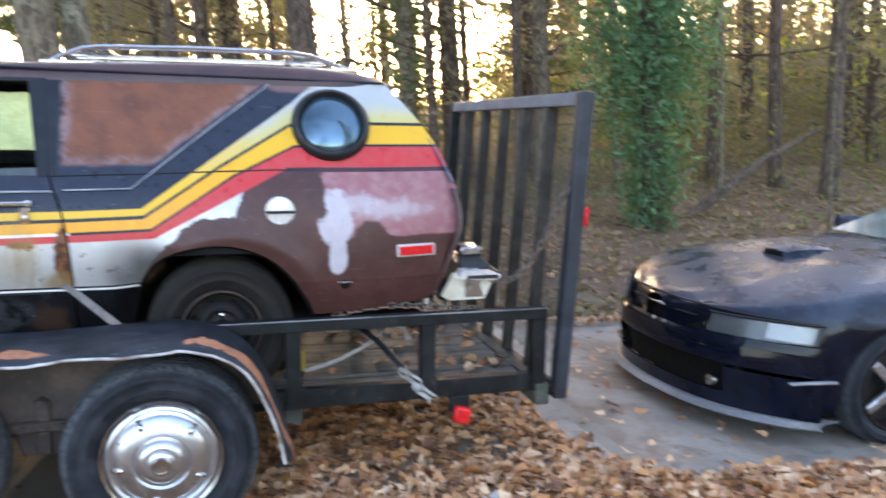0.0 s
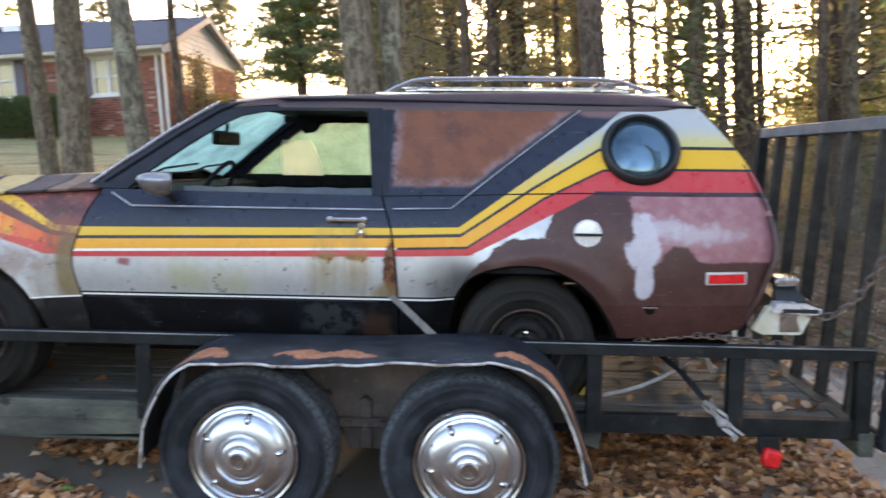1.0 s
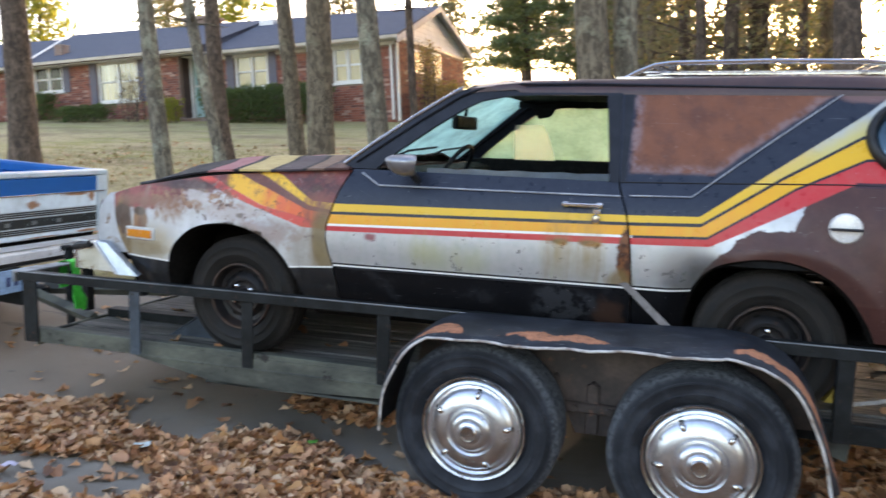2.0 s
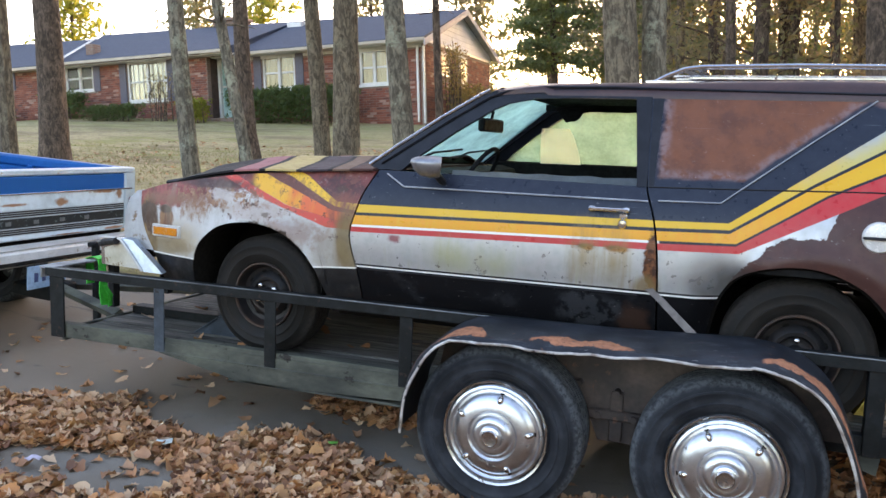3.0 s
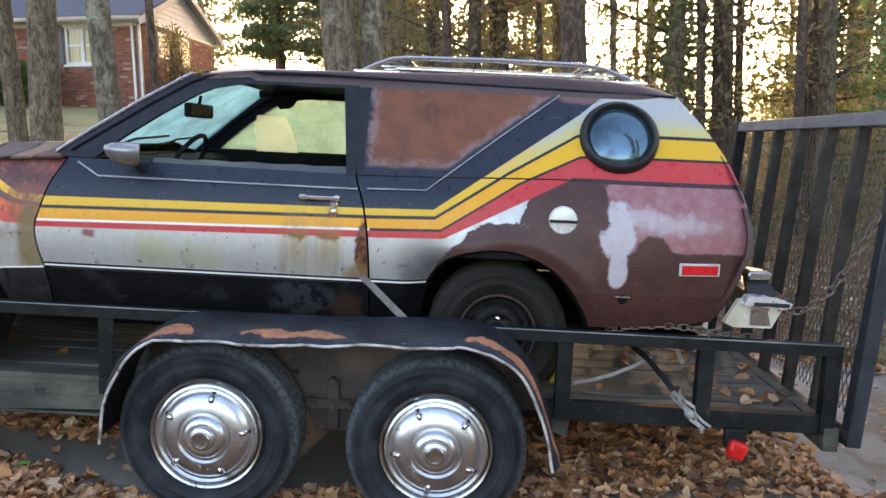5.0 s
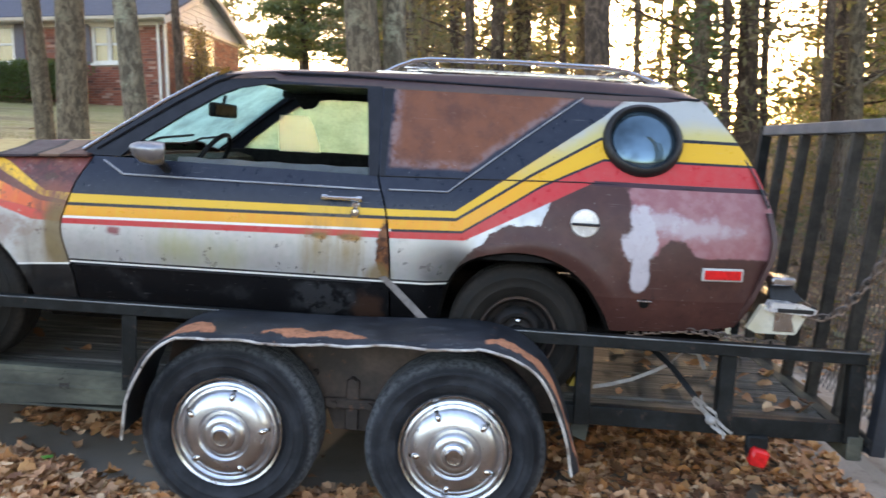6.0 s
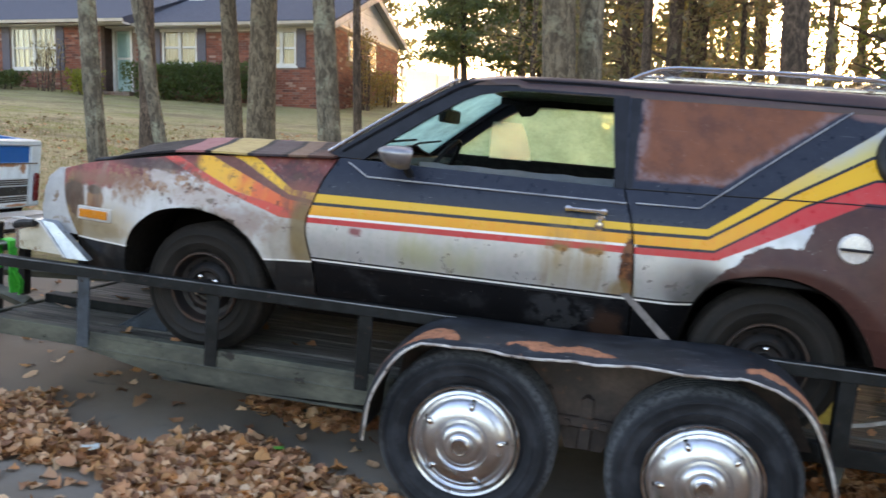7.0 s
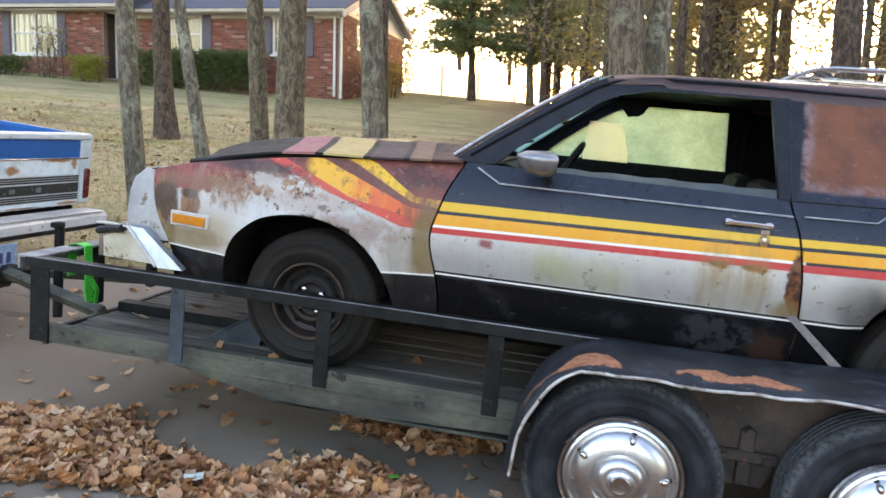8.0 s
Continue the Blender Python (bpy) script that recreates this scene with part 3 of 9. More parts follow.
def rubber(name, c, dust, scuff, r0):
    """Rubber greyed with dust; the shoulder at radius r0 is scuffed."""
    m = Mat(name)
    n = m.noise(12, 5, 0.6)
    col = m.mix(m.ramp(n, 0.40, 0.75, 0, 0.75), c, dust)
    rad = m.math("SQRT", m.x * m.x + m.z * m.z) + (m.noise(40, 5, 0.7, seed=4.0) - 0.5) * 0.012
    ring = m.ramp(rad, r0 - 0.034, r0 - 0.012) * m.ramp(m.noise(60, 4, 0.7, seed=9.0), 0.36, 0.60, 0.15, 0.85)
    col = m.mix(ring, col, scuff)
    col = m.mix(m.ramp(rad, r0 - 0.060, r0 - 0.072) * m.ramp(rad, r0 - 0.105, r0 - 0.090) * m.ramp(n, 0.4, 0.6, 0.1, 0.45), col, dust)
    return m.set(col, m.ramp(n, 0.3, 0.7, 0.55, 0.8), 0.0, m.noise(120, 2) + n, 0.15, 0.003, **{"Specular IOR Level": 0.25})


def plain(name, c, rough=0.5, metal=0.0, grain=40.0, vary=0.25, **kw):
    m = Mat(name)
    n = m.noise(grain, 4, 0.6)
    return m.set(m.mix(m.ramp(n, 0.35, 0.7, 0, 1), c, tuple((1 - vary) * k for k in c)), m.ramp(n, 0.3, 0.7, max(0.02, rough * 0.85), min(1.0, rough * 1.2)), metal, n, 0.06, 0.003, **kw)


SIDE, FENDER, HOOD = side_paint(), fender_paint(), hood_paint()
ROOF_M = worn("maroon_roof_paint", (0.048, 0.022, 0.023), (0.075, 0.034, 0.030), 5, 0.42)
GREY_TRIM = worn("dulled_grey_moulding", (0.30, 0.31, 0.34), (0.50, 0.51, 0.53), 9, 0.4, 0.3)
TRIM_M = worn("dark_window_trim", (0.007, 0.008, 0.012), (0.017, 0.019, 0.026), 8, 0.4, **{"Specular IOR Level": 0.3})
CHROME = plain("pitted_chrome", (0.72, 0.72, 0.72), 0.14, 1.0, 60, 0.2)
DULL_CHROME = worn("dulled_chrome", (0.55, 0.55, 0.56), (0.40, 0.39, 0.38), 10, 0.24, 1.0, (0.20, 0.12, 0.08))
CAP_M = worn("polished_hubcap_steel", (0.74, 0.78, 0.84), (0.58, 0.61, 0.66), 9, 0.30, 1.0, (0.42, 0.41, 0.40), 0.10)
BLACK_TRIM = plain("black_rubber_trim", (0.008, 0.008, 0.009), 0.5)
TYRE, CAR_TYRE = rubber("scuffed_tyre_rubber", (0.011, 0.013, 0.017), (0.040, 0.045, 0.054), (0.105, 0.115, 0.125), 0.335), rubber("dusty_tyre_rubber", (0.012, 0.011, 0.010), (0.026, 0.022, 0.019), (0.040, 0.034, 0.030), 0.286)
STEEL_WHEEL = worn("rusted_black_wheel_steel", (0.010, 0.010, 0.011), (0.028, 0.021, 0.019), 14, 0.5, 0.1, (0.075, 0.038, 0.024), **{"Specular IOR Level": 0.35})
RAIL_M = worn("faded_black_trailer_paint", (0.0055, 0.0065, 0.0065), (0.016, 0.0185, 0.0195), 9, 0.55, 0.0, (0.05, 0.035, 0.028), **{"Specular IOR Level": 0.22})
WEB_M = worn("grimy_brown_steel", (0.052, 0.041, 0.037), (0.120, 0.086, 0.070), 6, 0.75, 0.0, (0.15, 0.085, 0.058))
FRAME_M = worn("mossy_black_frame_paint", (0.030, 0.033, 0.027), (0.118, 0.122, 0.090), 5, 0.65, 0.0, (0.025, 0.021, 0.017), stretch=(0.5, 1, 1))
DARK_IN = plain("dark_vinyl", (0.007, 0.007, 0.008), 0.7, **{"Specular IOR Level": 0.2})
# Matt near-black for wheel wells, openings and the parts underneath.
CAVE = plain("near_black_matt", (0.009, 0.008, 0.007), 0.95, **{"Specular IOR Level": 0.1})
AMBER = plain("amber_lens", (0.66, 0.22, 0.015), 0.25)
RED_LENS = plain("red_lens", (0.75, 0.02, 0.02), 0.22)
WHITE_P = worn("chalky_white_paint", (0.62, 0.61, 0.58), (0.48, 0.47, 0.44), 6, 0.45)
CREAM_P = worn("cream_bumper_paint", (0.64, 0.60, 0.50), (0.46, 0.41, 0.29), 7, 0.5, 0.0, (0.20, 0.12, 0.06))


def wood_deck():
    m = Mat("weathered_deck_timber")
    g = m.noise(5, 7, 0.7, (0.5, 9, 9), 0.4)
    n = m.noise(3, 4)
    c = m.mix(m.ramp(g, 0.36, 0.64), (0.060, 0.058, 0.050), (0.20, 0.188, 0.165))
    c = m.mix(m.ramp(m.noise(4, 7, 0.7, (0.35, 6, 6), 0.3, 3.0), 0.56, 0.68, 0, 0.8), c, (0.36, 0.33, 0.28))
    c = m.mix(m.ramp(n, 0.45, 0.7, 0, 0.6), c, (0.055, 0.058, 0.044))
    c = m.mix(m.ramp(m.random(), 0, 1, 0, 0.35), c, (0.035, 0.03, 0.026))
    return m.set(c, 0.85, 0.0, g * 2, 0.5, 0.006)


def fender_black():
    m = Mat("rust_blistered_fender_paint")
    m.bsdf.inputs["Specular IOR Level"].default_value = 0.35
    wob, mid = m.noise(7, 6, 0.65), m.noise(20, 7, 0.7, seed=2.0)
    c = m.mix(m.ramp(wob, 0.4, 0.7), (0.010, 0.0125, 0.017), (0.025, 0.030, 0.038))
    wave = m.noise(8, 5, 0.6, (1, 0.15, 0.15), seed=8.0)
    sel = m.lines(m.x, [(0.9, 0.25), (1.06, 0.3), (1.12, 1.0), (1.22, 1.0), (1.28, 0.05), (1.42, 0.05), (1.47, 0.8), (1.56, 1.0), (1.70, 0.75), (1.78, 0.85), (1.83, 0.05), (2.22, 0.1), (2.28, 0.8), (2.60, 1.0)])
    low = -0.437 + m.ramp(wave, 0.40, 0.62, 0.0, 0.028) + (mid - 0.5) * 0.03
    high = -0.428 + sel * m.ramp(m.noise(6, 4, 0.6, (1, 0.15, 0.15), seed=3.0), 0.32, 0.62, 0.045, 0.115) + (mid - 0.5) * 0.05
    mask = m.ramp(m.y - low, -0.003, 0.003) * m.ramp(high - m.y, -0.003, 0.003) * m.ramp(sel, 0.2, 0.4)
    mask = mask * m.ramp(m.noise(55, 5, 0.7, seed=6.0), 0.66, 0.60)
    rust = m.mix(m.ramp(m.noise(40, 5, 0.7), 0.4, 0.7), (0.44, 0.18, 0.095), (0.24, 0.095, 0.05))
    c = m.mix(m.ramp(m.noise(26, 7, 0.78, (0.35, 1, 1), seed=14.0), 0.54, 0.66, 0, 0.6), c, (0.072, 0.078, 0.088))
    c = m.mix(m.ramp(m.noise(90, 3, 0.6, (0.3, 1, 1), seed=15.0), 0.68, 0.74, 0, 0.6), c, (0.22, 0.21, 0.21))
    c = m.mix(mask, c, rust)
    c = m.mix(m.ramp(mid, 0.64, 0.67) * 0.8, c, (0.17, 0.08, 0.05))
    return m.set(c, m.ramp(mask, 0, 1, 0.45, 0.85), 0.0, wob + mask * 2 + mid * 0.5, 0.2, 0.006)


def asphalt():
    m = Mat("old_driveway_surface")
    big, fine = m.noise(0.9, 5, 0.6), m.noise(140, 3, 0.7)
    c = m.mix(m.ramp(big, 0.35, 0.68), (0.200, 0.172, 0.138), (0.285, 0.246, 0.196))
    c = m.mix(m.ramp(fine, 0.4, 0.75, 0, 0.6), c, (0.175, 0.168, 0.158))
    c = m.mix(m.ramp(m.noise(5, 6, 0.7), 0.56, 0.72, 0, 0.5), c, (0.10, 0.085, 0.068))
    c = m.mix(m.ramp(m.noise(1.1, 6, 0.65, seed=5.0) + m.ramp(m.x, 0.0, -1.2, 0, 0.20), 0.52, 0.66, 0, 0.65), c, (0.225, 0.178, 0.130))
    c = m.mix(m.ramp(m.noise(3, 7, 0.7, (0.3, 1, 1), seed=7.0), 0.58, 0.64, 0, 0.5), c, (0.05, 0.05, 0.052))
    return m.set(c, 0.9, 0.0, fine + m.noise(22, 5, 0.7, seed=3.0), 0.6, 0.006)


def concrete():
    m = Mat("stained_concrete")
    big, fine = m.noise(1.6, 6, 0.62), m.noise(110, 3, 0.7)
    c = m.mix(m.ramp(big, 0.34, 0.68), (0.37, 0.32, 0.265), (0.24, 0.205, 0.17))
    c = m.mix(m.ramp(fine, 0.4, 0.8, 0, 0.5), c, (0.12, 0.11, 0.10))
    c = m.mix(m.ramp(m.noise(7, 5, 0.6, seed=2.0), 0.52, 0.68, 0, 0.6), c, (0.10, 0.075, 0.055))
    c = m.mix(m.ramp(m.noise(1.9, 6, 0.7, seed=8.0), 0.47, 0.62, 0, 0.75), c, (0.21, 0.15, 0.105))
    return m.set(c, 0.85, 0.0, fine + big, 0.35, 0.004)


def lawn():
    m = Mat("dry_lawn_and_leaf_litter")
    big, mid, fine = m.noise(0.35, 5, 0.6), m.noise(3.2, 6, 0.7), m.noise(38, 5, 0.7)
    grass = m.mix(m.ramp(big + (mid - 0.5) * 0.9, 0.42, 0.60), (0.47, 0.365, 0.185), (0.32, 0.285, 0.115))
    grass = m.mix(m.ramp(fine, 0.35, 0.7, 0, 0.8), grass, (0.55, 0.43, 0.235))
    grass = m.mix(m.ramp(m.noise(0.8, 5, 0.6, (0.5, 1.6, 1), seed=8.0), 0.50, 0.62, 0, 0.7), grass, (0.27, 0.27, 0.06))
    grass = m.mix(m.ramp(m.noise(9, 7, 0.78, seed=3.0), 0.50, 0.62, 0, 0.75), grass, (0.145, 0.092, 0.052))
    grass = m.mix(m.ramp(m.noise(1.6, 6, 0.7, (1, 2.2, 1), seed=13.0), 0.48, 0.66, 0, 0.6), grass, (0.52, 0.40, 0.21))
    grass = m.mix(m.ramp(m.y + (mid - 0.5) * 3, 13.5, 18.0, 0, 0.55), grass, (0.285, 0.275, 0.115))
    grass = m.mix(m.ramp(m.noise(0.55, 5, 0.62, (0.6, 1.8, 1), seed=18.0), 0.50, 0.64, 0, 0.7), grass, (0.22, 0.162, 0.086))
    litter = m.mix(m.ramp(fine, 0.35, 0.68), (0.14, 0.085, 0.055), (0.30, 0.18, 0.11))
    litter = m.mix(m.ramp(mid, 0.5, 0.75, 0, 0.6), litter, (0.09, 0.06, 0.04))
    # leaves lie thick near the drive and under the woods, grass on the slope to the house
    where = m.math("MAXIMUM", m.ramp(m.x + (mid - 0.5) * 3 + m.y * 0.12, -1.0, 1.5), m.ramp(m.y + (mid - 0.5) * 1.6, 3.4, 2.4))
    c = m.mix(where, grass, litter)
    return m.set(c, 0.95, 0.0, fine * 2 + mid, 0.8, 0.03)


FENDER_M, DECK_M, DRIVE_M, SLAB_M, LAWN_M = fender_black(), wood_deck(), asphalt(), concrete(), lawn()
BARK_GREY = bark("grey_lichened_bark", (0.144, 0.110, 0.073), (0.299, 0.238, 0.162), (0.309, 0.285, 0.191), 0.02)
BARK_PALE = bark("pale_lichened_bark", (0.149, 0.122, 0.085), (0.309, 0.262, 0.186), (0.381, 0.385, 0.274), 0.05)
BARK_BROWN = bark("brown_furrowed_bark", (0.085, 0.060, 0.044), (0.205, 0.146, 0.106), (0.235, 0.215, 0.165), -0.06)
LEAF_HEDGE = leafy("dark_hedge_leaves", [(0.026, 0.058, 0.023), (0.046, 0.098, 0.029), (0.072, 0.124, 0.039), (0.039, 0.078, 0.039)])
LEAF_GREEN = leafy("evergreen_leaves", [(0.07, 0.11, 0.05), (0.10, 0.155, 0.06), (0.135, 0.185, 0.08), (0.09, 0.13, 0.075)])
LEAF_CEDAR = leafy("grey_green_cedar_sprays", [(0.08, 0.13, 0.065), (0.12, 0.17, 0.075), (0.16, 0.20, 0.09), (0.10, 0.145, 0.085)])
LEAF_IVY = leafy("ivy_leaves", [(0.035, 0.12, 0.06), (0.08, 0.21, 0.10), (0.15, 0.30, 0.15), (0.024, 0.07, 0.04)])
LEAF_PINE = leafy("pine_needles", [(0.12, 0.140, 0.090), (0.165, 0.168, 0.105), (0.23, 0.190, 0.130), (0.15, 0.13, 0.10)])
LEAF_GOLD = leafy("autumn_leaves", [(0.26, 0.19, 0.11), (0.19, 0.17, 0.095), (0.31, 0.20, 0.09), (0.42, 0.28, 0.08), (0.22, 0.185, 0.09), (0.33, 0.175, 0.08), (0.15, 0.17, 0.07)], 0.45)
LEAF_TAN = leafy("brown_autumn_leaves", [(0.28, 0.195, 0.13), (0.20, 0.16, 0.105), (0.32, 0.215, 0.13), (0.36, 0.24, 0.12), (0.17, 0.16, 0.09)], 0.35)
LEAF_OLIVE = leafy("brown_olive_thicket", [(0.31, 0.245, 0.18), (0.22, 0.21, 0.14), (0.37, 0.28, 0.20), (0.20, 0.215, 0.14), (0.42, 0.31, 0.20)], 0.45)
LEAF_LIME = leafy("late_yellow_green_leaves", [(0.300, 0.312, 0.036), (0.192, 0.240, 0.036), (0.384, 0.336, 0.048)], 0.55)
LEAF_FALLEN = leafy("fallen_oak_leaves", [(0.235, 0.096, 0.046), (0.510, 0.232, 0.104), (0.617, 0.341, 0.178), (0.725, 0.473, 0.289), (0.333, 0.146, 0.068), (0.745, 0.528, 0.340), (0.549, 0.228, 0.074), (0.451, 0.228, 0.126), (0.588, 0.291, 0.107), (0.118, 0.050, 0.027), (0.265, 0.114, 0.058)], 0.10)

# ---- ground ----
def ground_z(x, y):
    """The drive slopes along x; the lawn rises to the house behind it."""
    base = -0.0337 - 0.0664 * max(-20.0, min(9.0, x)) 
    rise = 0.114 + (0.085 - 0.114) * min(1, max(0, (x + 2.0) / 5.0))
    up = max(0.0, y - 2.6)
    up = up * up / (up + 0.8) * rise if y < 26 else (23.4 ** 2 / 24.2) * rise + (y - 26) * 0.01
    base -= max(0.0, min(4.6, x - 4.05)) * 0.046 * max(0.0, min(1.0, (5.6 - y) / 2.0)) + (0.05 if x > 3.9 and -1.0 < y < 4 else 0.0)
    base += 0.0505 * max(0.0, min(12.0, -2.6 - x)) * max(0.0, min(1.0, (6.0 - y) / 3.2))
    near = max(0.0, -0.6 - y)
    bump = 0.03 * noise.noise((x * 0.5, y * 0.5, 0.3)) if y > 2.8 or y < -0.7 else 0.0
    return base + up + near * 0.02 + bump


def ground_sheet():
    xs = sorted({round(v, 3) for v in [-14 + 0.4 * k for k in range(71)] + [3.89, 3.91, -2000, -900, -400, -200, -100, -60, -40, -30, -24, -20, -17, 18, 22, 28, 36, 50, 80, 160, 400, 900, 2000]})
    ys = sorted({round(v, 3) for v in [-6 + 0.4 * k for k in range(86)] + [-1.01, -0.99, -2000, -900, -400, -200, -100, -50, -25, -14, -9, 33, 38, 46, 60, 90, 160, 400, 900, 2000]})
    g = Geo().grid([[(x, y, ground_z(x, y)) for y in ys] for x in xs])
    ob = part("ground", g, LAWN_M, None)
    return tagged(ob, "sloping dry lawn and woodland floor under brown leaf litter", "ground", kind="structure")


ground_sheet()
drive = Geo().slab([[Vector((x, y, -0.0337 - 0.0664 * x + 0.0505 * max(0.0, -2.6 - x) + 0.012)) for y in (-0.95, -0.2, 0.6, 1.4, 2.2, 2.75)] for x in [-13.9 + 0.6 * k for k in range(31)]], (0, 0, -0.03))
tagged(part("driveway", drive, DRIVE_M, None), "worn grey driveway with scattered leaves", "driveway", kind="structure")
APRON_AT = pose(4.10, 0, -0.040, 0, 2.6, 0)
tagged(part("concrete_apron", Geo().box(0, 5.1, -0.98, 2.95, -0.06, 0.0, 0.008), SLAB_M, None, at=SLOPE @ APRON_AT), "stained pale concrete slab with a joint", "pavement", kind="structure")
tagged(part("concrete_apron", Geo().box(3.86, 4.085, -0.98, 2.95, -0.08, -0.02, 0.008), SLAB_M, None, at=SLOPE @ pose(0, 0, 0.036)), "stained pale concrete slab with a joint", "pavement", kind="structure")


# ---- trees ----
def leaf_cloud(geo, spots, rng, size, flat=0.0):
    """Small bent leaves at the spots."""
    for p in spots:
        a, b = Vector((rng.gauss(0, 1), rng.gauss(0, 1), rng.gauss(0, 1 - flat))).normalized(), Vector((rng.gauss(0, 1), rng.gauss(0, 1), rng.gauss(0, 1)))
        b = (b - a * a.dot(b)).normalized()
        s = size * rng.uniform(0.6, 1.4)
        c = a.cross(b) * 0.2 * s
        n = len(geo.v)
        geo.v += [tuple(p - a * s), tuple(p + b * s * 0.42 + c), tuple(p + a * s), tuple(p - b * s * 0.42 + c)]
        geo.f.append((n, n + 1, n + 2, n + 3))


def trunk_geo(h, r, rng, lean=(0, 0), n=10, flare=1.3):
    path, rad = [], []
    wav = rng.uniform(0, 6)
    for k in range(15):
        t = k / 14
        z = -0.25 + (h + 0.25) * t ** 1.3
        path.append((lean[0] * z + 0.03 * r / 0.1 * math.sin(wav + 2.2 * t * 3), lean[1] * z + 0.02 * r / 0.1 * math.cos(wav + 1.7 * t * 3), z))
        rad.append(r * (1 - 0.55 * t) * (1 + (flare - 1) * math.exp(-max(0, z) / (1.6 * r))))
    return Geo().tube(path, rad, n), path


def tree(x, y, r, h, mat, rng, lean=(0, 0), crown=None, label="", leaf=None, low=0.55, count=500, size=0.09, flare=1.3, limbs=6, spread=1.6):
    base = ground_z(x, y)
    tr = thing("tree", label, "tree", pose(x, y, base), "trees of the wood")
    g, path = trunk_geo(h, r, rng, lean, 14 if r > 0.12 else 8, flare)
    part("trunk", g, mat, tr)
    lg, tips = Geo(), []
    for k in range(limbs):
        t = rng.uniform(low, 0.98)
        i = int(t * 14)
        p = Vector(path[i])
        a = rng.uniform(0, 6.28)
        ln = spread * rng.uniform(0.5, 1.1) * (1.2 - 0.6 * t)
        q = p + Vector((math.cos(a) * ln * 0.5, math.sin(a) * ln * 0.5, ln * rng.uniform(0.0, 0.3)))
        e = p + Vector((math.cos(a) * ln, math.sin(a) * ln, ln * rng.uniform(-0.1, 0.5)))
        lg.tube([p, q, e], [r * 0.22, r * 0.13, r * 0.04], 5)
        tips += [q, e, e.lerp(q, 0.5)]
    if y < 10.5 and x < 1.0:
        for k in range(9):
            i = max(6, rng.randint(4, 8))
            p, a, ln = Vector(path[i]), rng.uniform(0, 6.28), 0.7 * rng.uniform(0.35, 1.1)
            q = p + Vector((math.cos(a) * ln * 0.55, math.sin(a) * ln * 0.55, ln * rng.uniform(-0.15, 0.25)))
            lg.tube([p, q, q + Vector((math.cos(a + 0.5) * ln * 0.5, math.sin(a + 0.5) * ln * 0.5, ln * rng.uniform(-0.2, 0.2)))], [0.012, 0.008, 0.003], 4)
    if lg.v:
        tagged(part("branchwork", lg, mat, tr), kind="stuff")
    if crown and tips:
        cg, spots = Geo(), []
        for k in range(count):
            c = rng.choice(tips)
            spots.append(c + Vector((rng.gauss(0, 0.33), rng.gauss(0, 0.33), rng.gauss(0, 0.24))))
        leaf_cloud(cg, spots, rng, size)
        tagged(part("crown", cg, crown, tr, leaf or ""), kind="stuff")
    return tr

# ---- the brick house up the lawn ----
def brick_wall():
    m = Mat("red_brick")
    n = m.t.nodes.new("ShaderNodeTexBrick")
    mp = m.t.nodes.new("ShaderNodeMapping")
    mp.inputs["Rotation"].default_value = (radians(90), 0, 0)
    comb = m.t.nodes.new("ShaderNodeCombineXYZ")
    m.put(comb.inputs[0], m.x + m.y)
    m.put(comb.inputs[1], m.z)
    m.t.links.new(comb.outputs[0], n.inputs["Vector"])
    n.inputs["Scale"].default_value, n.inputs["Mortar Size"].default_value = 1.0, 0.010
    n.inputs["Brick Width"].default_value, n.inputs["Row Height"].default_value = 0.215, 0.075
    for k, c in (("Color1", (0.26, 0.20, 0.16)), ("Color2", (0.22, 0.16, 0.125)), ("Mortar", (0.30, 0.25, 0.21))):
        n.inputs[k].default_value = (*c, 1)
    big = m.noise(1.2, 5, 0.6)
    c = m.mix(m.ramp(big, 0.35, 0.7, 0, 0.45), Ex(m, n.outputs[0]), (0.12, 0.045, 0.034))
    c = m.mix(m.ramp(m.noise(14, 4), 0.45, 0.7, 0, 0.5), c, (0.30, 0.115, 0.075))
    return m.set(c, 0.9, 0.0, Ex(m, n.outputs[1]) * -1.0, 0.3, 0.01)


def shingle():
    m = Mat("dark_blue_grey_shingles")
    n = m.noise(6, 5, 0.6, (1, 4, 1))
    c = m.mix(m.ramp(n, 0.35, 0.7), (0.032, 0.042, 0.068), (0.052, 0.066, 0.098))
    return m.set(c, 0.85, 0.0, n, 0.3, 0.02)


BRICK_M, SHINGLE_M = brick_wall(), shingle()
TRIM_WHITE = worn("white_house_trim", (0.72, 0.70, 0.66), (0.60, 0.57, 0.52), 3, 0.55)
SIDING = worn("pale_gable_siding", (0.70, 0.76, 0.86), (0.62, 0.68, 0.79), 2, 0.7)
RAKE_M = worn("weathered_rake_paint", (0.44, 0.45, 0.48), (0.32, 0.33, 0.36), 4, 0.7)
FASCIA_M = worn("cream_fascia_paint", (0.52, 0.45, 0.36), (0.42, 0.36, 0.28), 3, 0.6)
# Curtain tint warmed to carry the golden glow of the house windows.
CURTAIN = worn("golden_glow_curtain", (0.95, 0.74, 0.45), (0.82, 0.58, 0.32), 1.5, 0.9, stretch=(6, 1, 0.3))
SHUTTER = plain("grey_violet_shutter", (0.115, 0.105, 0.13), 0.6)
PANE = glass("window_pane", (0.85, 0.88, 0.88), 0.02)
PLAIN_PANE = plain("dark_window_pane", (0.03, 0.035, 0.04), 0.45, **{"Specular IOR Level": 0.15})
house = thing("brick_house", "long red-brick ranch house with dark shingle roof and white trim", "house", pose(0, 0, 0))


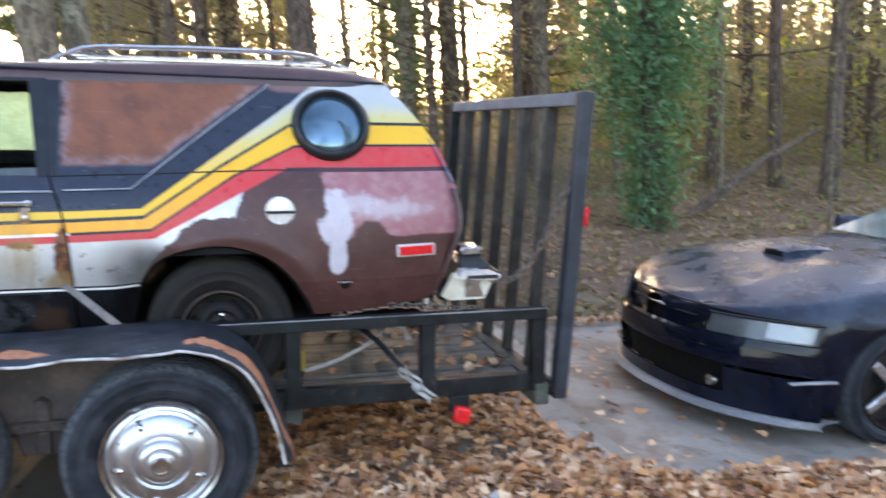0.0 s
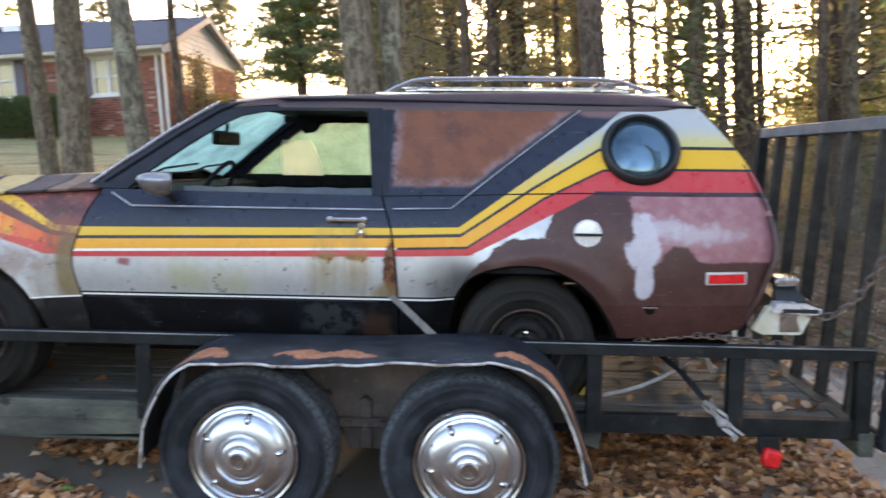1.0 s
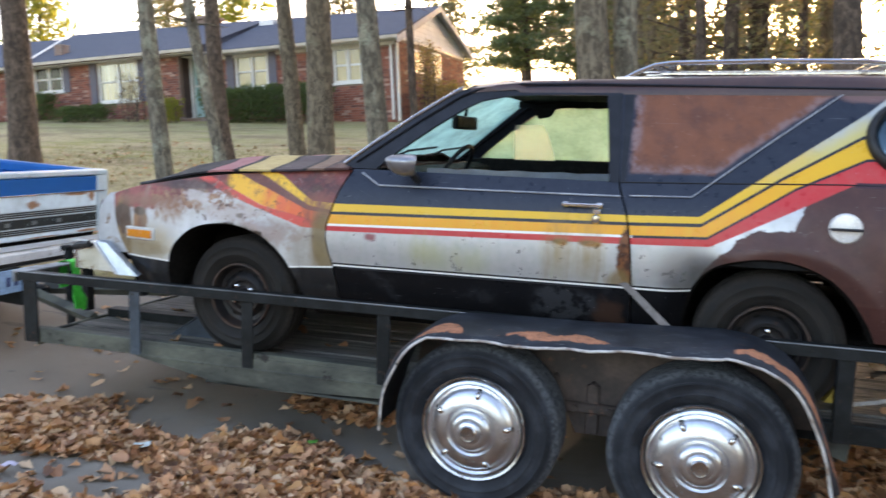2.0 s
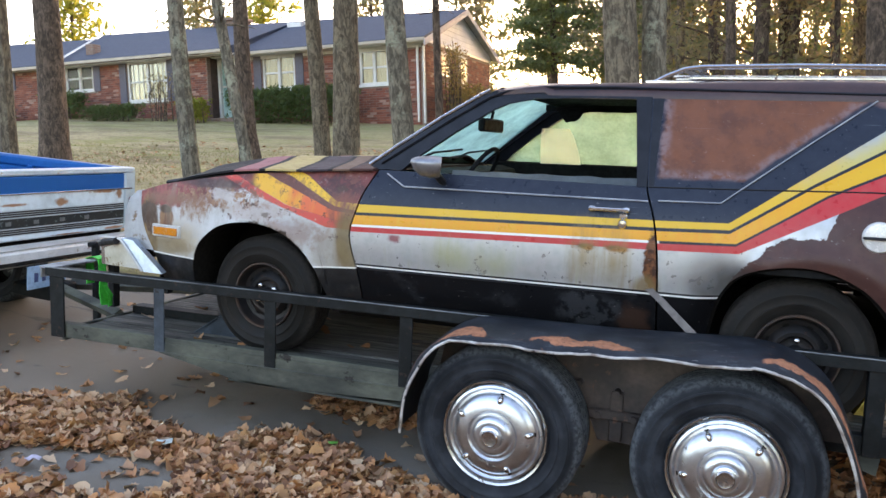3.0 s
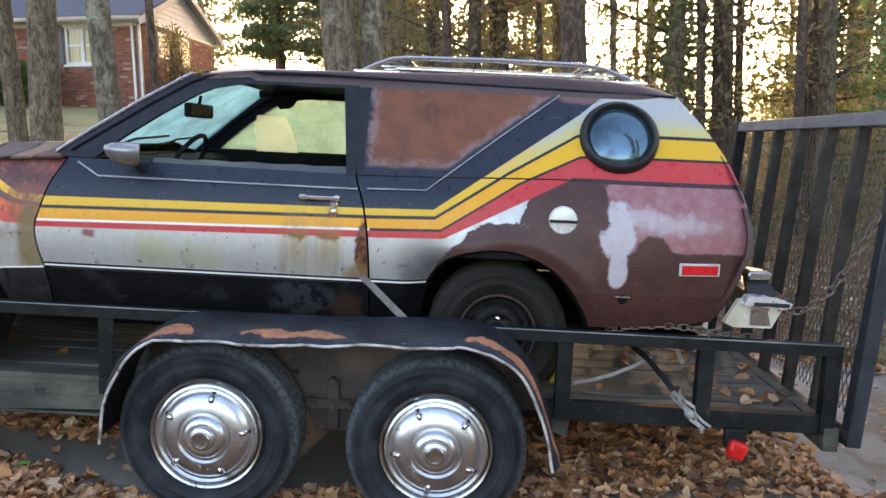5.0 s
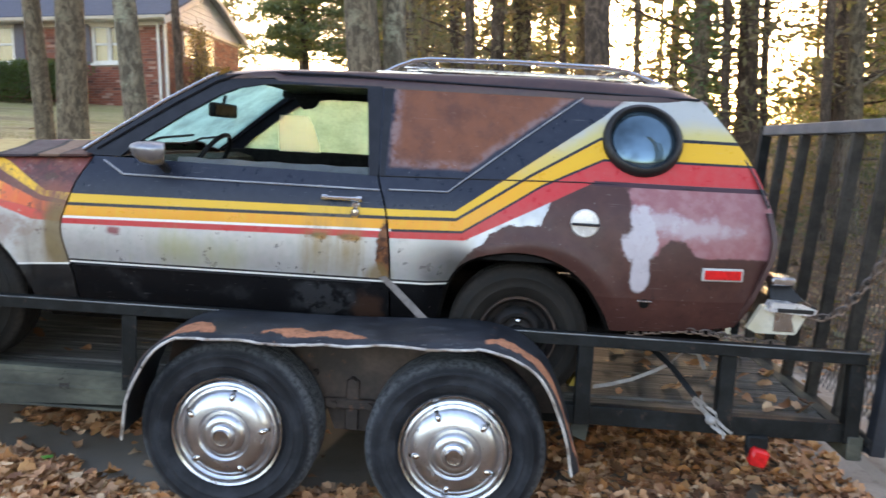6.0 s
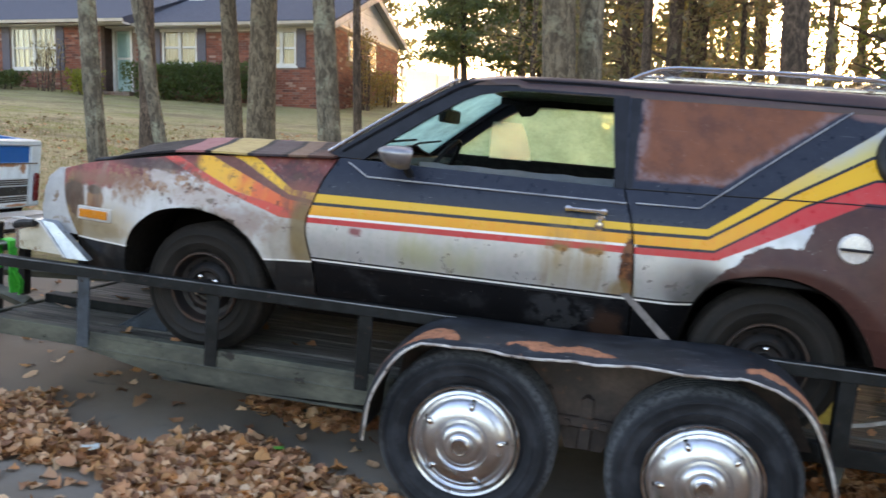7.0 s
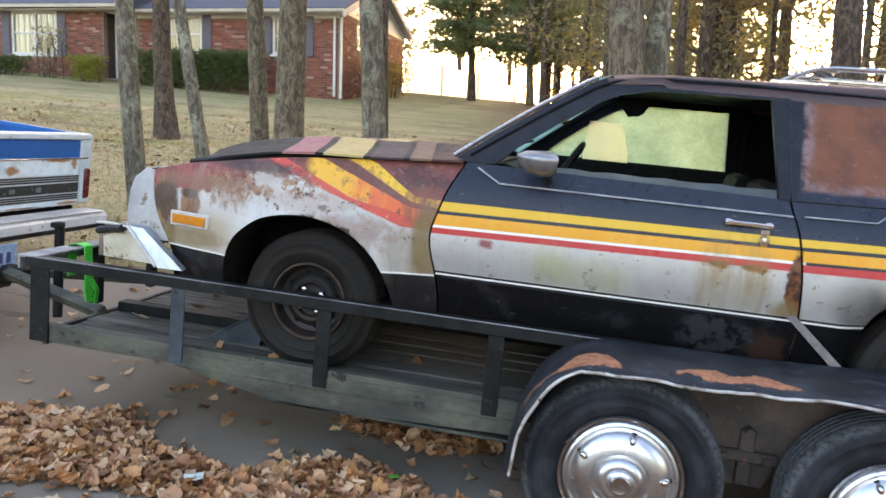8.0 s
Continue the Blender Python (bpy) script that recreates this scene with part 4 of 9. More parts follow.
def wall_with_holes(x0, x1, z0, z1, y, holes, thick=0.2):
    """A wall facing -y, pierced by (x0, x1, z0, z1) openings."""
    g = Geo()
    xs = sorted({x0, x1, *(h[0] for h in holes), *(h[1] for h in holes)})
    for a, b in zip(xs, xs[1:]):
        cut = sorted((h[2], h[3]) for h in holes if h[0] <= a + 1e-6 and h[1] >= b - 1e-6)
        z = z0
        for lo, hi in cut + [(z1, z1)]:
            if lo > z:
                g.add([(p, q, r) for p in (a, b) for q in (y, y + thick) for r in (z, lo)], [(0, 1, 3, 2), (4, 6, 7, 5), (0, 4, 5, 1), (2, 3, 7, 6), (0, 2, 6, 4), (1, 5, 7, 3)])
            z = hi
    return g


def house_window(x0, x1, z0, z1, y, sashes=1, shutters=True, muntins=2):
    w = new("window")
    w.parent = house
    w["label"] = "white framed window with pale curtains"
    t = 0.07
    fr = Geo().box(x0, x0 + t, y - 0.03, y + 0.08, z0, z1).box(x1 - t, x1, y - 0.03, y + 0.08, z0, z1).box(x0 + t, x1 - t, y - 0.03, y + 0.08, z1 - t, z1).box(x0 + t, x1 - t, y - 0.03, y + 0.08, z0, z0 + t)
    part("window_frame", fr, TRIM_WHITE, w)
    part("sill", Geo().box(x0 - 0.06, x1 + 0.06, y - 0.10, y + 0.02, z0 - 0.07, z0), TRIM_WHITE, w)
    step = (x1 - x0) / sashes
    for k in range(sashes):
        a, b = x0 + k * step, x0 + (k + 1) * step
        if k:
            part("mullion", Geo().box(a - 0.05, a + 0.05, y - 0.02, y + 0.06, z0 + t, z1 - t), TRIM_WHITE, w)
        mid = (z0 + z1) / 2
        part("meeting_rail", Geo().box(a + t, b - t, y, y + 0.05, mid - 0.03, mid + 0.03), TRIM_WHITE, w)
        for lo, hi in ((z0 + t, mid - 0.03), (mid + 0.03, z1 - t)):
            p = part("pane", Geo().box(a + t, b - t, y + 0.030, y + 0.034, lo, hi, 0.0005), PANE, w)
            p.visible_shadow = False
        for j in range(1, muntins + 1):
            xx = a + (b - a) * j / (muntins + 1)
            part("muntin", Geo().box(xx - 0.012, xx + 0.012, y + 0.015, y + 0.028, z0 + t, z1 - t, 0.002), TRIM_WHITE, w)
    folds = [[Vector((x0 + (x1 - x0) * k / 40, y + 0.075 + 0.02 * math.sin(k * 1.9), z)) for z in (z0, z1)] for k in range(41)]
    gap = [r for k, r in enumerate(folds) if k < 15], [r for k, r in enumerate(folds) if k > 25]
    for r in gap:
        part("curtain", Geo().slab(r, (0, 0.01, 0)), CURTAIN, w)
    part("blind", Geo().box(x0, x1, y + 0.11, y + 0.13, z0, z1), CURTAIN, w)
    if shutters:
        for a in (x0 - 0.33, x1 + 0.04):
            part("shutter", Geo().box(a, a + 0.29, y - 0.085, y - 0.048, z0 - 0.05, z1 + 0.03, 0.006), SHUTTER, w, "grey-violet shutter")


RW, LW, END_Y = 20.5, 19.9, 27.5
R_HOLES = [(-13.00, -11.76, 3.78, 4.88), (-9.40, -8.40, 3.74, 4.83)]
L_HOLES = [(-18.10, -16.43, 3.61, 4.95), (-20.90, -19.62, 4.10, 5.00), (-24.30, -23.60, 4.35, 5.00)]
DOOR_HOLE = (-14.77, -14.04, 2.85, 4.93)
wall_r = part("front_wall", wall_with_holes(-14.77, -7.2, 1.6, 4.95, RW, R_HOLES + [DOOR_HOLE]), BRICK_M, house, weld=True)
wall_l = part("front_wall", wall_with_holes(-33.0, -14.77, 1.6, 5.06, LW, L_HOLES), BRICK_M, house, weld=True)
part("return_wall", Geo().box(-14.97, -14.77, LW + 0.2, RW + 0.2, 1.6, 5.06, 0.0005), plain("dark_brown_panelling", (0.075, 0.040, 0.030), 0.6, 0.0, 6), house, "dark brown panelled wall beside the entrance")
wall_s = part("side_wall", Geo().box(-7.4, -7.2, RW + 0.2, END_Y, 1.2, 5.02, 0.0005), BRICK_M, house)
part("rear_wall", Geo().box(-33.0, -7.4, END_Y - 0.2, END_Y, 1.2, 5.0, 0.0005), BRICK_M, house)
part("end_wall", Geo().box(-33.2, -33.0, LW, END_Y, 1.2, 5.0, 0.0005), BRICK_M, house)
for x0, x1, z0, z1 in R_HOLES:
    house_window(x0, x1, z0, z1, RW + 0.05, 2, True, 0)
house_window(*L_HOLES[0], LW + 0.05, 2, True, 3)
house_window(*L_HOLES[1], LW + 0.05, 2, True, 0)
house_window(*L_HOLES[2], LW + 0.05, 1, True, 0)
# side windows on the gable end
for y0, z0, hh in ((23.75, 3.95, 0.95), (21.9, 4.05, 0.75)):
    part("side_window", Geo().box(-7.2, -7.17, y0, y0 + 0.9, z0, z0 + hh, 0.004), TRIM_WHITE, house)
    part("side_pane", Geo().box(-7.17, -7.165, y0 + 0.08, y0 + 0.82, z0 + 0.08, z0 + hh * 0.47, 0.001).box(-7.17, -7.165, y0 + 0.08, y0 + 0.82, z0 + hh * 0.53, z0 + hh - 0.08, 0.001), PLAIN_PANE, house, "dark pane")
d = part("entrance_door", Geo().box(-14.68, -14.12, RW + 0.10, RW + 0.15, 2.9, 4.86, 0.01), plain("pale_green_door", (0.42, 0.58, 0.53), 0.4), house, "pale green storm door")
part("door_glass", Geo().box(-14.62, -14.18, RW + 0.085, RW + 0.10, 3.3, 4.78, 0.002), PANE, d)
part("door_rail", Geo().box(-14.66, -14.14, RW + 0.07, RW + 0.085, 3.96, 4.02, 0.003), TRIM_WHITE, d)
part("door_frame", Geo().box(-14.765, -14.68, RW - 0.03, RW + 0.12, 2.9, 4.93).box(-14.12, -14.04, RW - 0.03, RW + 0.12, 2.9, 4.93).box(-14.68, -14.12, RW - 0.03, RW + 0.12, 4.86, 4.93), TRIM_WHITE, house)
part("entrance_step", Geo().box(-14.75, -13.6, RW - 0.9, RW - 0.01, 2.5, 2.88, 0.01), BRICK_M, house, "brick entrance step")
part("corner_board", Geo().box(-7.225, -7.165, RW - 0.045, RW + 0.05, 2.45, 4.82), TRIM_WHITE, house)


def brick_piece_paint():
    m = Mat("mottled_red_brick")
    f = m.math("FRACT", m.random() + m.island() * 7.3)
    c = m.stops(f, [(0.0, (0.20, 0.064, 0.042)), (0.2, (0.28, 0.092, 0.058)), (0.4, (0.15, 0.055, 0.042)), (0.55, (0.32, 0.118, 0.074)), (0.7, (0.24, 0.077, 0.049)), (0.85, (0.12, 0.050, 0.042)), (0.93, (0.44, 0.28, 0.22)), (1.0, (0.30, 0.105, 0.065))])
    n = m.noise(30, 4, 0.6)
    return m.set(m.mix(m.ramp(n, 0.4, 0.7, 0, 0.35), c, (0.14, 0.06, 0.045)), 0.9, 0.0, n, 0.3, 0.006)


PIECE_M = brick_piece_paint()


def clad(wall, x0, x1, z0, z1, y, holes, lo, hi, along="x"):
    """Bricks proud of a wall; those between lo and hi are pieces of their own, the rest one mesh."""
    rest, count = Geo(), 0
    rg = random.Random(int(abs(x0) * 10))

    def put(g, a, b, z, out):
        if along == "x":
            g.add([(p, q, r) for p in (a, b) for q in (y - out, y + 0.004) for r in (z, z + 0.064)], [(0, 1, 5, 4), (1, 3, 7, 5), (0, 4, 6, 2), (0, 2, 3, 1), (4, 5, 7, 6)])
        else:
            g.add([(q, p, r) for p in (a, b) for q in (y + out, y - 0.004) for r in (z, z + 0.064)], [(0, 1, 5, 4), (1, 3, 7, 5), (0, 4, 6, 2), (0, 2, 3, 1), (4, 5, 7, 6)])

    row, z = 0, z0
    unit = None
    while z + 0.064 < z1:
        x = x0 - (0.1125 if row % 2 else 0.0)
        while x < x1:
            a, b = max(x, x0), min(x + 0.213, x1)
            x += 0.225
            if b - a < 0.05 or any(a < h[1] + 0.02 and b > h[0] - 0.02 and z < h[3] + 0.02 and z + 0.064 > h[2] - 0.09 for h in holes):
                continue
            if lo <= a and b <= hi and b - a > 0.21 and count < 300 and z > 3.3:
                if unit is None:
                    g = Geo()
                    put(g, 0.0, 0.213, 0.0, 0.007)
                    unit = mesh_of("brick", g, PIECE_M, smooth=False)
                ob = new("brick", unit)
                ob.parent = wall
                ob.matrix_basis = pose(a, rg.uniform(-0.002, 0.002), z)
                count += 1
            else:
                put(rest, a, b, z, 0.007 + rg.uniform(-0.002, 0.002))
        row += 1
        z += 0.075
    tagged(part("bricks", rest, PIECE_M, wall, smooth=False), kind="stuff")


RIDGE_Y, REAR_Y, REAR_Z = 24.15, 28.0, 5.14


def ridge_z(x):
    """The ridge climbs a little to the left."""
    return 6.40 + 0.022 * (-7.0 - x)


def roof_sheet(xa, xb, ye, ze, drop=0.0, slant=0.0):
    """Both slopes of a roof from xa to xb; slant carries the left edge outward towards the ridge."""
    g = Geo()
    n = 10

    def row(k, y0, z0):
        out = []
        for j in range(n + 1):
            x = xa + (xb - xa) * k / 14 - slant * (1 - k / 14) * j / n
            out.append(Vector((x, y0 + (RIDGE_Y - y0) * j / n, z0 + (ridge_z(x) - drop - z0) * j / n)))
        return out

    g.slab([row(k, ye, ze) for k in range(15)], (0, 0, 0.09))
    g.slab([row(k, REAR_Y, REAR_Z) for k in range(15)], (0, 0, 0.09))
    return part("roof", g, SHINGLE_M, house, "dark blue-grey shingle roof", smooth=False)


roof_sheet(-13.7, -6.95, 20.0, 4.95)
roof_sheet(-20.5, -13.7, 19.4, 5.01, -0.005, 2.4)
part("roof_cheek", Geo().plate([(-13.70, 19.42, 5.03), (-13.70, 20.02, 4.98), (-13.70, RIDGE_Y, ridge_z(-13.7) + 0.06)], (-0.02, 0, 0)), SHINGLE_M, house)
roof_sheet(-33.4, -20.6, 19.5, 4.98, 0.14)
a, b = Vector((-20.5, 19.4, 5.17)), Vector((-22.9, RIDGE_Y, ridge_z(-22.9) + 0.11))
part("valley_flashing", Geo().slab([[a, b], [a + Vector((-0.22, 0, -0.02)), b + Vector((-0.16, 0, 0.0))]], (0, 0, 0.03)), TRIM_WHITE, house, "bright metal valley flashing")
part("fascia", Geo().box(-13.7, -6.95, 19.94, 20.0, 4.92, 5.01), FASCIA_M, house)
part("fascia", Geo().box(-20.5, -13.6, 19.34, 19.4, 4.98, 5.08), FASCIA_M, house)
part("fascia", Geo().box(-33.4, -20.5, 19.44, 19.5, 4.94, 5.04), FASCIA_M, house)
part("soffit", Geo().box(-14.7, -6.95, 20.0, RW, 4.90, 4.93, 0.001), TRIM_WHITE, house)
part("soffit", Geo().box(-33.4, -13.7, 19.5, LW, 4.94, 4.97, 0.001), TRIM_WHITE, house)
part("porch_soffit", Geo().box(-14.7, -13.7, 19.45, 20.0, 4.97, 5.0, 0.001), TRIM_WHITE, house)
part("frieze_board", Geo().box(-14.0, -7.25, RW - 0.02, RW - 0.012, 4.80, 4.90, 0.001), TRIM_WHITE, house)
part("gable", Geo().plate([(-7.22, RW - 0.2, 5.02), (-7.22, END_Y + 0.2, 5.02), (-7.22, END_Y + 0.2, 5.22), (-7.22, RIDGE_Y, 6.34), (-7.22, RW - 0.2, 5.10)], (-0.12, 0, 0)), SIDING, house, "pale grey siding in the gable")
for k in range(7):
    z = 5.10 + 0.17 * k
    f = (z - 5.02) / 1.34
    part("siding_board", Geo().box(-7.222, -7.208, RW + 0.05 + f * (RIDGE_Y - RW - 0.05), END_Y - 0.05 - f * (END_Y - 0.05 - RIDGE_Y), z, z + 0.012, 0.002), SIDING, house)
for a, b in (((-6.93, 19.95, 4.95), (-6.93, RIDGE_Y, 6.48)), ((-6.93, REAR_Y + 0.05, 5.17), (-6.93, RIDGE_Y, 6.48))):
    a, b = Vector(a), Vector(b)
    part("rake_board", Geo().slab([[a, b], [a + Vector((0, 0, -0.20)), b + Vector((0, 0, -0.20))]], (-0.04, 0, 0)), RAKE_M, house, "weathered grey rake board")
for ya, za in ((20.05, 4.93), (REAR_Y, 5.10)):
    part("rake_soffit", Geo().slab([[Vector((x, ya, za)), Vector((x, RIDGE_Y, 6.37))] for x in (-7.20, -6.96)], (0, 0, -0.012)), RAKE_M, house)
part("gable_skirt", Geo().box(-7.20, -7.165, RW + 0.1, END_Y - 0.05, 4.98, 5.06, 0.004), TRIM_WHITE, house)
part("chimney", Geo().box(-17.60, -16.40, 24.3, 25.1, 6.2, 6.98, 0.01).box(-17.70, -16.30, 24.2, 25.2, 6.95, 7.06, 0.01), BRICK_M, house, "brick chimney")
part("chimney", Geo().box(-20.25, -19.92, 20.3, 20.7, 5.2, 5.80, 0.01), BRICK_M, house)
part("roof_vent", Geo().box(-13.6, -13.0, 23.2, 23.7, 6.12, 6.45, 0.03), plain("vent_metal", (0.6, 0.6, 0.6), 0.4, 0.3), house)
part("downpipe", Geo().box(-7.42, -7.35, RW - 0.075, RW - 0.005, 2.5, 4.88), TRIM_WHITE, house)
part("utility_box", Geo().box(-7.19, -6.75, 24.6, 25.6, 2.30, 3.15, 0.03), plain("grey_utility_metal", (0.30, 0.29, 0.27), 0.5), house, "grey air-conditioning box beside the gable wall")

# white plastic sheeting stretched on posts right of the house
SHEET_M = film_sheet("white_plastic_sheeting", (0.93, 0.94, 0.95))
fence = thing("sheeting_fence", "white plastic sheeting stretched along low garden posts", "fence", pose(0, 29.6, 0))
rf = random.Random(14)
for k in range(9):
    x = -7.6 + 0.5 * k
    zb = ground_z(x + 0.25, 29.6)
    top = zb + lerp([(-7.6, 1.50), (-6.3, 1.42), (-5.2, 1.05), (-4.6, 1.22), (-3.6, 0.75)], x)
    rows = [[Vector((x + 0.5 * i / 4, 0.03 * math.sin(2.1 * i + k + 3 * j), zb - 0.03 + (top - zb + rf.uniform(-0.03, 0.03)) * j / 4)) for i in range(5)] for j in range(5)]
    part("sheet", Geo().slab(rows, (0, 0.004, 0)), SHEET_M, fence)
for k in range(4):
    x = -7.62 + 1.5 * k
    zb = ground_z(x, 29.6)
    part("fence_post", Geo().box(x - 0.03, x + 0.03, -0.09, -0.03, zb - 0.05, zb + 1.45 - 0.12 * k, 0.01), TRIM_WHITE, fence)


def bush(x0, x1, y0, y1, h, mat, label, seed, n=1800, size=0.05, name="hedge", category="bush"):
    rng = random.Random(seed)
    x, y = (x0 + x1) / 2, (y0 + y1) / 2
    zb = ground_z(x, y)
    b = thing(name, label, category, pose(x, y, zb))
    g = Geo()
    spots = []
    for k in range(n):
        u, v, w = rng.uniform(-1, 1), rng.uniform(-1, 1), rng.random() ** 0.6
        bump = 0.86 + 0.2 * noise.noise((u * 3 + seed, v * 3, w * 2))
        spots.append(Vector((u * (x1 - x0) / 2 * bump, v * (y1 - y0) / 2 * bump, w * h * bump)))
    leaf_cloud(g, spots, rng, size)
    part("foliage", g, mat, b)
    st = Geo()
    for k in range(14 if h > 1.4 else 6):
        a = rng.uniform(-0.4, 0.4) * (x1 - x0)
        st.tube([(a, 0, -0.05), (a + rng.uniform(-0.1, 0.1), rng.uniform(-0.1, 0.1), h * 0.5), (a + rng.uniform(-0.3, 0.3), rng.uniform(-0.2, 0.2), h * rng.uniform(0.7, 1.0))], [0.022, 0.014, 0.004], 5)
    tagged(part("branchwork", st, BARK_BROWN, b), kind="stuff")
    return b


bush(-13.7, -9.0, 18.9, 20.1, 1.30, LEAF_HEDGE, "clipped dark green hedge along the brick wall", 3, 8500, 0.055)
bush(-15.1, -14.1, 18.4, 19.3, 0.85, LEAF_LIME, "yellow-green bush by the entrance", 5, 1500, 0.05, "bush")
bush(-20.9, -19.1, 18.4, 19.3, 1.0, LEAF_HEDGE, "dark green bush under the window", 6, 2600, 0.055, "bush")
bush(-19.0, -16.6, 18.3, 19.2, 0.62, LEAF_HEDGE, "low dark green bush under the window", 7, 2200, 0.05, "bush")
bush(-16.7, -15.5, 18.8, 19.4, 1.75, LEAF_TAN, "bare brown shrub before the window", 12, 420, 0.045, "shrub")
bush(-27.0, -22.5, 18.4, 19.3, 0.8, LEAF_HEDGE, "low hedge along the brick wall", 8, 3000, 0.07)
bush(-6.9, -6.2, 20.8, 22.2, 2.75, LEAF_GOLD, "orange autumn shrub by the gable wall", 9, 900, 0.05, "shrub")
bush(-7.0, -6.0, 21.5, 25.0, 1.25, LEAF_GOLD, "golden tangled shrub by the gable wall", 10, 1700, 0.05, "shrub")

# ---- the car trailer ----
MID = 0.81          # the middle of trailer and cars, across
RAIL_Y = -0.115
trailer = thing("car_trailer", "black steel tandem-axle car trailer with rusty fenders and timber deck", "trailer", SLOPE)


BLUE_POST = worn("bluish_weathered_paint", (0.022, 0.032, 0.044), (0.055, 0.075, 0.095), 9, 0.5, 0.0, (0.03, 0.025, 0.022))
WORN_EDGE = worn("worn_pale_edge", (0.30, 0.31, 0.31), (0.05, 0.055, 0.06), 7, 0.5, 0.0, (0.015, 0.015, 0.016), stretch=(0.4, 1, 1))


def rails(sign):
    """One side of the trailer: top rail, posts and frame channel; sign 1 near, -1 far."""
    flip = (lambda q: q) if sign > 0 else (lambda q: q.mirrored(MID))
    y = RAIL_Y
    top = Geo().box(-1.20, 3.70, y - 0.004, y + 0.046, 0.728, 0.740, 0.003).box(-1.20, 3.70, y - 0.006, y + 0.002, 0.694, 0.736, 0.002)
    r = part("side_rail", flip(top), RAIL_M, trailer)
    part("worn_edge", flip(Geo().tube([(-1.20 + 4.9 * k / 40, y - 0.004, 0.7385) for k in range(41)], 0.0024, 5)), WORN_EDGE, r, "pale worn rail edge")
    for x in (-1.135, -0.495, 0.132, 0.812, 2.632, 3.182, 3.672):
        post = Geo().box(x - 0.030, x + 0.030, y + 0.004, y + 0.012, 0.376, 0.728, 0.002).box(x - 0.030, x - 0.022, y + 0.012, y + 0.055, 0.40, 0.728, 0.002)
        if x == -1.135:
            post = Geo().box(x - 0.045, x + 0.045, y + 0.002, y + 0.012, 0.376, 0.728, 0.002).box(x - 0.045, x - 0.035, y + 0.012, y + 0.085, 0.40, 0.728, 0.002)
        part("rail_post", flip(post), BLUE_POST if x == -0.495 else RAIL_M, trailer, "bluish weathered post" if x == -0.495 else "")
    for x0, x1, mat in ((-1.16, 1.70, FRAME_M), (1.702, 3.70, RAIL_M)):
        beam = Geo()
        beam.box(x0, x1, y + 0.014, y + 0.030, 0.375, 0.450, 0.003)
        beam.box(x0, x1, y + 0.030, y + 0.075, 0.375, 0.387, 0.002).box(x0, x1, y + 0.030, y + 0.075, 0.436, 0.446, 0.002)
        part("frame_channel", flip(beam), mat, trailer)
    low = Geo().plate([(-0.50, y + 0.008, 0.372), (-0.05, y + 0.008, 0.292), (0.10, y + 0.008, 0.287), (0.93, y + 0.008, 0.320), (0.93, y + 0.008, 0.430), (-0.46, y + 0.008, 0.424)], (0, 0.02, 0))
    low.box(-0.10, 0.93, y + 0.008, y + 0.060, 0.285, 0.297, 0.002)
    part("drop_frame_plate", flip(low), FRAME_M, trailer)
    part("weld_ridge", flip(Geo().box(-0.48, 0.93, y + 0.002, y + 0.014, 0.371, 0.380, 0.003)), FRAME_M, trailer)
    side = Geo().plate([(2.60, y + 0.03, 0.32), (2.66, y + 0.03, 0.30), (2.68, y + 0.03, 0.45), (2.60, y + 0.03, 0.45)], (0, 0.02, 0))
    part("gusset", flip(side), FRAME_M, trailer)


rails(1)
rails(-1)

FENDER_LINE = [(2.25 + (x - 2.25) * 0.984, 1.43 + (z - 1.43) * 0.984) for x, z in [(0.900, 0.300), (0.908, 0.400), (0.925, 0.480), (0.955, 0.555), (0.997, 0.625), (1.060, 0.680), (1.142, 0.714), (1.30, 0.722), (1.716, 0.730), (2.10, 0.745), (2.238, 0.748), (2.330, 0.728), (2.410, 0.685), (2.470, 0.625), (2.512, 0.555), (2.545, 0.47), (2.575, 0.38), (2.600, 0.290)]]


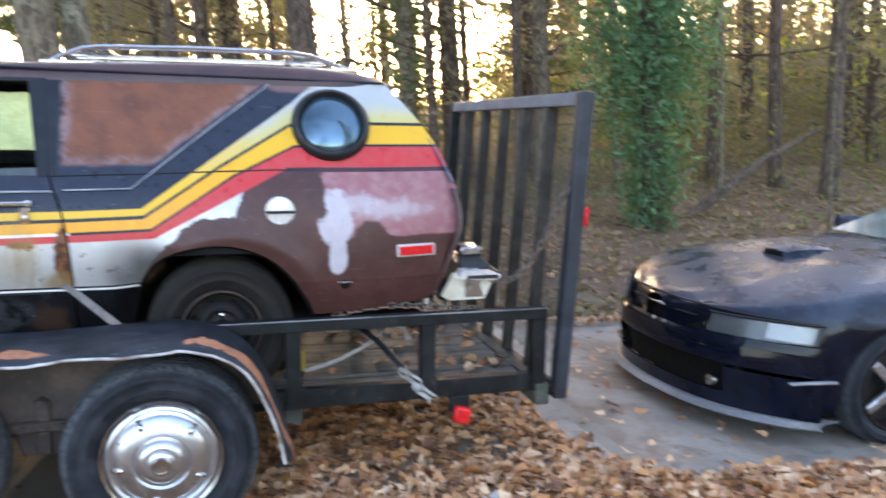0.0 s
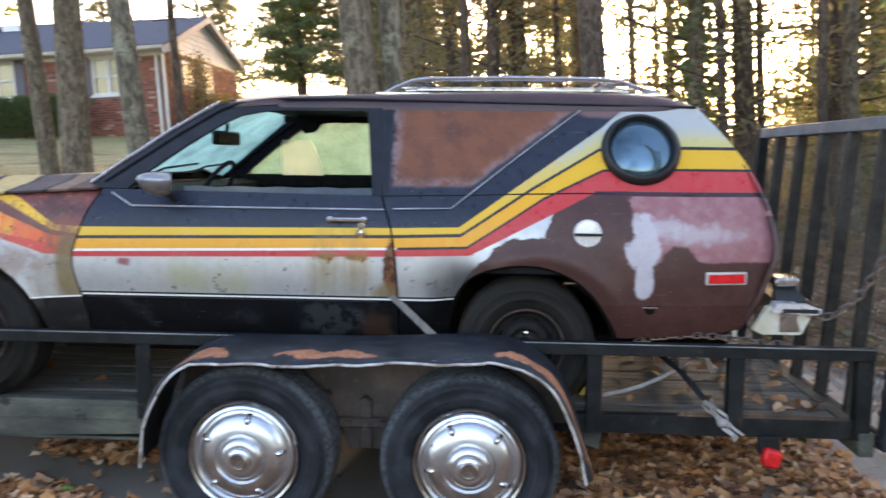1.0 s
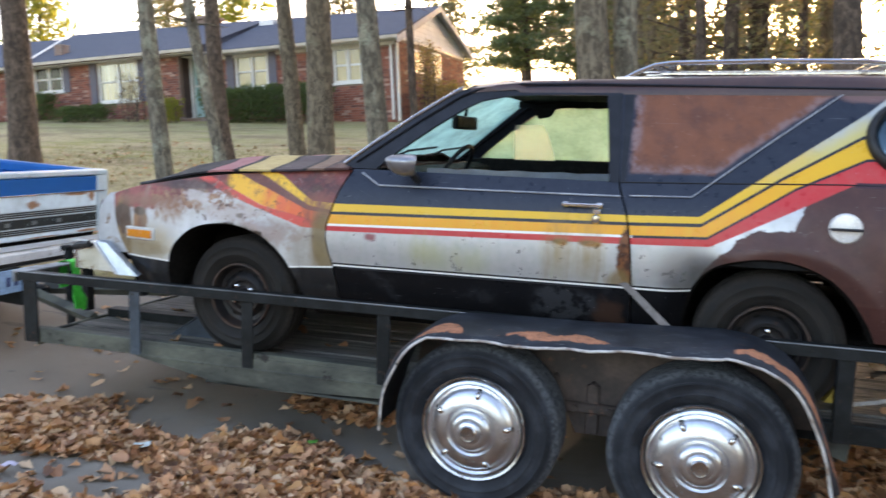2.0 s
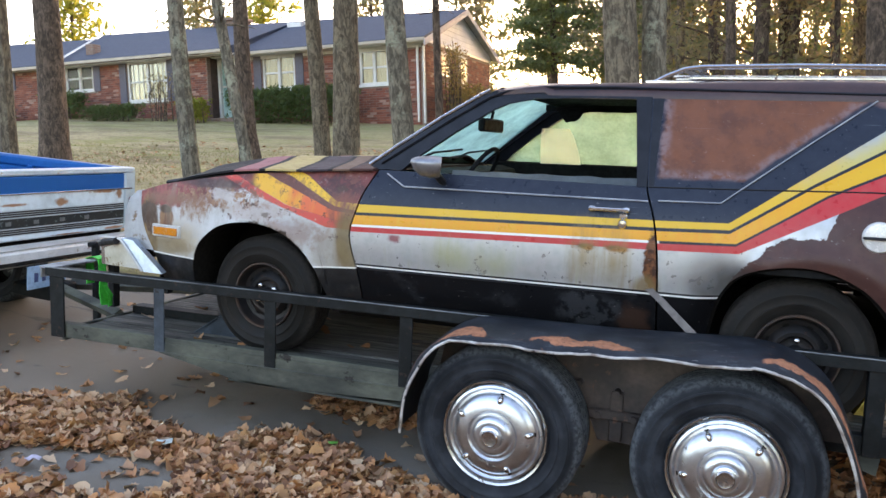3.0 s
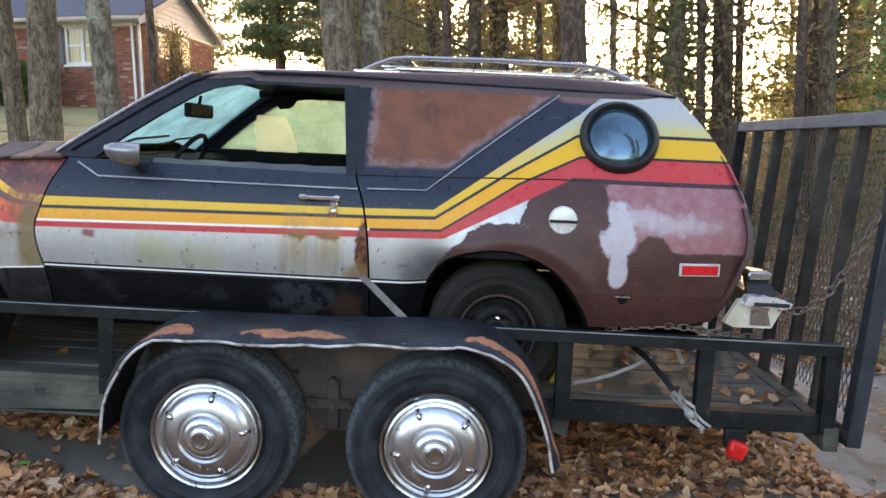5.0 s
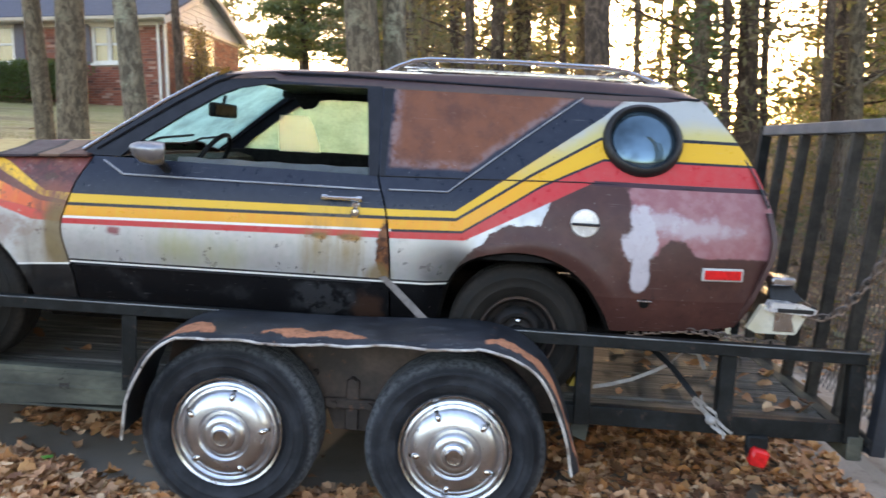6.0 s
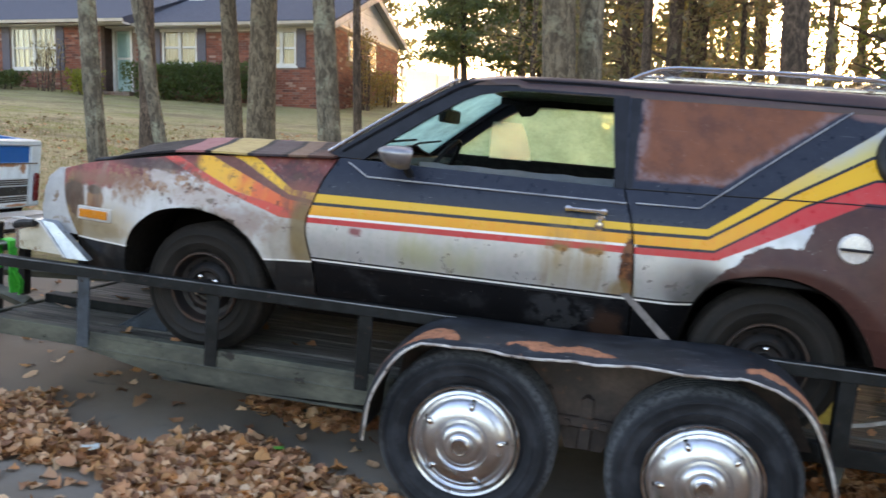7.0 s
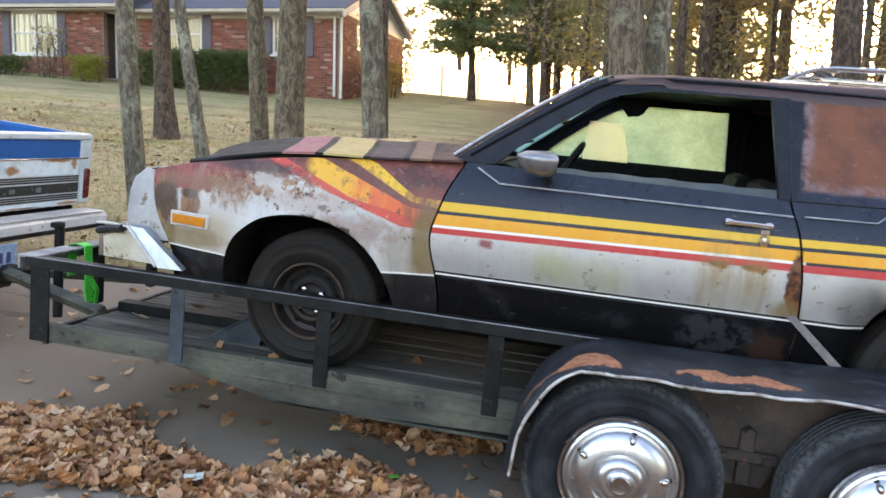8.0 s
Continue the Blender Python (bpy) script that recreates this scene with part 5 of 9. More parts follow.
def trailer_fender(flip):
    line, n = [], 70
    cum = [0.0]
    for (a, b), (c, d) in zip(FENDER_LINE, FENDER_LINE[1:]):
        cum.append(cum[-1] + math.hypot(c - a, d - b))
    xs, zs = list(zip(cum, [p[0] for p in FENDER_LINE])), list(zip(cum, [p[1] for p in FENDER_LINE]))
    rng = random.Random(4)
    rows = []
    for k in range(n + 1):
        s = cum[-1] * k / n
        x, z = soft(xs, s), soft(zs, s)
        dent = 0.004 * math.sin(9 * s) + 0.003 * math.sin(23 * s + 1)
        cx, cz = 1.73, 0.30
        d = Vector((cx - x, 0, cz - z)).normalized() if not 1.15 < x < 2.2 else Vector((0, 0, -1))
        p = Vector((x, 0, z))
        rows.append([p + Vector((0, -0.125, 0)) + d * (-0.012), p + Vector((0, -0.20, 0)) - d * 0.012, p + Vector((0, -0.32, 0)) - d * (0.008 + dent * 0.5), p + Vector((0, -0.415, 0)) - d * dent,
                     p + Vector((0, -0.452, 0)) + d * (0.008 + dent), p + Vector((0, -0.465, 0)) + d * (0.022 + dent)])
    body = Geo().slab(rows, lambda p: (Vector((1.73, p.y, 0.30)) - p).normalized() * 0.006)
    lip = Geo().tube([r[-1] + Vector((0, -0.002, 0)) + Vector((0, 0, 0.002 * rng.uniform(-1, 1))) for r in rows], 0.0055, 6)
    f = part("fender", flip(body), FENDER_M, trailer, "dented black fender with blistered orange rust")
    part("rolled_edge", flip(lip), LIP_M, f, "worn bare-metal edge")
    web = Geo().plate([(0.96, -0.13, 0.40), (1.0, -0.13, 0.60), (1.15, -0.13, 0.70), (2.24, -0.13, 0.735), (2.42, -0.13, 0.66), (2.54, -0.13, 0.42)], (0, 0.006, 0))
    part("fender_back_plate", flip(web), WEB_M, f)



LIP_M = worn("chipped_fender_edge", (0.66, 0.64, 0.61), (0.20, 0.14, 0.10), 11, 0.45, 0.2, (0.03, 0.026, 0.024), fine=40)
trailer_fender(lambda q: q)
trailer_fender(lambda q: q.mirrored(MID))


def tyre_geo(r, w, rim, y0, bulge=0.012):
    """A tyre round the y axis, its outer wall at y0, with tread grooves."""
    prof = [(rim, y0 + 0.020), (rim + 0.010, y0 + 0.006), (rim + 0.030, y0 - bulge * 0.4), (rim + 0.30 * (r - rim), y0 - bulge * 0.8), (rim + 0.32 * (r - rim), y0 - bulge * 0.8 - 0.003), (rim + 0.38 * (r - rim), y0 - bulge - 0.003), (rim + 0.40 * (r - rim), y0 - bulge), (rim + 0.62 * (r - rim), y0 - bulge * 0.9), (rim + 0.64 * (r - rim), y0 - bulge * 0.9 - 0.002), (rim + 0.67 * (r - rim), y0 - bulge * 0.85 - 0.002), (rim + 0.69 * (r - rim), y0 - bulge * 0.8), (r - 0.042, y0 - bulge * 0.6), (r - 0.020, y0 + 0.004), (r - 0.006, y0 + 0.018), (r, y0 + 0.030)]
    SIDE_RINGS = len(prof)
    for k in range(4):
        a = y0 + 0.030 + (w - 0.06) * (k + 1) / 5
        prof += [(r, a - 0.006), (r - 0.008, a - 0.004), (r - 0.008, a + 0.004), (r, a + 0.006)]
    back = [(q, 2 * y0 + w - h) for q, h in prof[:SIDE_RINGS]]
    return Geo().lathe(prof + back[::-1], (0, 0, 0), "y", 56)


def trailer_wheel():
    w = thing("trailer_wheel", "scuffed black trailer tyre with polished steel hubcap on its rim", "wheel", SLOPE, "trailer wheels")
    part("tyre", tyre_geo(0.335, 0.205, 0.200, -0.385), TYRE, w)
    rim = Geo().lathe([(0.206, -0.372), (0.211, -0.386), (0.206, -0.392), (0.198, -0.388), (0.194, -0.376), (0.170, -0.355), (0.10, -0.340), (0.02, -0.34)], (0, 0, 0), "y", 48)
    part("rim", rim, DULL_CHROME, w)
    cap = Geo().lathe([(0.192, -0.376), (0.189, -0.390), (0.181, -0.394), (0.172, -0.386), (0.163, -0.388), (0.150, -0.405), (0.125, -0.418), (0.098, -0.421), (0.090, -0.414), (0.080, -0.416), (0.072, -0.430), (0.058, -0.437), (0.046, -0.436), (0.042, -0.447), (0.030, -0.452), (0.001, -0.452)], (0, 0, 0), "y", 56)
    c = part("hubcap", cap, CAP_M, w, "polished steel hubcap with five round studs")
    for k in range(5):
        a = math.radians(72 * k + 20)
        p = Vector((0.140 * math.cos(a), -0.408, 0.140 * math.sin(a)))
        turn = pose(0, 0, 0, 0, -math.degrees(a), 0).to_3x3()
        nub = Geo().lathe([(0.019, 0.008), (0.017, -0.004), (0.011, -0.011), (0.001, -0.013)], (0, 0, 0), "y", 14).moved(Matrix.Translation(p) @ turn.to_4x4() @ Matrix.Diagonal((1.0, 1.0, 0.72, 1.0)))
        part("stud", nub, CHROME, c)
        slot = Geo().box(-0.008, 0.008, -0.002, 0.003, -0.0025, 0.0025, 0.001).moved(Matrix.Translation(p + Vector((0.024 * math.cos(a), 0.012, 0.024 * math.sin(a)))) @ turn.to_4x4() @ pose(0, 0, 0, 0, 90, 0))
        part("slot", slot, CAVE, c, "dark slot")
    part("centre_boss", Geo().lathe([(0.034, -0.449), (0.028, -0.456), (0.018, -0.454), (0.0005, -0.455)], (0, 0, 0), "y", 24), DULL_CHROME, c, "dulled round centre boss")
    return w


first = trailer_wheel()
first.matrix_basis = SLOPE @ pose(1.307, 0, 0.345, 0, 12, 0)
copy_thing(first, SLOPE @ pose(2.149, 0, 0.338, 0, 47, 0))
copy_thing(first, SLOPE @ pose(1.307, 2 * MID, 0.345, 0, 0, 180))
copy_thing(first, SLOPE @ pose(2.149, 2 * MID, 0.338, 0, 0, 180))

axle = Geo().tube([(1.307, -0.15, 0.345), (1.307, 1.77, 0.345)], 0.038, 12)
part("axle", axle, CAVE, trailer)
part("axle", Geo().tube([(2.149, -0.15, 0.338), (2.149, 1.77, 0.338)], 0.038, 12), CAVE, trailer)
for s in (0, 1):
    sp = Geo().box(1.05, 2.40, -0.115, -0.055, 0.375, 0.44, 0.004).plate([(1.60, -0.125, 0.44), (1.86, -0.125, 0.44), (1.80, -0.125, 0.29), (1.66, -0.125, 0.29)], (0, 0.05, 0))
    for a, b in ((1.0, 1.62), (1.84, 2.45)):
        sp.slab([[(a + (b - a) * k / 12, -0.12, 0.36 - 0.07 * math.sin(math.pi * k / 12)), (a + (b - a) * k / 12, -0.06, 0.36 - 0.07 * math.sin(math.pi * k / 12))] for k in range(13)], (0, 0, 0.022))
    sp.box(1.705, 1.755, -0.150, -0.120, 0.30, 0.50, 0.004).box(1.62, 1.84, -0.160, -0.130, 0.385, 0.425, 0.006)
    for x, z in ((1.66, 0.405), (1.80, 0.405), (1.73, 0.50), (1.58, 0.52)):
        sp.tube([(x, -0.12, z), (x, -0.178, z)], 0.014, 8)
    part("spring_hanger", sp if s == 0 else sp.mirrored(MID), WEB_M, trailer, "rusty leaf springs and hanger")
for x in (-1.0, -0.3, 0.4, 1.1, 1.75, 2.4, 3.05, 3.6):
    part("crossmember", Geo().box(x - 0.025, x + 0.025, 0.03, 2 * MID - 0.03, 0.338, 0.370, 0.004), CAVE, trailer)

for k in range(13):
    y0 = -0.085 + k * (1.79 / 13)
    rng = random.Random(k)
    board = Geo().box(-1.13, 3.66, y0 + 0.004, y0 + 1.79 / 13 - 0.004, 0.372, 0.404 + rng.uniform(-0.004, 0.004), 0.005)
    part("deck_board", board, DECK_M, trailer)

# front: cross rail, tongue and the low black wheel stop
front = Geo().box(-1.240, -1.150, RAIL_Y - 0.004, 2 * MID - RAIL_Y, 0.730, 0.741, 0.003).box(-1.240, -1.230, RAIL_Y, 2 * MID - RAIL_Y, 0.680, 0.735, 0.002)
part("front_rail", front, WORN_EDGE, trailer, "front rail with a pale worn top edge")
part("front_channel", Geo().box(-1.165, -1.14, RAIL_Y + 0.06, 2 * MID - RAIL_Y - 0.06, 0.345, 0.410, 0.004), FRAME_M, trailer)
for y in (0.35, 0.81, 1.27):
    part("front_post", Geo().box(-1.205, -1.165, y - 0.025, y + 0.025, 0.45, 0.73, 0.003), RAIL_M, trailer)
for s in (-1, 1):
    part("tongue_beam", Geo().tube([(-1.15, MID + s * 0.46, 0.40), (-2.02, MID + s * 0.06, 0.42)], 0.036, 4), FRAME_M, trailer)
part("coupler", Geo().box(-2.30, -1.95, MID - 0.05, MID + 0.05, 0.36, 0.45, 0.015), RAIL_M, trailer)
part("jack", Geo().tube([(-1.75, MID, 0.20), (-1.75, MID, 0.72)], 0.026, 10).box(-1.775, -1.725, MID - 0.05, MID + 0.02, 0.70, 0.73, 0.01), RAIL_M, trailer)
for y in (0.20, 1.18):
    stop = Geo().plate([(-0.52, y, 0.402), (-0.27, y, 0.402), (-0.25, y, 0.545), (-0.30, y, 0.550)], (0, 0.24, 0))
    stop.tube([(-0.52, y - 0.004, 0.405), (-0.30, y - 0.004, 0.550)], 0.004, 5)
    part("wheel_stop", stop, BLUE_POST, trailer, "bluish-black wheel stop")
part("ramp_bar", Geo().box(-1.12, -0.40, 0.42, 0.50, 0.402, 0.45, 0.004), RAIL_M, trailer)

# rear gate: frame, angle bars and mesh
GATE = pose(3.760, 0, 0.375, 0, 3.6, 0)
gate = new("ramp_gate")
gate.parent, gate.matrix_basis = trailer, GATE
gate["label"] = "upright black steel ramp gate with expanded mesh"
g = Geo().box(-0.03, 0.03, -0.155, -0.095, -0.03, 1.272, 0.004)
part("gate_post", g, worn("bluish_black_paint", (0.010, 0.014, 0.020), (0.026, 0.035, 0.048), 8, 0.5), gate)
part("gate_post", Geo().box(-0.03, 0.03, 1.715, 1.775, 0.0, 1.272, 0.004), RAIL_M, gate)
# The top bar is a paler blue-grey than the other gate bars.
part("gate_top_bar", Geo().box(-0.028, 0.028, -0.095, 1.715, 1.215, 1.272, 0.004), worn("pale_grey_bar_paint", (0.095, 0.105, 0.125), (0.16, 0.17, 0.19), 6, 0.5), gate)
part("gate_bottom_bar", Geo().box(-0.028, 0.028, -0.095, 1.715, -0.035, 0.012, 0.004), RAIL_M, gate)
BAR_M = worn("brown_black_bar_paint", (0.038, 0.034, 0.029), (0.080, 0.070, 0.059), 7, 0.7, 0.0, (0.06, 0.038, 0.026), **{"Specular IOR Level": 0.2})
for k in range(5):
    y = 0.20 + k * 0.305
    part("gate_bar", Geo().box(-0.025, 0.025, y - 0.004, y + 0.004, 0.012, 1.215, 0.001).box(-0.026, -0.018, y, y + 0.026, 0.012, 1.215, 0.001), BAR_M, gate)
mesh = Geo()
for k in range(46):
    y0 = -0.09 + k * 0.04
    pts = [(0.030, y0 + (0.02 if j % 2 else 0.0), 0.06 + 1.15 * j / 26) for j in range(27)]
    mesh.grid([[(p[0], p[1] - 0.0066, p[2]) for p in pts], [(p[0] + 0.002, p[1] + 0.0066, p[2]) for p in pts]])
    pts = [(0.030, y0 + (0.02 if j % 2 else 0.04), 0.06 + 1.15 * j / 26) for j in range(27)]
    mesh.grid([[(p[0], p[1] - 0.0066, p[2]) for p in pts], [(p[0] + 0.002, p[1] + 0.0066, p[2]) for p in pts]])
part("gate_mesh", mesh, worn("greyed_expanded_metal", (0.10, 0.095, 0.085), (0.16, 0.145, 0.125), 8, 0.6), gate, "dark expanded metal mesh", smooth=False)
part("hinge", Geo().tube([(3.74, -0.15, 0.39), (3.74, 0.02, 0.39)], 0.020, 10), RAIL_M, trailer)
part("rear_channel", Geo().box(3.66, 3.72, RAIL_Y, 2 * MID - RAIL_Y, 0.31, 0.405, 0.004), FRAME_M, trailer)
part("marker_reflector", Geo().box(0.03, 0.045, -0.165, -0.125, 0.72, 0.80, 0.006), RED_LENS, gate, "red reflector on the gate post")
part("lamp_bracket", Geo().box(3.275, 3.36, -0.125, -0.09, 0.31, 0.385, 0.01), RAIL_M, trailer)
part("lamp_lens", Geo().box(3.285, 3.355, -0.160, -0.115, 0.270, 0.340, 0.012, pose(0, 0, 0, 0, 14, 0).to_3x3()), RED_LENS, trailer, "bright red marker lamp")

# ---- the old station wagon on the trailer ----
wagon = thing("station_wagon", "rusty two-door station wagon with faded yellow and red stripes", "car", SLOPE)
SECTION = [(0.55, 0.050), (0.66, 0.005), (0.80, -0.050), (0.90, -0.070), (1.00, -0.075), (1.12, -0.065), (1.22, -0.040), (1.30, 0.000), (1.80, 0.250)]


def side_y(x, z):
    y = lerp(SECTION, z) if z > 1.26 else soft(SECTION, z)
    if x < -0.25:
        y += 0.14 * ((-0.25 - x) / 0.55) ** 2
    if x > 2.85:
        y += 0.10 * ((x - 2.85) / 0.5) ** 2
    for cx, r in ((0.02, 0.36), (2.40, 0.37)):
        d = math.hypot(x - cx, z - 0.70)
        if z < 1.12 and d < r + 0.07:
            y -= 0.016 * max(0.0, 1 - abs(d - r) / 0.07) ** 1.5
    roll = max(0.0, min(1.0, (2.30 - x) / 0.14)) * max(0.0, min(1.0, (1.03 - z) / 0.08)) * max(0.0, min(1.0, (x - 1.96) / 0.05))
    if roll > 0:
        y += roll * 0.085 * max(0.0, 1 - max(0.0, math.hypot(x - 2.40, z - 0.70) - 0.36) / 0.11) ** 1.6
    return y


def side_panel(left, right, low, high, nu, nv, us=None, inset=0.012):
    """A body panel of the near side between two edges x(z) and two lines z(x)."""
    rows = []
    for k in range(nu + 1):
        s = us[k] if us else k / nu
        row = []
        for j in range(nv + 1):
            t = j / nv
            x = left(1.0) + (right(1.0) - left(1.0)) * s
            for _ in range(26):
                z = low(x) + (high(x) - low(x)) * t
                x += 0.35 * (left(z) + (right(z) - left(z)) * s - x)
            row.append(Vector((x, side_y(x, z), z)))
        rows.append(row)
    return Geo().slab(rows, (0, inset, 0))


def both(name, geo, mat, label="", sharp=40, parent=None, smooth=True):
    a = part(name, geo, mat, parent or wagon, label, smooth, sharp=sharp)
    b = Geo()
    b.v, b.f = list(geo.v), list(geo.f)
    part(name, b.mirrored(MID), mat, parent or wagon, label, smooth, sharp=sharp)
    return a


DOOR_FRONT = [(0.55, 0.562), (0.80, 0.560), (0.864, 0.550), (1.0, 0.514), (1.06, 0.515), (1.117, 0.532), (1.207, 0.560), (1.313, 0.610)]
DOOR_REAR = [(0.55, 1.850), (0.873, 1.846), (1.05, 1.835), (1.182, 1.812), (1.311, 1.771), (1.70, 1.745)]
NOSE = [(0.66, -0.56), (0.84, -0.60), (0.95, -0.665), (1.05, -0.705), (1.17, -0.715)]
TAIL = [(0.74, 3.195), (0.79, 3.227), (0.845, 3.268), (1.0, 3.334), (1.095, 3.365), (1.203, 3.352), (1.305, 3.320), (1.411, 3.272), (1.539, 3.180), (1.668, 3.062)]
WING_TOP = [(-0.73, 1.145), (-0.55, 1.190), (-0.395, 1.216), (-0.088, 1.262), (0.237, 1.287), (0.60, 1.308)]
FRONT_ARCH = [(-0.345, 0.69), (-0.335, 0.78), (-0.313, 0.875), (-0.266, 0.948), (-0.156, 1.022), (0.027, 1.044), (0.195, 0.997), (0.312, 0.902), (0.372, 0.786), (0.40, 0.66)]
REAR_ARCH = [(2.02, 0.66), (2.045, 0.80), (2.071, 0.895), (2.133, 0.978), (2.242, 1.025), (2.396, 1.034), (2.532, 0.990), (2.625, 0.915), (2.700, 0.805), (2.727, 0.745)]


def wing_low(x):
    if x < -0.345:
        return lerp([(-0.75, 0.76), (-0.58, 0.72), (-0.345, 0.69)], x)
    return soft(FRONT_ARCH, x) if x < 0.40 else 0.66


def quarter_low(x):
    if x < 2.02:
        return 0.66
    return soft(REAR_ARCH, x) if x < 2.727 else lerp([(2.727, 0.745), (3.0, 0.755), (3.3, 0.79)], x)


def spaced(a, b, marks, n):
    """n + 1 steps from 0 to 1, closer round the marks, given in x."""
    w = [1 + sum(5 * math.exp(-(((a + (b - a) * (k + 0.5) / 400) - q) / 0.03) ** 2) for q in marks) for k in range(400)]
    tot, out, acc, goal = sum(w), [0.0], 0.0, 1
    for k in range(400):
        acc += w[k]
        while goal < n and acc >= tot * goal / n:
            out.append((k + 1) / 400)
            goal += 1
    return out + [1.0]


wing = side_panel(lambda z: soft(NOSE, z), lambda z: soft(DOOR_FRONT, z) - 0.004, wing_low, lambda x: soft(WING_TOP, x), 96, 16, spaced(-0.70, 0.54, (-0.345, -0.33, -0.31, 0.37, 0.39), 96))
both("front_wing", wing, FENDER, "silver front wing with rusty chevrons and primer")
door = side_panel(lambda z: soft(DOOR_FRONT, z) + 0.004, lambda z: soft(DOOR_REAR, z) - 0.004, lambda x: 0.66, lambda x: lerp([(0.6, 1.315), (1.8, 1.300)], x), 30, 18)
door_ob = both("door", door, SIDE, "silver and navy door with yellow and red stripes and rust")
quarter = side_panel(lambda z: soft(DOOR_REAR, z) + 0.004, lambda z: soft(TAIL, z), quarter_low, lambda x: 1.668, 76, 30, spaced(1.83, 3.25, (2.045, 2.715), 76))
both("rear_quarter", quarter, SIDE, "brown primered quarter panel with scorched sail panel and bare patches")

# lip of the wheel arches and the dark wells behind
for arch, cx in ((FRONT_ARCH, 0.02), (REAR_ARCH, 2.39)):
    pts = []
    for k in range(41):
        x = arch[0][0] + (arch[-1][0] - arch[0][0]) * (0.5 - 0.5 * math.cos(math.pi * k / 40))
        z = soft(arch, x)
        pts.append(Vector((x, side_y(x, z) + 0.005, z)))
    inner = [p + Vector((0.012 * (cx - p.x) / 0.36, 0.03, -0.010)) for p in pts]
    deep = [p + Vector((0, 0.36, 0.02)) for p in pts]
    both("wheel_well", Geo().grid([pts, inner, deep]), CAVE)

# upper frame of the door: A pillar, header and B pillar round an open window
def up_y(x, z, off=0.0):
    return side_y(x, z) + off


def band(pts_out, pts_in, thick=0.03, off=0.0):
    rows = [[Vector((x, up_y(x, z, off), z)) for x, z in pts_out], [Vector((x, up_y(x, z, off), z)) for x, z in pts_in]]
    return Geo().slab(rows, (0, thick, 0))


OUT = [(0.600, 1.318), (0.720, 1.402), (0.900, 1.528), (1.060, 1.634), (1.130, 1.662), (1.262, 1.684), (1.50, 1.692), (1.752, 1.690)]
INN = [(0.720, 1.318), (0.800, 1.392), (0.945, 1.500), (1.085, 1.592), (1.150, 1.622), (1.270, 1.645), (1.50, 1.652), (1.690, 1.650)]
both("window_frame", band(OUT, INN, 0.035, -0.004), TRIM_M, "dark navy door window frame", parent=None)
both("window_pillar", band([(1.690, 1.650), (1.735, 1.300)], [(1.752, 1.690), (1.773, 1.300)], 0.04, -0.004), TRIM_M)
both("quarter_pillar", band([(1.757, 1.690), (1.778, 1.300)], [(1.80, 1.668), (1.80, 1.305)], 0.03, -0.001), TRIM_M)
# A pillar outside the frame, with a bright windscreen trim
APIL = [(0.570, 1.330), (0.690, 1.422), (0.870, 1.552), (1.030, 1.655), (1.110, 1.694)]
both("windscreen_pillar", band(APIL, [(0.602, 1.318), (0.722, 1.404), (0.902, 1.530), (1.062, 1.636), (1.132, 1.664)], 0.05, 0.0), TRIM_M)
both("windscreen_trim", Geo().tube([(x - 0.012, up_y(x, z) + 0.010, z + 0.006) for x, z in APIL[:-1] + [(1.066, 1.674)]], 0.009, 8), DULL_CHROME, "dulled bright windscreen trim")

# roof
EDGE = [(1.105, 1.688), (1.17, 1.701), (1.262, 1.710), (1.50, 1.716), (1.795, 1.720), (2.20, 1.730), (2.50, 1.733), (2.75, 1.727), (2.918, 1.714), (3.00, 1.698), (3.077, 1.668)]
rows = []
for k in range(49):
    x = 1.09 + (3.085 - 1.09) * k / 48
    ze = soft(EDGE, x)
    zd = 1.668 if x > 1.3 else lerp([(1.09, 1.678), (1.3, 1.692)], x)
    y0 = 0.188 + (0.05 * ((x - 2.85) / 0.25) ** 2 if x > 2.85 else 0)
    prof = [(y0 - 0.012, min(zd, ze - 0.012)), (y0 + 0.004, zd + (ze - zd) * 0.45), (y0 + 0.022, ze - 0.008), (y0 + 0.055, ze + 0.001), (y0 + 0.13, ze + 0.009), (y0 + 0.30, ze + 0.018), (MID, ze + 0.024)]
    full = prof + [(2 * MID - a, b) for a, b in prof[-2::-1]]
    bow = 0.10 * (1 - (x - 1.09) / 0.35) if x < 1.44 else (0.10 * (1 - (3.085 - x) / 0.3) if x > 2.785 else 0)
    rows.append([Vector((x + (bow * (((a - MID) / 0.62) ** 2 - 1) if x < 2 else -bow * (((a - MID) / 0.62) ** 2 - 1)) * 0.7, a, b)) for a, b in full])
part("roof", Geo().slab(rows, (0, 0, -0.02)), ROOF_M, wagon, "dull maroon roof", sharp=60)
both("drip_rail", Geo().tube([(x, up_y(x, z) - 0.008, z) for x, z in [(0.62, 1.345), (0.74, 1.432), (0.90, 1.545), (1.06, 1.648), (1.14, 1.676), (1.30, 1.695), (1.60, 1.698), (1.78, 1.694), (2.2, 1.686), (2.7, 1.678), (3.05, 1.672)]], 0.006, 6), TRIM_M)

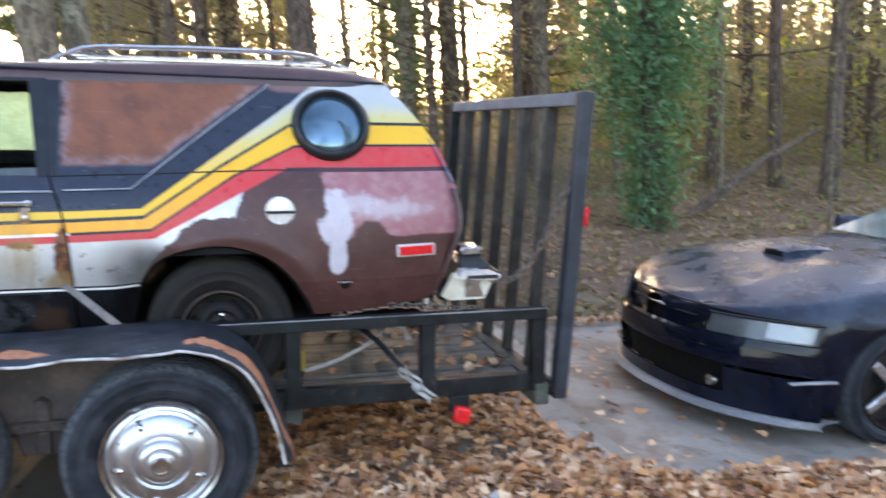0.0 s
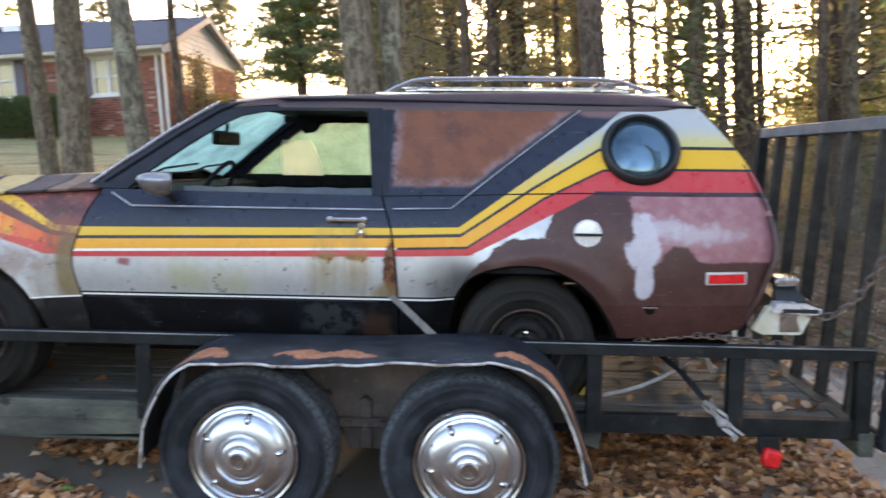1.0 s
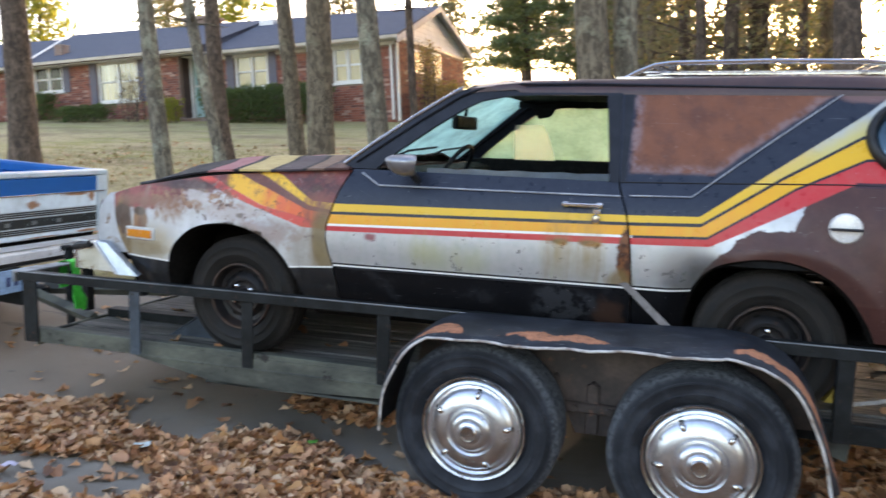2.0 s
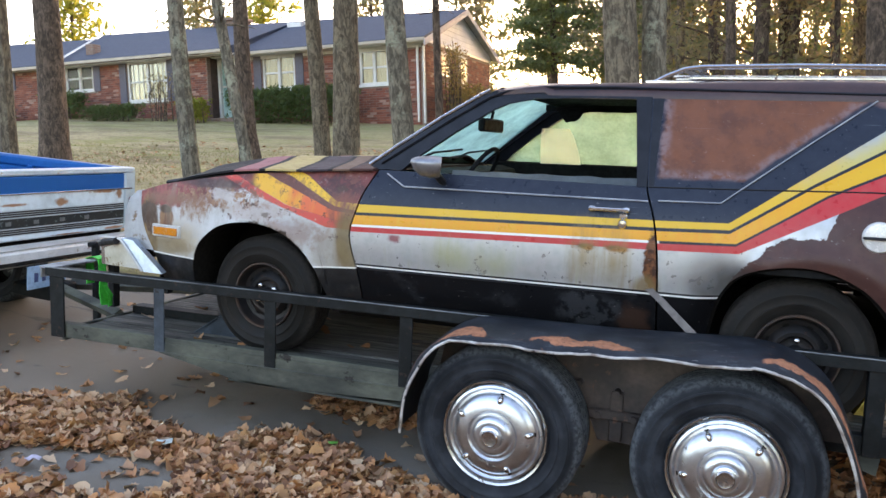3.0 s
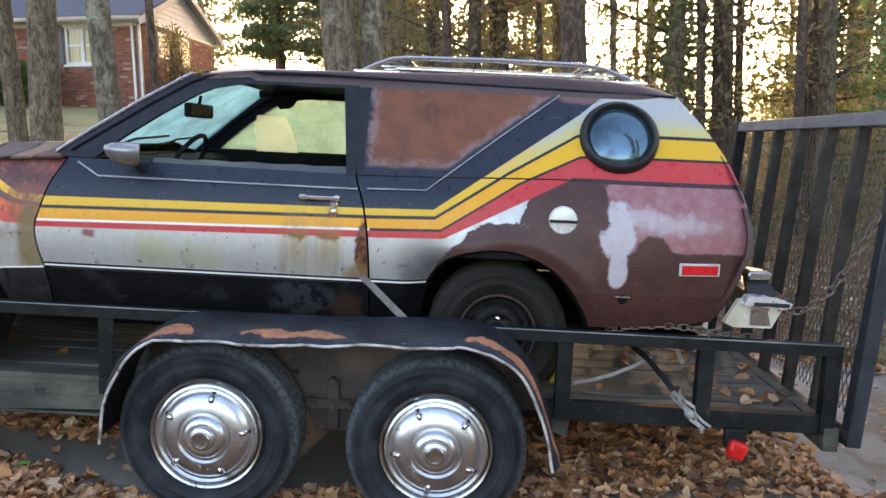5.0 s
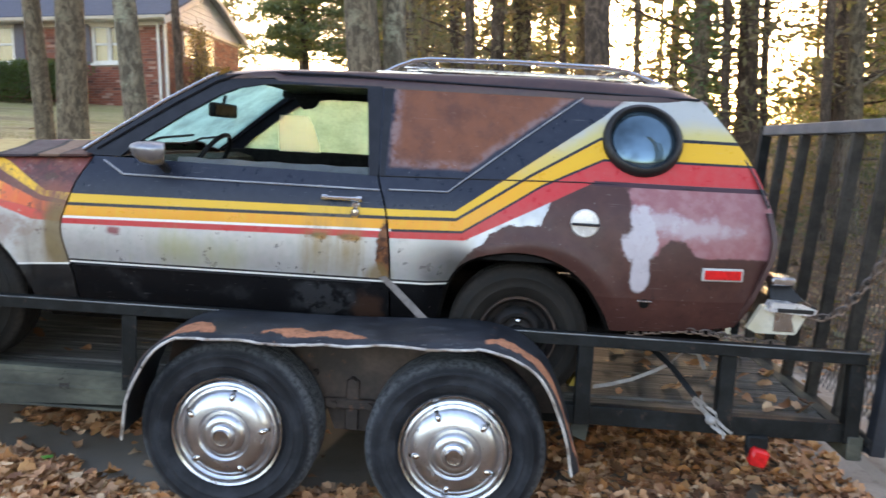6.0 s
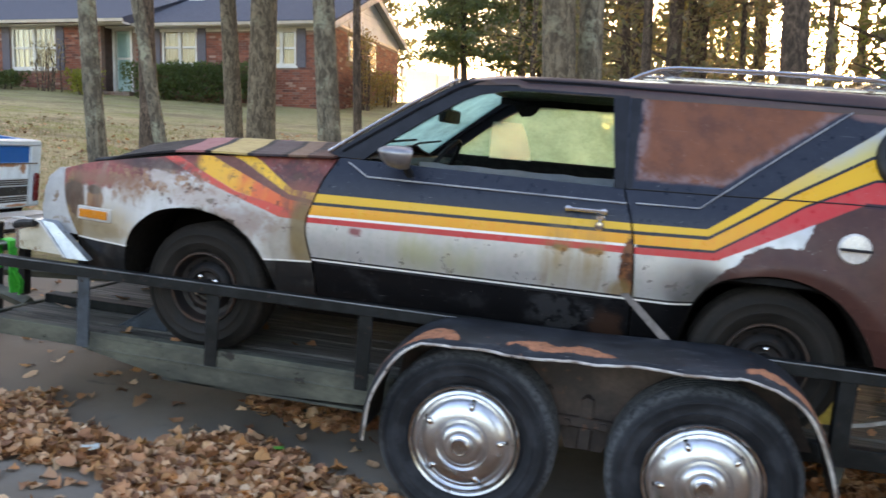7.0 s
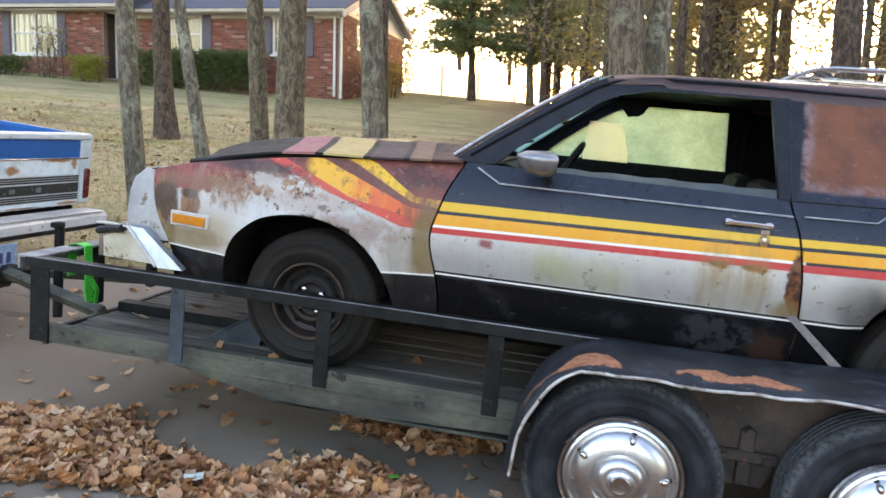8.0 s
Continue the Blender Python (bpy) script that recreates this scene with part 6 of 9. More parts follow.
# roof rack
def rack_side(sign):
    y = 0.36
    flip = (lambda q: q) if sign > 0 else (lambda q: q.mirrored(MID))
    bar = [(1.725, y, 1.726), (1.79, y, 1.760), (1.86, y, 1.788), (1.93, y, 1.797), (2.3, y, 1.803), (2.68, y, 1.799), (2.77, y, 1.788), (2.86, y, 1.758), (2.945, y, 1.730)]
    r = part("side_bar", flip(Geo().tube(bar, 0.011, 8)), CHROME, rack)
    part("base_rail", flip(Geo().box(1.88, 2.78, y - 0.012, y + 0.012, 1.744, 1.758, 0.004)), DULL_CHROME, rack)
    for x0, x1 in ((1.70, 1.90), (2.76, 2.965)):
        part("foot", flip(Geo().box(x0, x1, y - 0.020, y + 0.020, 1.726, 1.740, 0.006)), CHROME, rack)
    for a, b in (((1.86, y, 1.785), (1.95, y + 0.02, 1.748)), ((2.77, y, 1.785), (2.66, y + 0.02, 1.750))):
        part("strut", flip(Geo().tube([a, b], 0.012, 6)), DULL_CHROME, rack)


rack = new("roof_rack")
rack.parent = wagon
rack["label"] = "chrome roof rack"
rack_side(1)
rack_side(-1)
for x in (1.93, 2.70):
    part("cross_bar", Geo().box(x - 0.02, x + 0.02, 0.36, 2 * MID - 0.36, 1.783, 1.799, 0.005), DULL_CHROME, rack)
for k in range(5):
    y = 0.50 + k * 0.155
    part("slat", Geo().box(1.80, 2.85, y - 0.012, y + 0.012, 1.764, 1.775, 0.004), DULL_CHROME, rack)

# bonnet, cowl, windscreen
rows = []
for k in range(25):
    x = -0.53 + (0.60 + 0.53) * k / 24
    row = []
    for j in range(21):
        u = -1 + 2 * j / 20
        w = 0.835 - (0.12 * ((-0.25 - x) / 0.5) ** 2 if x < -0.25 else 0)
        lift = 0.012 + 0.012 * math.sin(math.pi * min(1.0, k / 16)) - 0.020 * max(0.0, 1 - k / 2.5)
        z = soft(WING_TOP, x) + lift + 0.050 * (1 - u * u) + 0.018 * math.exp(-((abs(u) - 0.45) / 0.12) ** 2)
        row.append(Vector((x - 0.12 * (1 - u * u) * (1 - k / 24) + (0.03 * (1 - u * u) if k > 20 else 0), MID + u * w, z)))
    rows.append(row)
part("hood", Geo().slab(rows, (0, 0, -0.009)), HOOD, wagon, "dark scorched hood with faded chevron stripes, slightly raised")
both("hood_gap", Geo().tube([(x, side_y(x, soft(WING_TOP, x)) + 0.035, soft(WING_TOP, x) + 0.006) for x in [-0.54 + 0.1 * k for k in range(12)]], 0.013, 6), BLACK_TRIM)
part("cowl", Geo().slab([[(x, MID + 0.80 * (-1 + 2 * j / 16), 1.300 + 0.03 * (1 - (-1 + 2 * j / 16) ** 2)) for j in range(17)] for x in (0.55, 0.62, 0.70)], (0, 0, -0.03)), HOOD, wagon)
for s in (0.45, 1.0):
    part("wiper", Geo().tube([(0.60, s, 1.352), (0.66, s + 0.10, 1.392), (0.70, s + 0.42, 1.410)], 0.006, 6), BLACK_TRIM, wagon)
# The pale teal dust film also carries the windscreen's bright reflection.
WS_T = glass("dusty_bright_windscreen", (0.86, 0.97, 0.92), 0.03, 0.50, (0.56, 0.80, 0.74))
FAR_G = glass("hazed_window_glass", (0.84, 0.97, 0.84), 0.04, 0.48, (0.62, 0.87, 0.62))
rows = []
for k in range(9):
    t = k / 8
    row = []
    for j in range(17):
        u = -1 + 2 * j / 16
        hw = 0.795 - 0.185 * t
        x = 0.60 + (1.10 - 0.60) * t - 0.10 * (1 - u * u)
        row.append(Vector((x, MID + u * hw, 1.325 + (1.692 - 1.325) * t + 0.01 * (1 - u * u))))
    rows.append(row)
ws = part("windscreen", Geo().slab(rows, (0.004, 0, -0.004)), WS_T, wagon, "curved windscreen with dust and reflected brightness in its film")
ws.visible_shadow = False
# far window, hazed; a pale sheet stands in for the bright spot in it; the near window stands open with a low dirty pane
far = Geo().slab([[Vector((x, 2 * MID - side_y(x, z) - 0.012, z)) for x, z in line] for line in ([(0.72, 1.315), (1.74, 1.300)], [(0.80, 1.392), (1.725, 1.40)], [(0.945, 1.500), (1.71, 1.50)], [(1.12, 1.605), (1.70, 1.605)], [(1.27, 1.646), (1.69, 1.650)])], (0, -0.005, 0))
fg = part("far_window_glass", far, FAR_G, wagon, "greenish hazed window glass")
fg.visible_shadow = False
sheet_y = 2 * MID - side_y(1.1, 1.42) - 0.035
# Glare of light through the glass, built as a white translucent sheet.
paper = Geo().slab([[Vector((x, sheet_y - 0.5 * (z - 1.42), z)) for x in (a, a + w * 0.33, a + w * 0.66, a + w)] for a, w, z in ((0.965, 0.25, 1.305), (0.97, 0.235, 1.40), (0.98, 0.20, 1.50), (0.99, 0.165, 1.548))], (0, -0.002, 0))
part("window_sheet", paper, film_sheet("bright_patch_film", (0.98, 0.98, 0.95)), wagon, "pale sheet standing for the bright spot in the far window").visible_shadow = False
low_pane = Geo().slab([[Vector((0.95 + 0.78 * k / 12, side_y(1.2, 1.29) + 0.016, 1.29)) for k in range(13)], [Vector((0.95 + 0.78 * k / 12, side_y(1.2, 1.33) + 0.016, 1.328 + 0.003 * math.sin(k * 2.3))) for k in range(13)]], (0, 0.005, 0))
part("window_glass", low_pane, glass("grimy_glass", (0.6, 0.7, 0.65), 0.1, 0.9, (0.33, 0.37, 0.40)), door_ob, "grimy rolled-down window glass")

# belt line, seams, trims
both("belt_trim", Geo().tube([(0.66, side_y(0.66, 1.30) - 0.006, 1.300), (0.75, side_y(0.75, 1.25) - 0.006, 1.249), (1.2, side_y(1.2, 1.247) - 0.006, 1.247), (1.785, side_y(1.785, 1.246) - 0.004, 1.246)], 0.0040, 6), GREY_TRIM, "dulled silver belt moulding", parent=None)
both("quarter_trim", Geo().tube([(1.822, side_y(1.82, 1.25) - 0.005, 1.250), (2.054, side_y(2.05, 1.254) - 0.005, 1.254), (2.12, side_y(2.12, 1.305) - 0.005, 1.306), (2.35, side_y(2.35, 1.485) - 0.005, 1.486), (2.575, side_y(2.575, 1.655) - 0.003, 1.656)], 0.0032, 6), GREY_TRIM)
both("body_seam", Geo().tube([(x, side_y(x, z) - 0.0005, z) for x, z in [(1.78, 1.300), (2.1, 1.307), (2.573, 1.320), (3.0, 1.316), (3.325, 1.309)]], 0.003, 5), BLACK_TRIM)
both("sill_seam", Geo().tube([(x, side_y(x, 0.878) - 0.002, 0.878) for x in [0.57 + 0.1 * k for k in range(13)]], 0.003, 5), BLACK_TRIM)
handle = Geo().box(1.560, 1.720, side_y(1.6, 1.207) - 0.030, side_y(1.6, 1.207) - 0.014, 1.200, 1.214, 0.006).box(1.560, 1.585, side_y(1.6, 1.2) - 0.018, side_y(1.6, 1.2) + 0.004, 1.196, 1.218, 0.004).box(1.695, 1.720, side_y(1.6, 1.2) - 0.018, side_y(1.6, 1.2) + 0.004, 1.196, 1.218, 0.004)
both("door_handle", handle, CHROME, "chrome door handle")
both("door_lock", Geo().lathe([(0.019, 0.004), (0.019, -0.008), (0.014, -0.014), (0.001, -0.015)], (1.696, side_y(1.7, 1.15), 1.152), "y", 20).box(1.682, 1.712, side_y(1.7, 1.18) - 0.012, side_y(1.7, 1.18) + 0.004, 1.172, 1.194, 0.005), CHROME, "chrome lock barrel")
cap = part("fuel_cap", Geo().lathe([(0.056, 0.006), (0.055, -0.010), (0.050, -0.016), (0.0005, -0.020)], (2.594, side_y(2.594, 1.164) - 0.002, 1.165), "y", 32), plain("bright_cap_metal", (0.86, 0.86, 0.84), 0.25, 0.25), wagon, "bright round fuel cap")
part("cap_grip", Geo().box(2.540, 2.648, side_y(2.594, 1.164) - 0.034, side_y(2.594, 1.164) - 0.018, 1.158, 1.168, 0.004), TRIM_M, cap, "dark grip bar")

# porthole
PH = Vector((2.815, side_y(2.815, 1.495), 1.495))
lean = pose(*PH, -26.6, 0, 0)
ring = Geo().lathe([(0.127, -0.006), (0.129, -0.026), (0.137, -0.034), (0.146, -0.030), (0.158, -0.014), (0.160, 0.012), (0.127, 0.012)], (0, 0, 0), "y", 64).moved(lean)
both("porthole_ring", ring, BLACK_TRIM, "black rubber porthole surround")
DOME = plain("blue_bubble_glass", (0.11, 0.185, 0.24), 0.06, 0.75, 9, 0.6)
both("porthole_glass", Geo().lathe([(0.131, -0.006), (0.115, -0.018), (0.085, -0.028), (0.05, -0.035), (0.001, -0.038)], (0, 0, 0), "y", 48).moved(lean), DOME, "bulging bubble window glass")

# lamps and small fittings
mk = side_y(-0.49, 0.965)
m_f = part("front_marker", Geo().box(-0.590, -0.395, mk - 0.010, mk + 0.014, 0.938, 0.998, 0.004, pose(0, 0, 0, 0, 0, -12).to_3x3()), WHITE_P, wagon, "amber front side marker in a pale frame")
part("lens", Geo().box(-0.575, -0.410, mk - 0.018, mk - 0.009, 0.949, 0.986, 0.005, pose(0, 0, 0, 0, 0, -12).to_3x3()), AMBER, m_f)
mk = side_y(3.14, 0.995) - 0.002
m_r = part("rear_marker", Geo().box(3.056, 3.224, mk - 0.010, mk + 0.014, 0.970, 1.020, 0.003, pose(0, 0, 0, 0, 0, 13).to_3x3()), WHITE_P, wagon, "red rear side marker in a pale frame")
part("lens", Geo().box(3.064, 3.216, mk - 0.017, mk - 0.009, 0.977, 1.013, 0.004, pose(0, 0, 0, 0, 0, 13).to_3x3()), RED_LENS, m_r)
part("drain_plug", Geo().lathe([(0.020, 0.004), (0.018, -0.004), (0.001, -0.005)], (2.845, side_y(2.845, 0.867), 0.867), "y", 16), CAVE, wagon)
part("tie_bracket", Geo().box(2.815, 2.875, side_y(2.845, 0.867) - 0.008, side_y(2.845, 0.867), 0.872, 0.880, 0.002), DULL_CHROME, wagon)

# side mirrors
mir = Geo().lathe([(0.001, 0.10), (0.03, 0.095), (0.055, 0.07), (0.066, 0.02), (0.064, -0.02), (0.058, -0.03), (0.001, -0.028)], (0, 0, 0), "x", 20)
mir.v = [(a, b * 1.25, c * 0.42 if c > 0 else c * 1.0) for a, b, c in mir.v]
mir.v = [(a * (1 + 3.2 * min(c, 0)), b, c) for a, b, c in mir.v]
mir.moved(pose(0.915, -0.105, 1.360, 0, 0, 200))
both("door_mirror", mir, plain("dulled_mirror_shell", (0.34, 0.35, 0.38), 0.34, 0.75, 14, 0.45), "bullet-shaped dulled door mirror")
both("mirror_stalk", Geo().tube([(0.925, -0.10, 1.31), (0.93, -0.03, 1.275)], 0.016, 8), BLACK_TRIM)

# tail: gate, glass, lamps, bumper
def across(x_of_z, zs, half, n=12, bow=0.06):
    return [[Vector((x_of_z(z) + bow * (1 - (-1 + 2 * j / n) ** 2), MID + (-1 + 2 * j / n) * half(z), z)) for j in range(n + 1)] for z in zs]


half_at = lambda z: MID - side_y(3.2, z) - 0.01
part("tailgate", Geo().slab(across(lambda z: soft(TAIL, z) - 0.012, [0.76 + 0.06 * k for k in range(9)], half_at), (-0.02, 0, 0)), ROOF_M, wagon)
part("tailgate_glass", Geo().slab(across(lambda z: soft(TAIL, z) - 0.014, [1.26 + 0.05 * k for k in range(9)], half_at), (-0.006, 0, 0)), DOME, wagon, "dark sloping tailgate glass")
for s in (-1, 1):
    part("tail_lamp", Geo().box(3.33, 3.372, MID + s * 0.55 - 0.13, MID + s * 0.55 + 0.13, 1.00, 1.14, 0.01), RED_LENS, wagon)
bump = Geo()
rows = [[Vector((3.44 + 0.05 * (1 - u * u), MID + u * 0.87, z)) for u in [-1 + k / 8 for k in range(17)]] for z in (0.79, 0.82, 0.88, 0.905)]
bump.slab(rows, (-0.09, 0, 0))
bumper = part("rear_bumper", bump, DULL_CHROME, wagon, "chrome rear bumper with black strip")
part("bumper_strip", Geo().tube([(3.492 + 0.05 * (1 - u * u), MID + u * 0.872, 0.883) for u in [-1 + k / 8 for k in range(17)]], 0.014, 6), BLACK_TRIM, bumper)
both("bumper_end", Geo().plate([(3.255, -0.045, 0.792), (3.290, -0.047, 0.776), (3.435, -0.060, 0.780), (3.475, -0.066, 0.872), (3.350, -0.047, 0.892), (3.305, -0.045, 0.886)], (0, 0.03, 0)), CREAM_P, "cream painted bumper end with rust", parent=bumper)
both("bumper_tip", Geo().plate([(3.312, -0.084, 0.872), (3.330, -0.084, 0.908), (3.440, -0.084, 0.904), (3.500, -0.084, 0.886), (3.492, -0.084, 0.868), (3.470, -0.084, 0.862)], (0, 0.064, 0)), plain("pale_worn_chrome", (0.80, 0.81, 0.83), 0.28, 0.55, 30, 0.2), "pale worn chrome bumper tip", parent=bumper)
both("tip_strip", Geo().box(3.350, 3.488, -0.0875, -0.080, 0.870, 0.886, 0.003), BLACK_TRIM, parent=bumper)
both("bumper_link", Geo().plate([(3.345, -0.012, 0.905), (3.475, -0.012, 0.905), (3.42, 0.02, 0.965), (3.345, 0.02, 0.965)], (0, 0.03, 0)), BLACK_TRIM, parent=bumper)
both("bumper_guard", Geo().box(3.340, 3.435, -0.02, 0.10, 0.960, 0.998, 0.016), DULL_CHROME, parent=bumper)
part("valance", Geo().slab([[Vector((3.21, MID + u * 0.80, z)) for u in (-1, 0, 1)] for z in (0.72, 0.80)], (-0.02, 0, 0)), CREAM_P, wagon)

rows = []
for k in range(9):
    x = -0.700 + (-0.50 + 0.700) * k / 8
    rows.append([Vector((x - 0.06 * (1 - u * u), MID + u * (0.845 - 0.12 * ((-0.25 - x) / 0.5) ** 2), soft(WING_TOP, x) - 0.006 - 0.050 * (1 - k / 8) ** 1.5 + 0.020 * (1 - u * u))) for u in [-1 + j / 8 for j in range(17)]])
part("nose_panel", Geo().slab(rows, (0, 0, -0.02)), FENDER, wagon, "dull maroon nose panel")
# nose: fascia, lamps, grille, bumper
fas = Geo()
rows = []
for z, xa, xb in ((0.86, -0.850, -0.618), (0.95, -0.868, -0.672), (1.05, -0.866, -0.710), (1.10, -0.852, -0.718), (1.145, -0.805, -0.722)):
    rows.append([Vector((xb, side_y(xb, z) - 0.001, z)), Vector((xa + 0.05, side_y(xb, z) + 0.018, z)), Vector((xa + 0.012, side_y(xb, z) + 0.06, z)), Vector((xa, side_y(xb, z) + 0.13, z)), Vector((xa - 0.01, 0.42, z))])
fas.slab(rows, (0.018, 0.006, 0))
# Chalky white paint darkened, so the surround's shade is in the colour.
both("headlamp_surround", fas, worn("shaded_chalky_paint", (0.42, 0.415, 0.41), (0.30, 0.295, 0.285), 6, 0.55, 0.0, (0.20, 0.13, 0.08)), "chalky white headlamp surround", sharp=60)
both("headlamp", Geo().lathe([(0.088, 0.02), (0.088, -0.006), (0.06, -0.02), (0.001, -0.028)], (-0.875, 0.26, 1.0), "x", 28), glass("headlamp_glass", (0.9, 0.9, 0.9), 0.05, 0.4, (0.6, 0.6, 0.6)))
part("grille", Geo().box(-0.865, -0.83, 0.42, 1.20, 0.90, 1.12, 0.01), BLACK_TRIM, wagon)
for k in range(5):
    part("grille_bar", Geo().box(-0.880, -0.864, 0.43, 1.19, 0.915 + 0.042 * k, 0.922 + 0.042 * k, 0.002), DULL_CHROME, wagon)
part("front_panel", Geo().slab([[Vector((x, MID + u * 0.74, z)) for u in (-1, -0.5, 0, 0.5, 1)] for x, z in ((-0.83, 1.085), (-0.70, 1.125))], (0.01, 0, -0.01)), ROOF_M, wagon)
fb = Geo().slab([[Vector((-0.925 - 0.05 * (1 - u * u), MID + u * 0.83, z)) for u in [-1 + k / 8 for k in range(17)]] for z in (0.765, 0.79, 0.865, 0.885)], (0.08, 0, 0))
fbump = part("front_bumper", fb, DULL_CHROME, wagon, "chrome front bumper with cream ends")
both("bumper_end", Geo().plate([(-0.900, -0.020, 0.765), (-0.905, -0.020, 0.850), (-0.745, -0.048, 0.902), (-0.615, -0.056, 0.765)], (0, 0.025, 0)), CREAM_P, "cream painted bumper end", parent=fbump)
both("bumper_chrome", Geo().plate([(-0.770, -0.050, 0.910), (-0.702, -0.050, 0.908), (-0.502, -0.072, 0.757), (-0.620, -0.072, 0.757)], (0, 0.03, 0.006)), plain("sky_blue_chrome", (0.46, 0.53, 0.62), 0.32, 0.9, 30, 0.2), "pale bluish chrome wedge", parent=fbump)
# White tube drawing the highlight along the bumper's top and wedge edge.
both("bumper_rim", Geo().tube([(-0.93, -0.03, 0.905), (-0.86, -0.045, 0.912), (-0.770, -0.056, 0.908), (-0.700, -0.066, 0.838), (-0.624, -0.074, 0.760)], 0.006, 6), WHITE_P, parent=fbump)
both("bumper_pad", Geo().tube([(-0.935, -0.005, 0.868), (-0.88, -0.035, 0.885), (-0.79, -0.062, 0.898)], 0.018, 8), BLACK_TRIM, parent=fbump)
part("front_valance", Geo().slab([[Vector((-0.60, MID + u * 0.78, z)) for u in (-1, 0, 1)] for z in (0.66, 0.80)], (0.02, 0, 0)), CAVE, wagon)

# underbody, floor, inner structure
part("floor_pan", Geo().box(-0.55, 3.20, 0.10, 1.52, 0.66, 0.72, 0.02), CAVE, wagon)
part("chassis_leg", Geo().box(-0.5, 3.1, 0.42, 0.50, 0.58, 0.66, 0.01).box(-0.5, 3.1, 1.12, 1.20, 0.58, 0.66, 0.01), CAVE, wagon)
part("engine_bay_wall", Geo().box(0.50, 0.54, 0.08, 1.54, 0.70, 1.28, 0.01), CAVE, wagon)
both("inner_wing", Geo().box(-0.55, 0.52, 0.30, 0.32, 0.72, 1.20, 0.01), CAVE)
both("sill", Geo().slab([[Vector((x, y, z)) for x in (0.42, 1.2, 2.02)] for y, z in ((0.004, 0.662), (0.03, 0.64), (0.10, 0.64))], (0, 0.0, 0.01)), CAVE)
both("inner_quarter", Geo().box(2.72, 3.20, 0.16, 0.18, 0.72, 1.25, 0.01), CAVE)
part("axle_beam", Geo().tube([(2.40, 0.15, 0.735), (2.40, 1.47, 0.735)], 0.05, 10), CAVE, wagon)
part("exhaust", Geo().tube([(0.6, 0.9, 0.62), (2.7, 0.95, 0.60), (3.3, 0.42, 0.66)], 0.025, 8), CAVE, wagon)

# cabin
part("dashboard", Geo().slab([[Vector((x, MID + u * 0.70, z)) for u in (-1, -0.5, 0, 0.5, 1)] for x, z in ((0.62, 1.305), (0.74, 1.322), (0.82, 1.300), (0.86, 1.20), (0.82, 1.00))], (-0.03, 0, -0.02)), DARK_IN, wagon, "dark vinyl dashboard")
wheel = Geo().lathe([(0.185 + 0.011 * math.cos(a), 0.011 * math.sin(a)) for a in [2 * math.pi * k / 8 for k in range(9)]], (0, 0, 0), "x", 36).moved(pose(0.925, 0.42, 1.262, 0, 30, 0))
sw = part("steering_wheel", wheel, DARK_IN, wagon)
part("spokes", Geo().box(-0.01, 0.01, -0.18, 0.18, -0.018, 0.018, 0.006).moved(pose(0.925, 0.42, 1.262, 0, 30, 0)), DARK_IN, sw)
part("steering_column", Geo().tube([(0.80, 0.42, 1.19), (0.93, 0.42, 1.262)], 0.035, 10), DARK_IN, wagon)
for y in (0.42, 1.20):
    seat = part("front_seat", Geo().box(1.18, 1.66, y - 0.25, y + 0.25, 0.80, 0.98, 0.05), DARK_IN, wagon, "dark vinyl bucket seat")
    part("seat_back", Geo().box(-0.07, 0.07, -0.24, 0.24, 0.0, 0.46, 0.05).moved(pose(1.66, y, 0.90, 0, 17, 0)), DARK_IN, seat)
part("door_top_pad", Geo().box(0.66, 1.75, 2 * MID - 0.06, 2 * MID - 0.015, 1.27, 1.345, 0.012), DARK_IN, wagon)
part("load_floor", Geo().box(1.95, 3.15, 0.15, 1.47, 0.96, 1.0, 0.01), DARK_IN, wagon)
both("door_card", Geo().box(0.62, 1.76, side_y(1.2, 1.2) + 0.05, side_y(1.2, 1.2) + 0.07, 0.75, 1.285, 0.01), DARK_IN)
both("inner_side", Geo().slab([[Vector((x, side_y(2.4, z) + 0.03, z)) for x in (1.80, 2.4, 3.02)] for z in (1.0, 1.3, 1.655)], (0, 0.01, 0)), DARK_IN)
part("headliner", Geo().slab([[Vector((x, MID + u * 0.60, soft(EDGE, x) - 0.045 + 0.02 * (1 - u * u))) for u in (-1, -0.5, 0, 0.5, 1)] for x in [1.13 + 0.2 * k for k in range(10)]], (0, 0, 0.008)), DARK_IN, wagon)
fringe = Geo().slab([[Vector((1.06 + 0.68 * k / 24, 1.24, 1.675 - d * (0.036 + 0.002 * math.sin(k * 1.7)))) for k in range(25)] for d in (0.0, 0.5, 1.0)], (0, 0.005, 0))
part("headliner_fringe", fringe, DARK_IN, wagon, "loose black headliner edge above the far window", smooth=False)
sag = Geo().slab([[Vector((1.09 + 0.24 * k / 10, 1.20, 1.66 - d * (0.085 * math.sin(math.pi * k / 10) ** 2 + 0.008 * math.sin(k * 2.1)))) for k in range(11)] for d in (0.0, 0.5, 1.0)], (0, 0.004, 0))
part("sagging_headliner", sag, DARK_IN, wagon, "torn headliner cloth hanging from the roof", smooth=False)
part("rear_mirror", Geo().box(0.880, 0.915, 0.57, 0.91, 1.505, 1.572, 0.014), DARK_IN, wagon, "black rear-view mirror")
part("mirror_arm", Geo().tube([(0.897, 0.74, 1.565), (0.905, 0.74, 1.612)], 0.008, 6), DARK_IN, wagon)


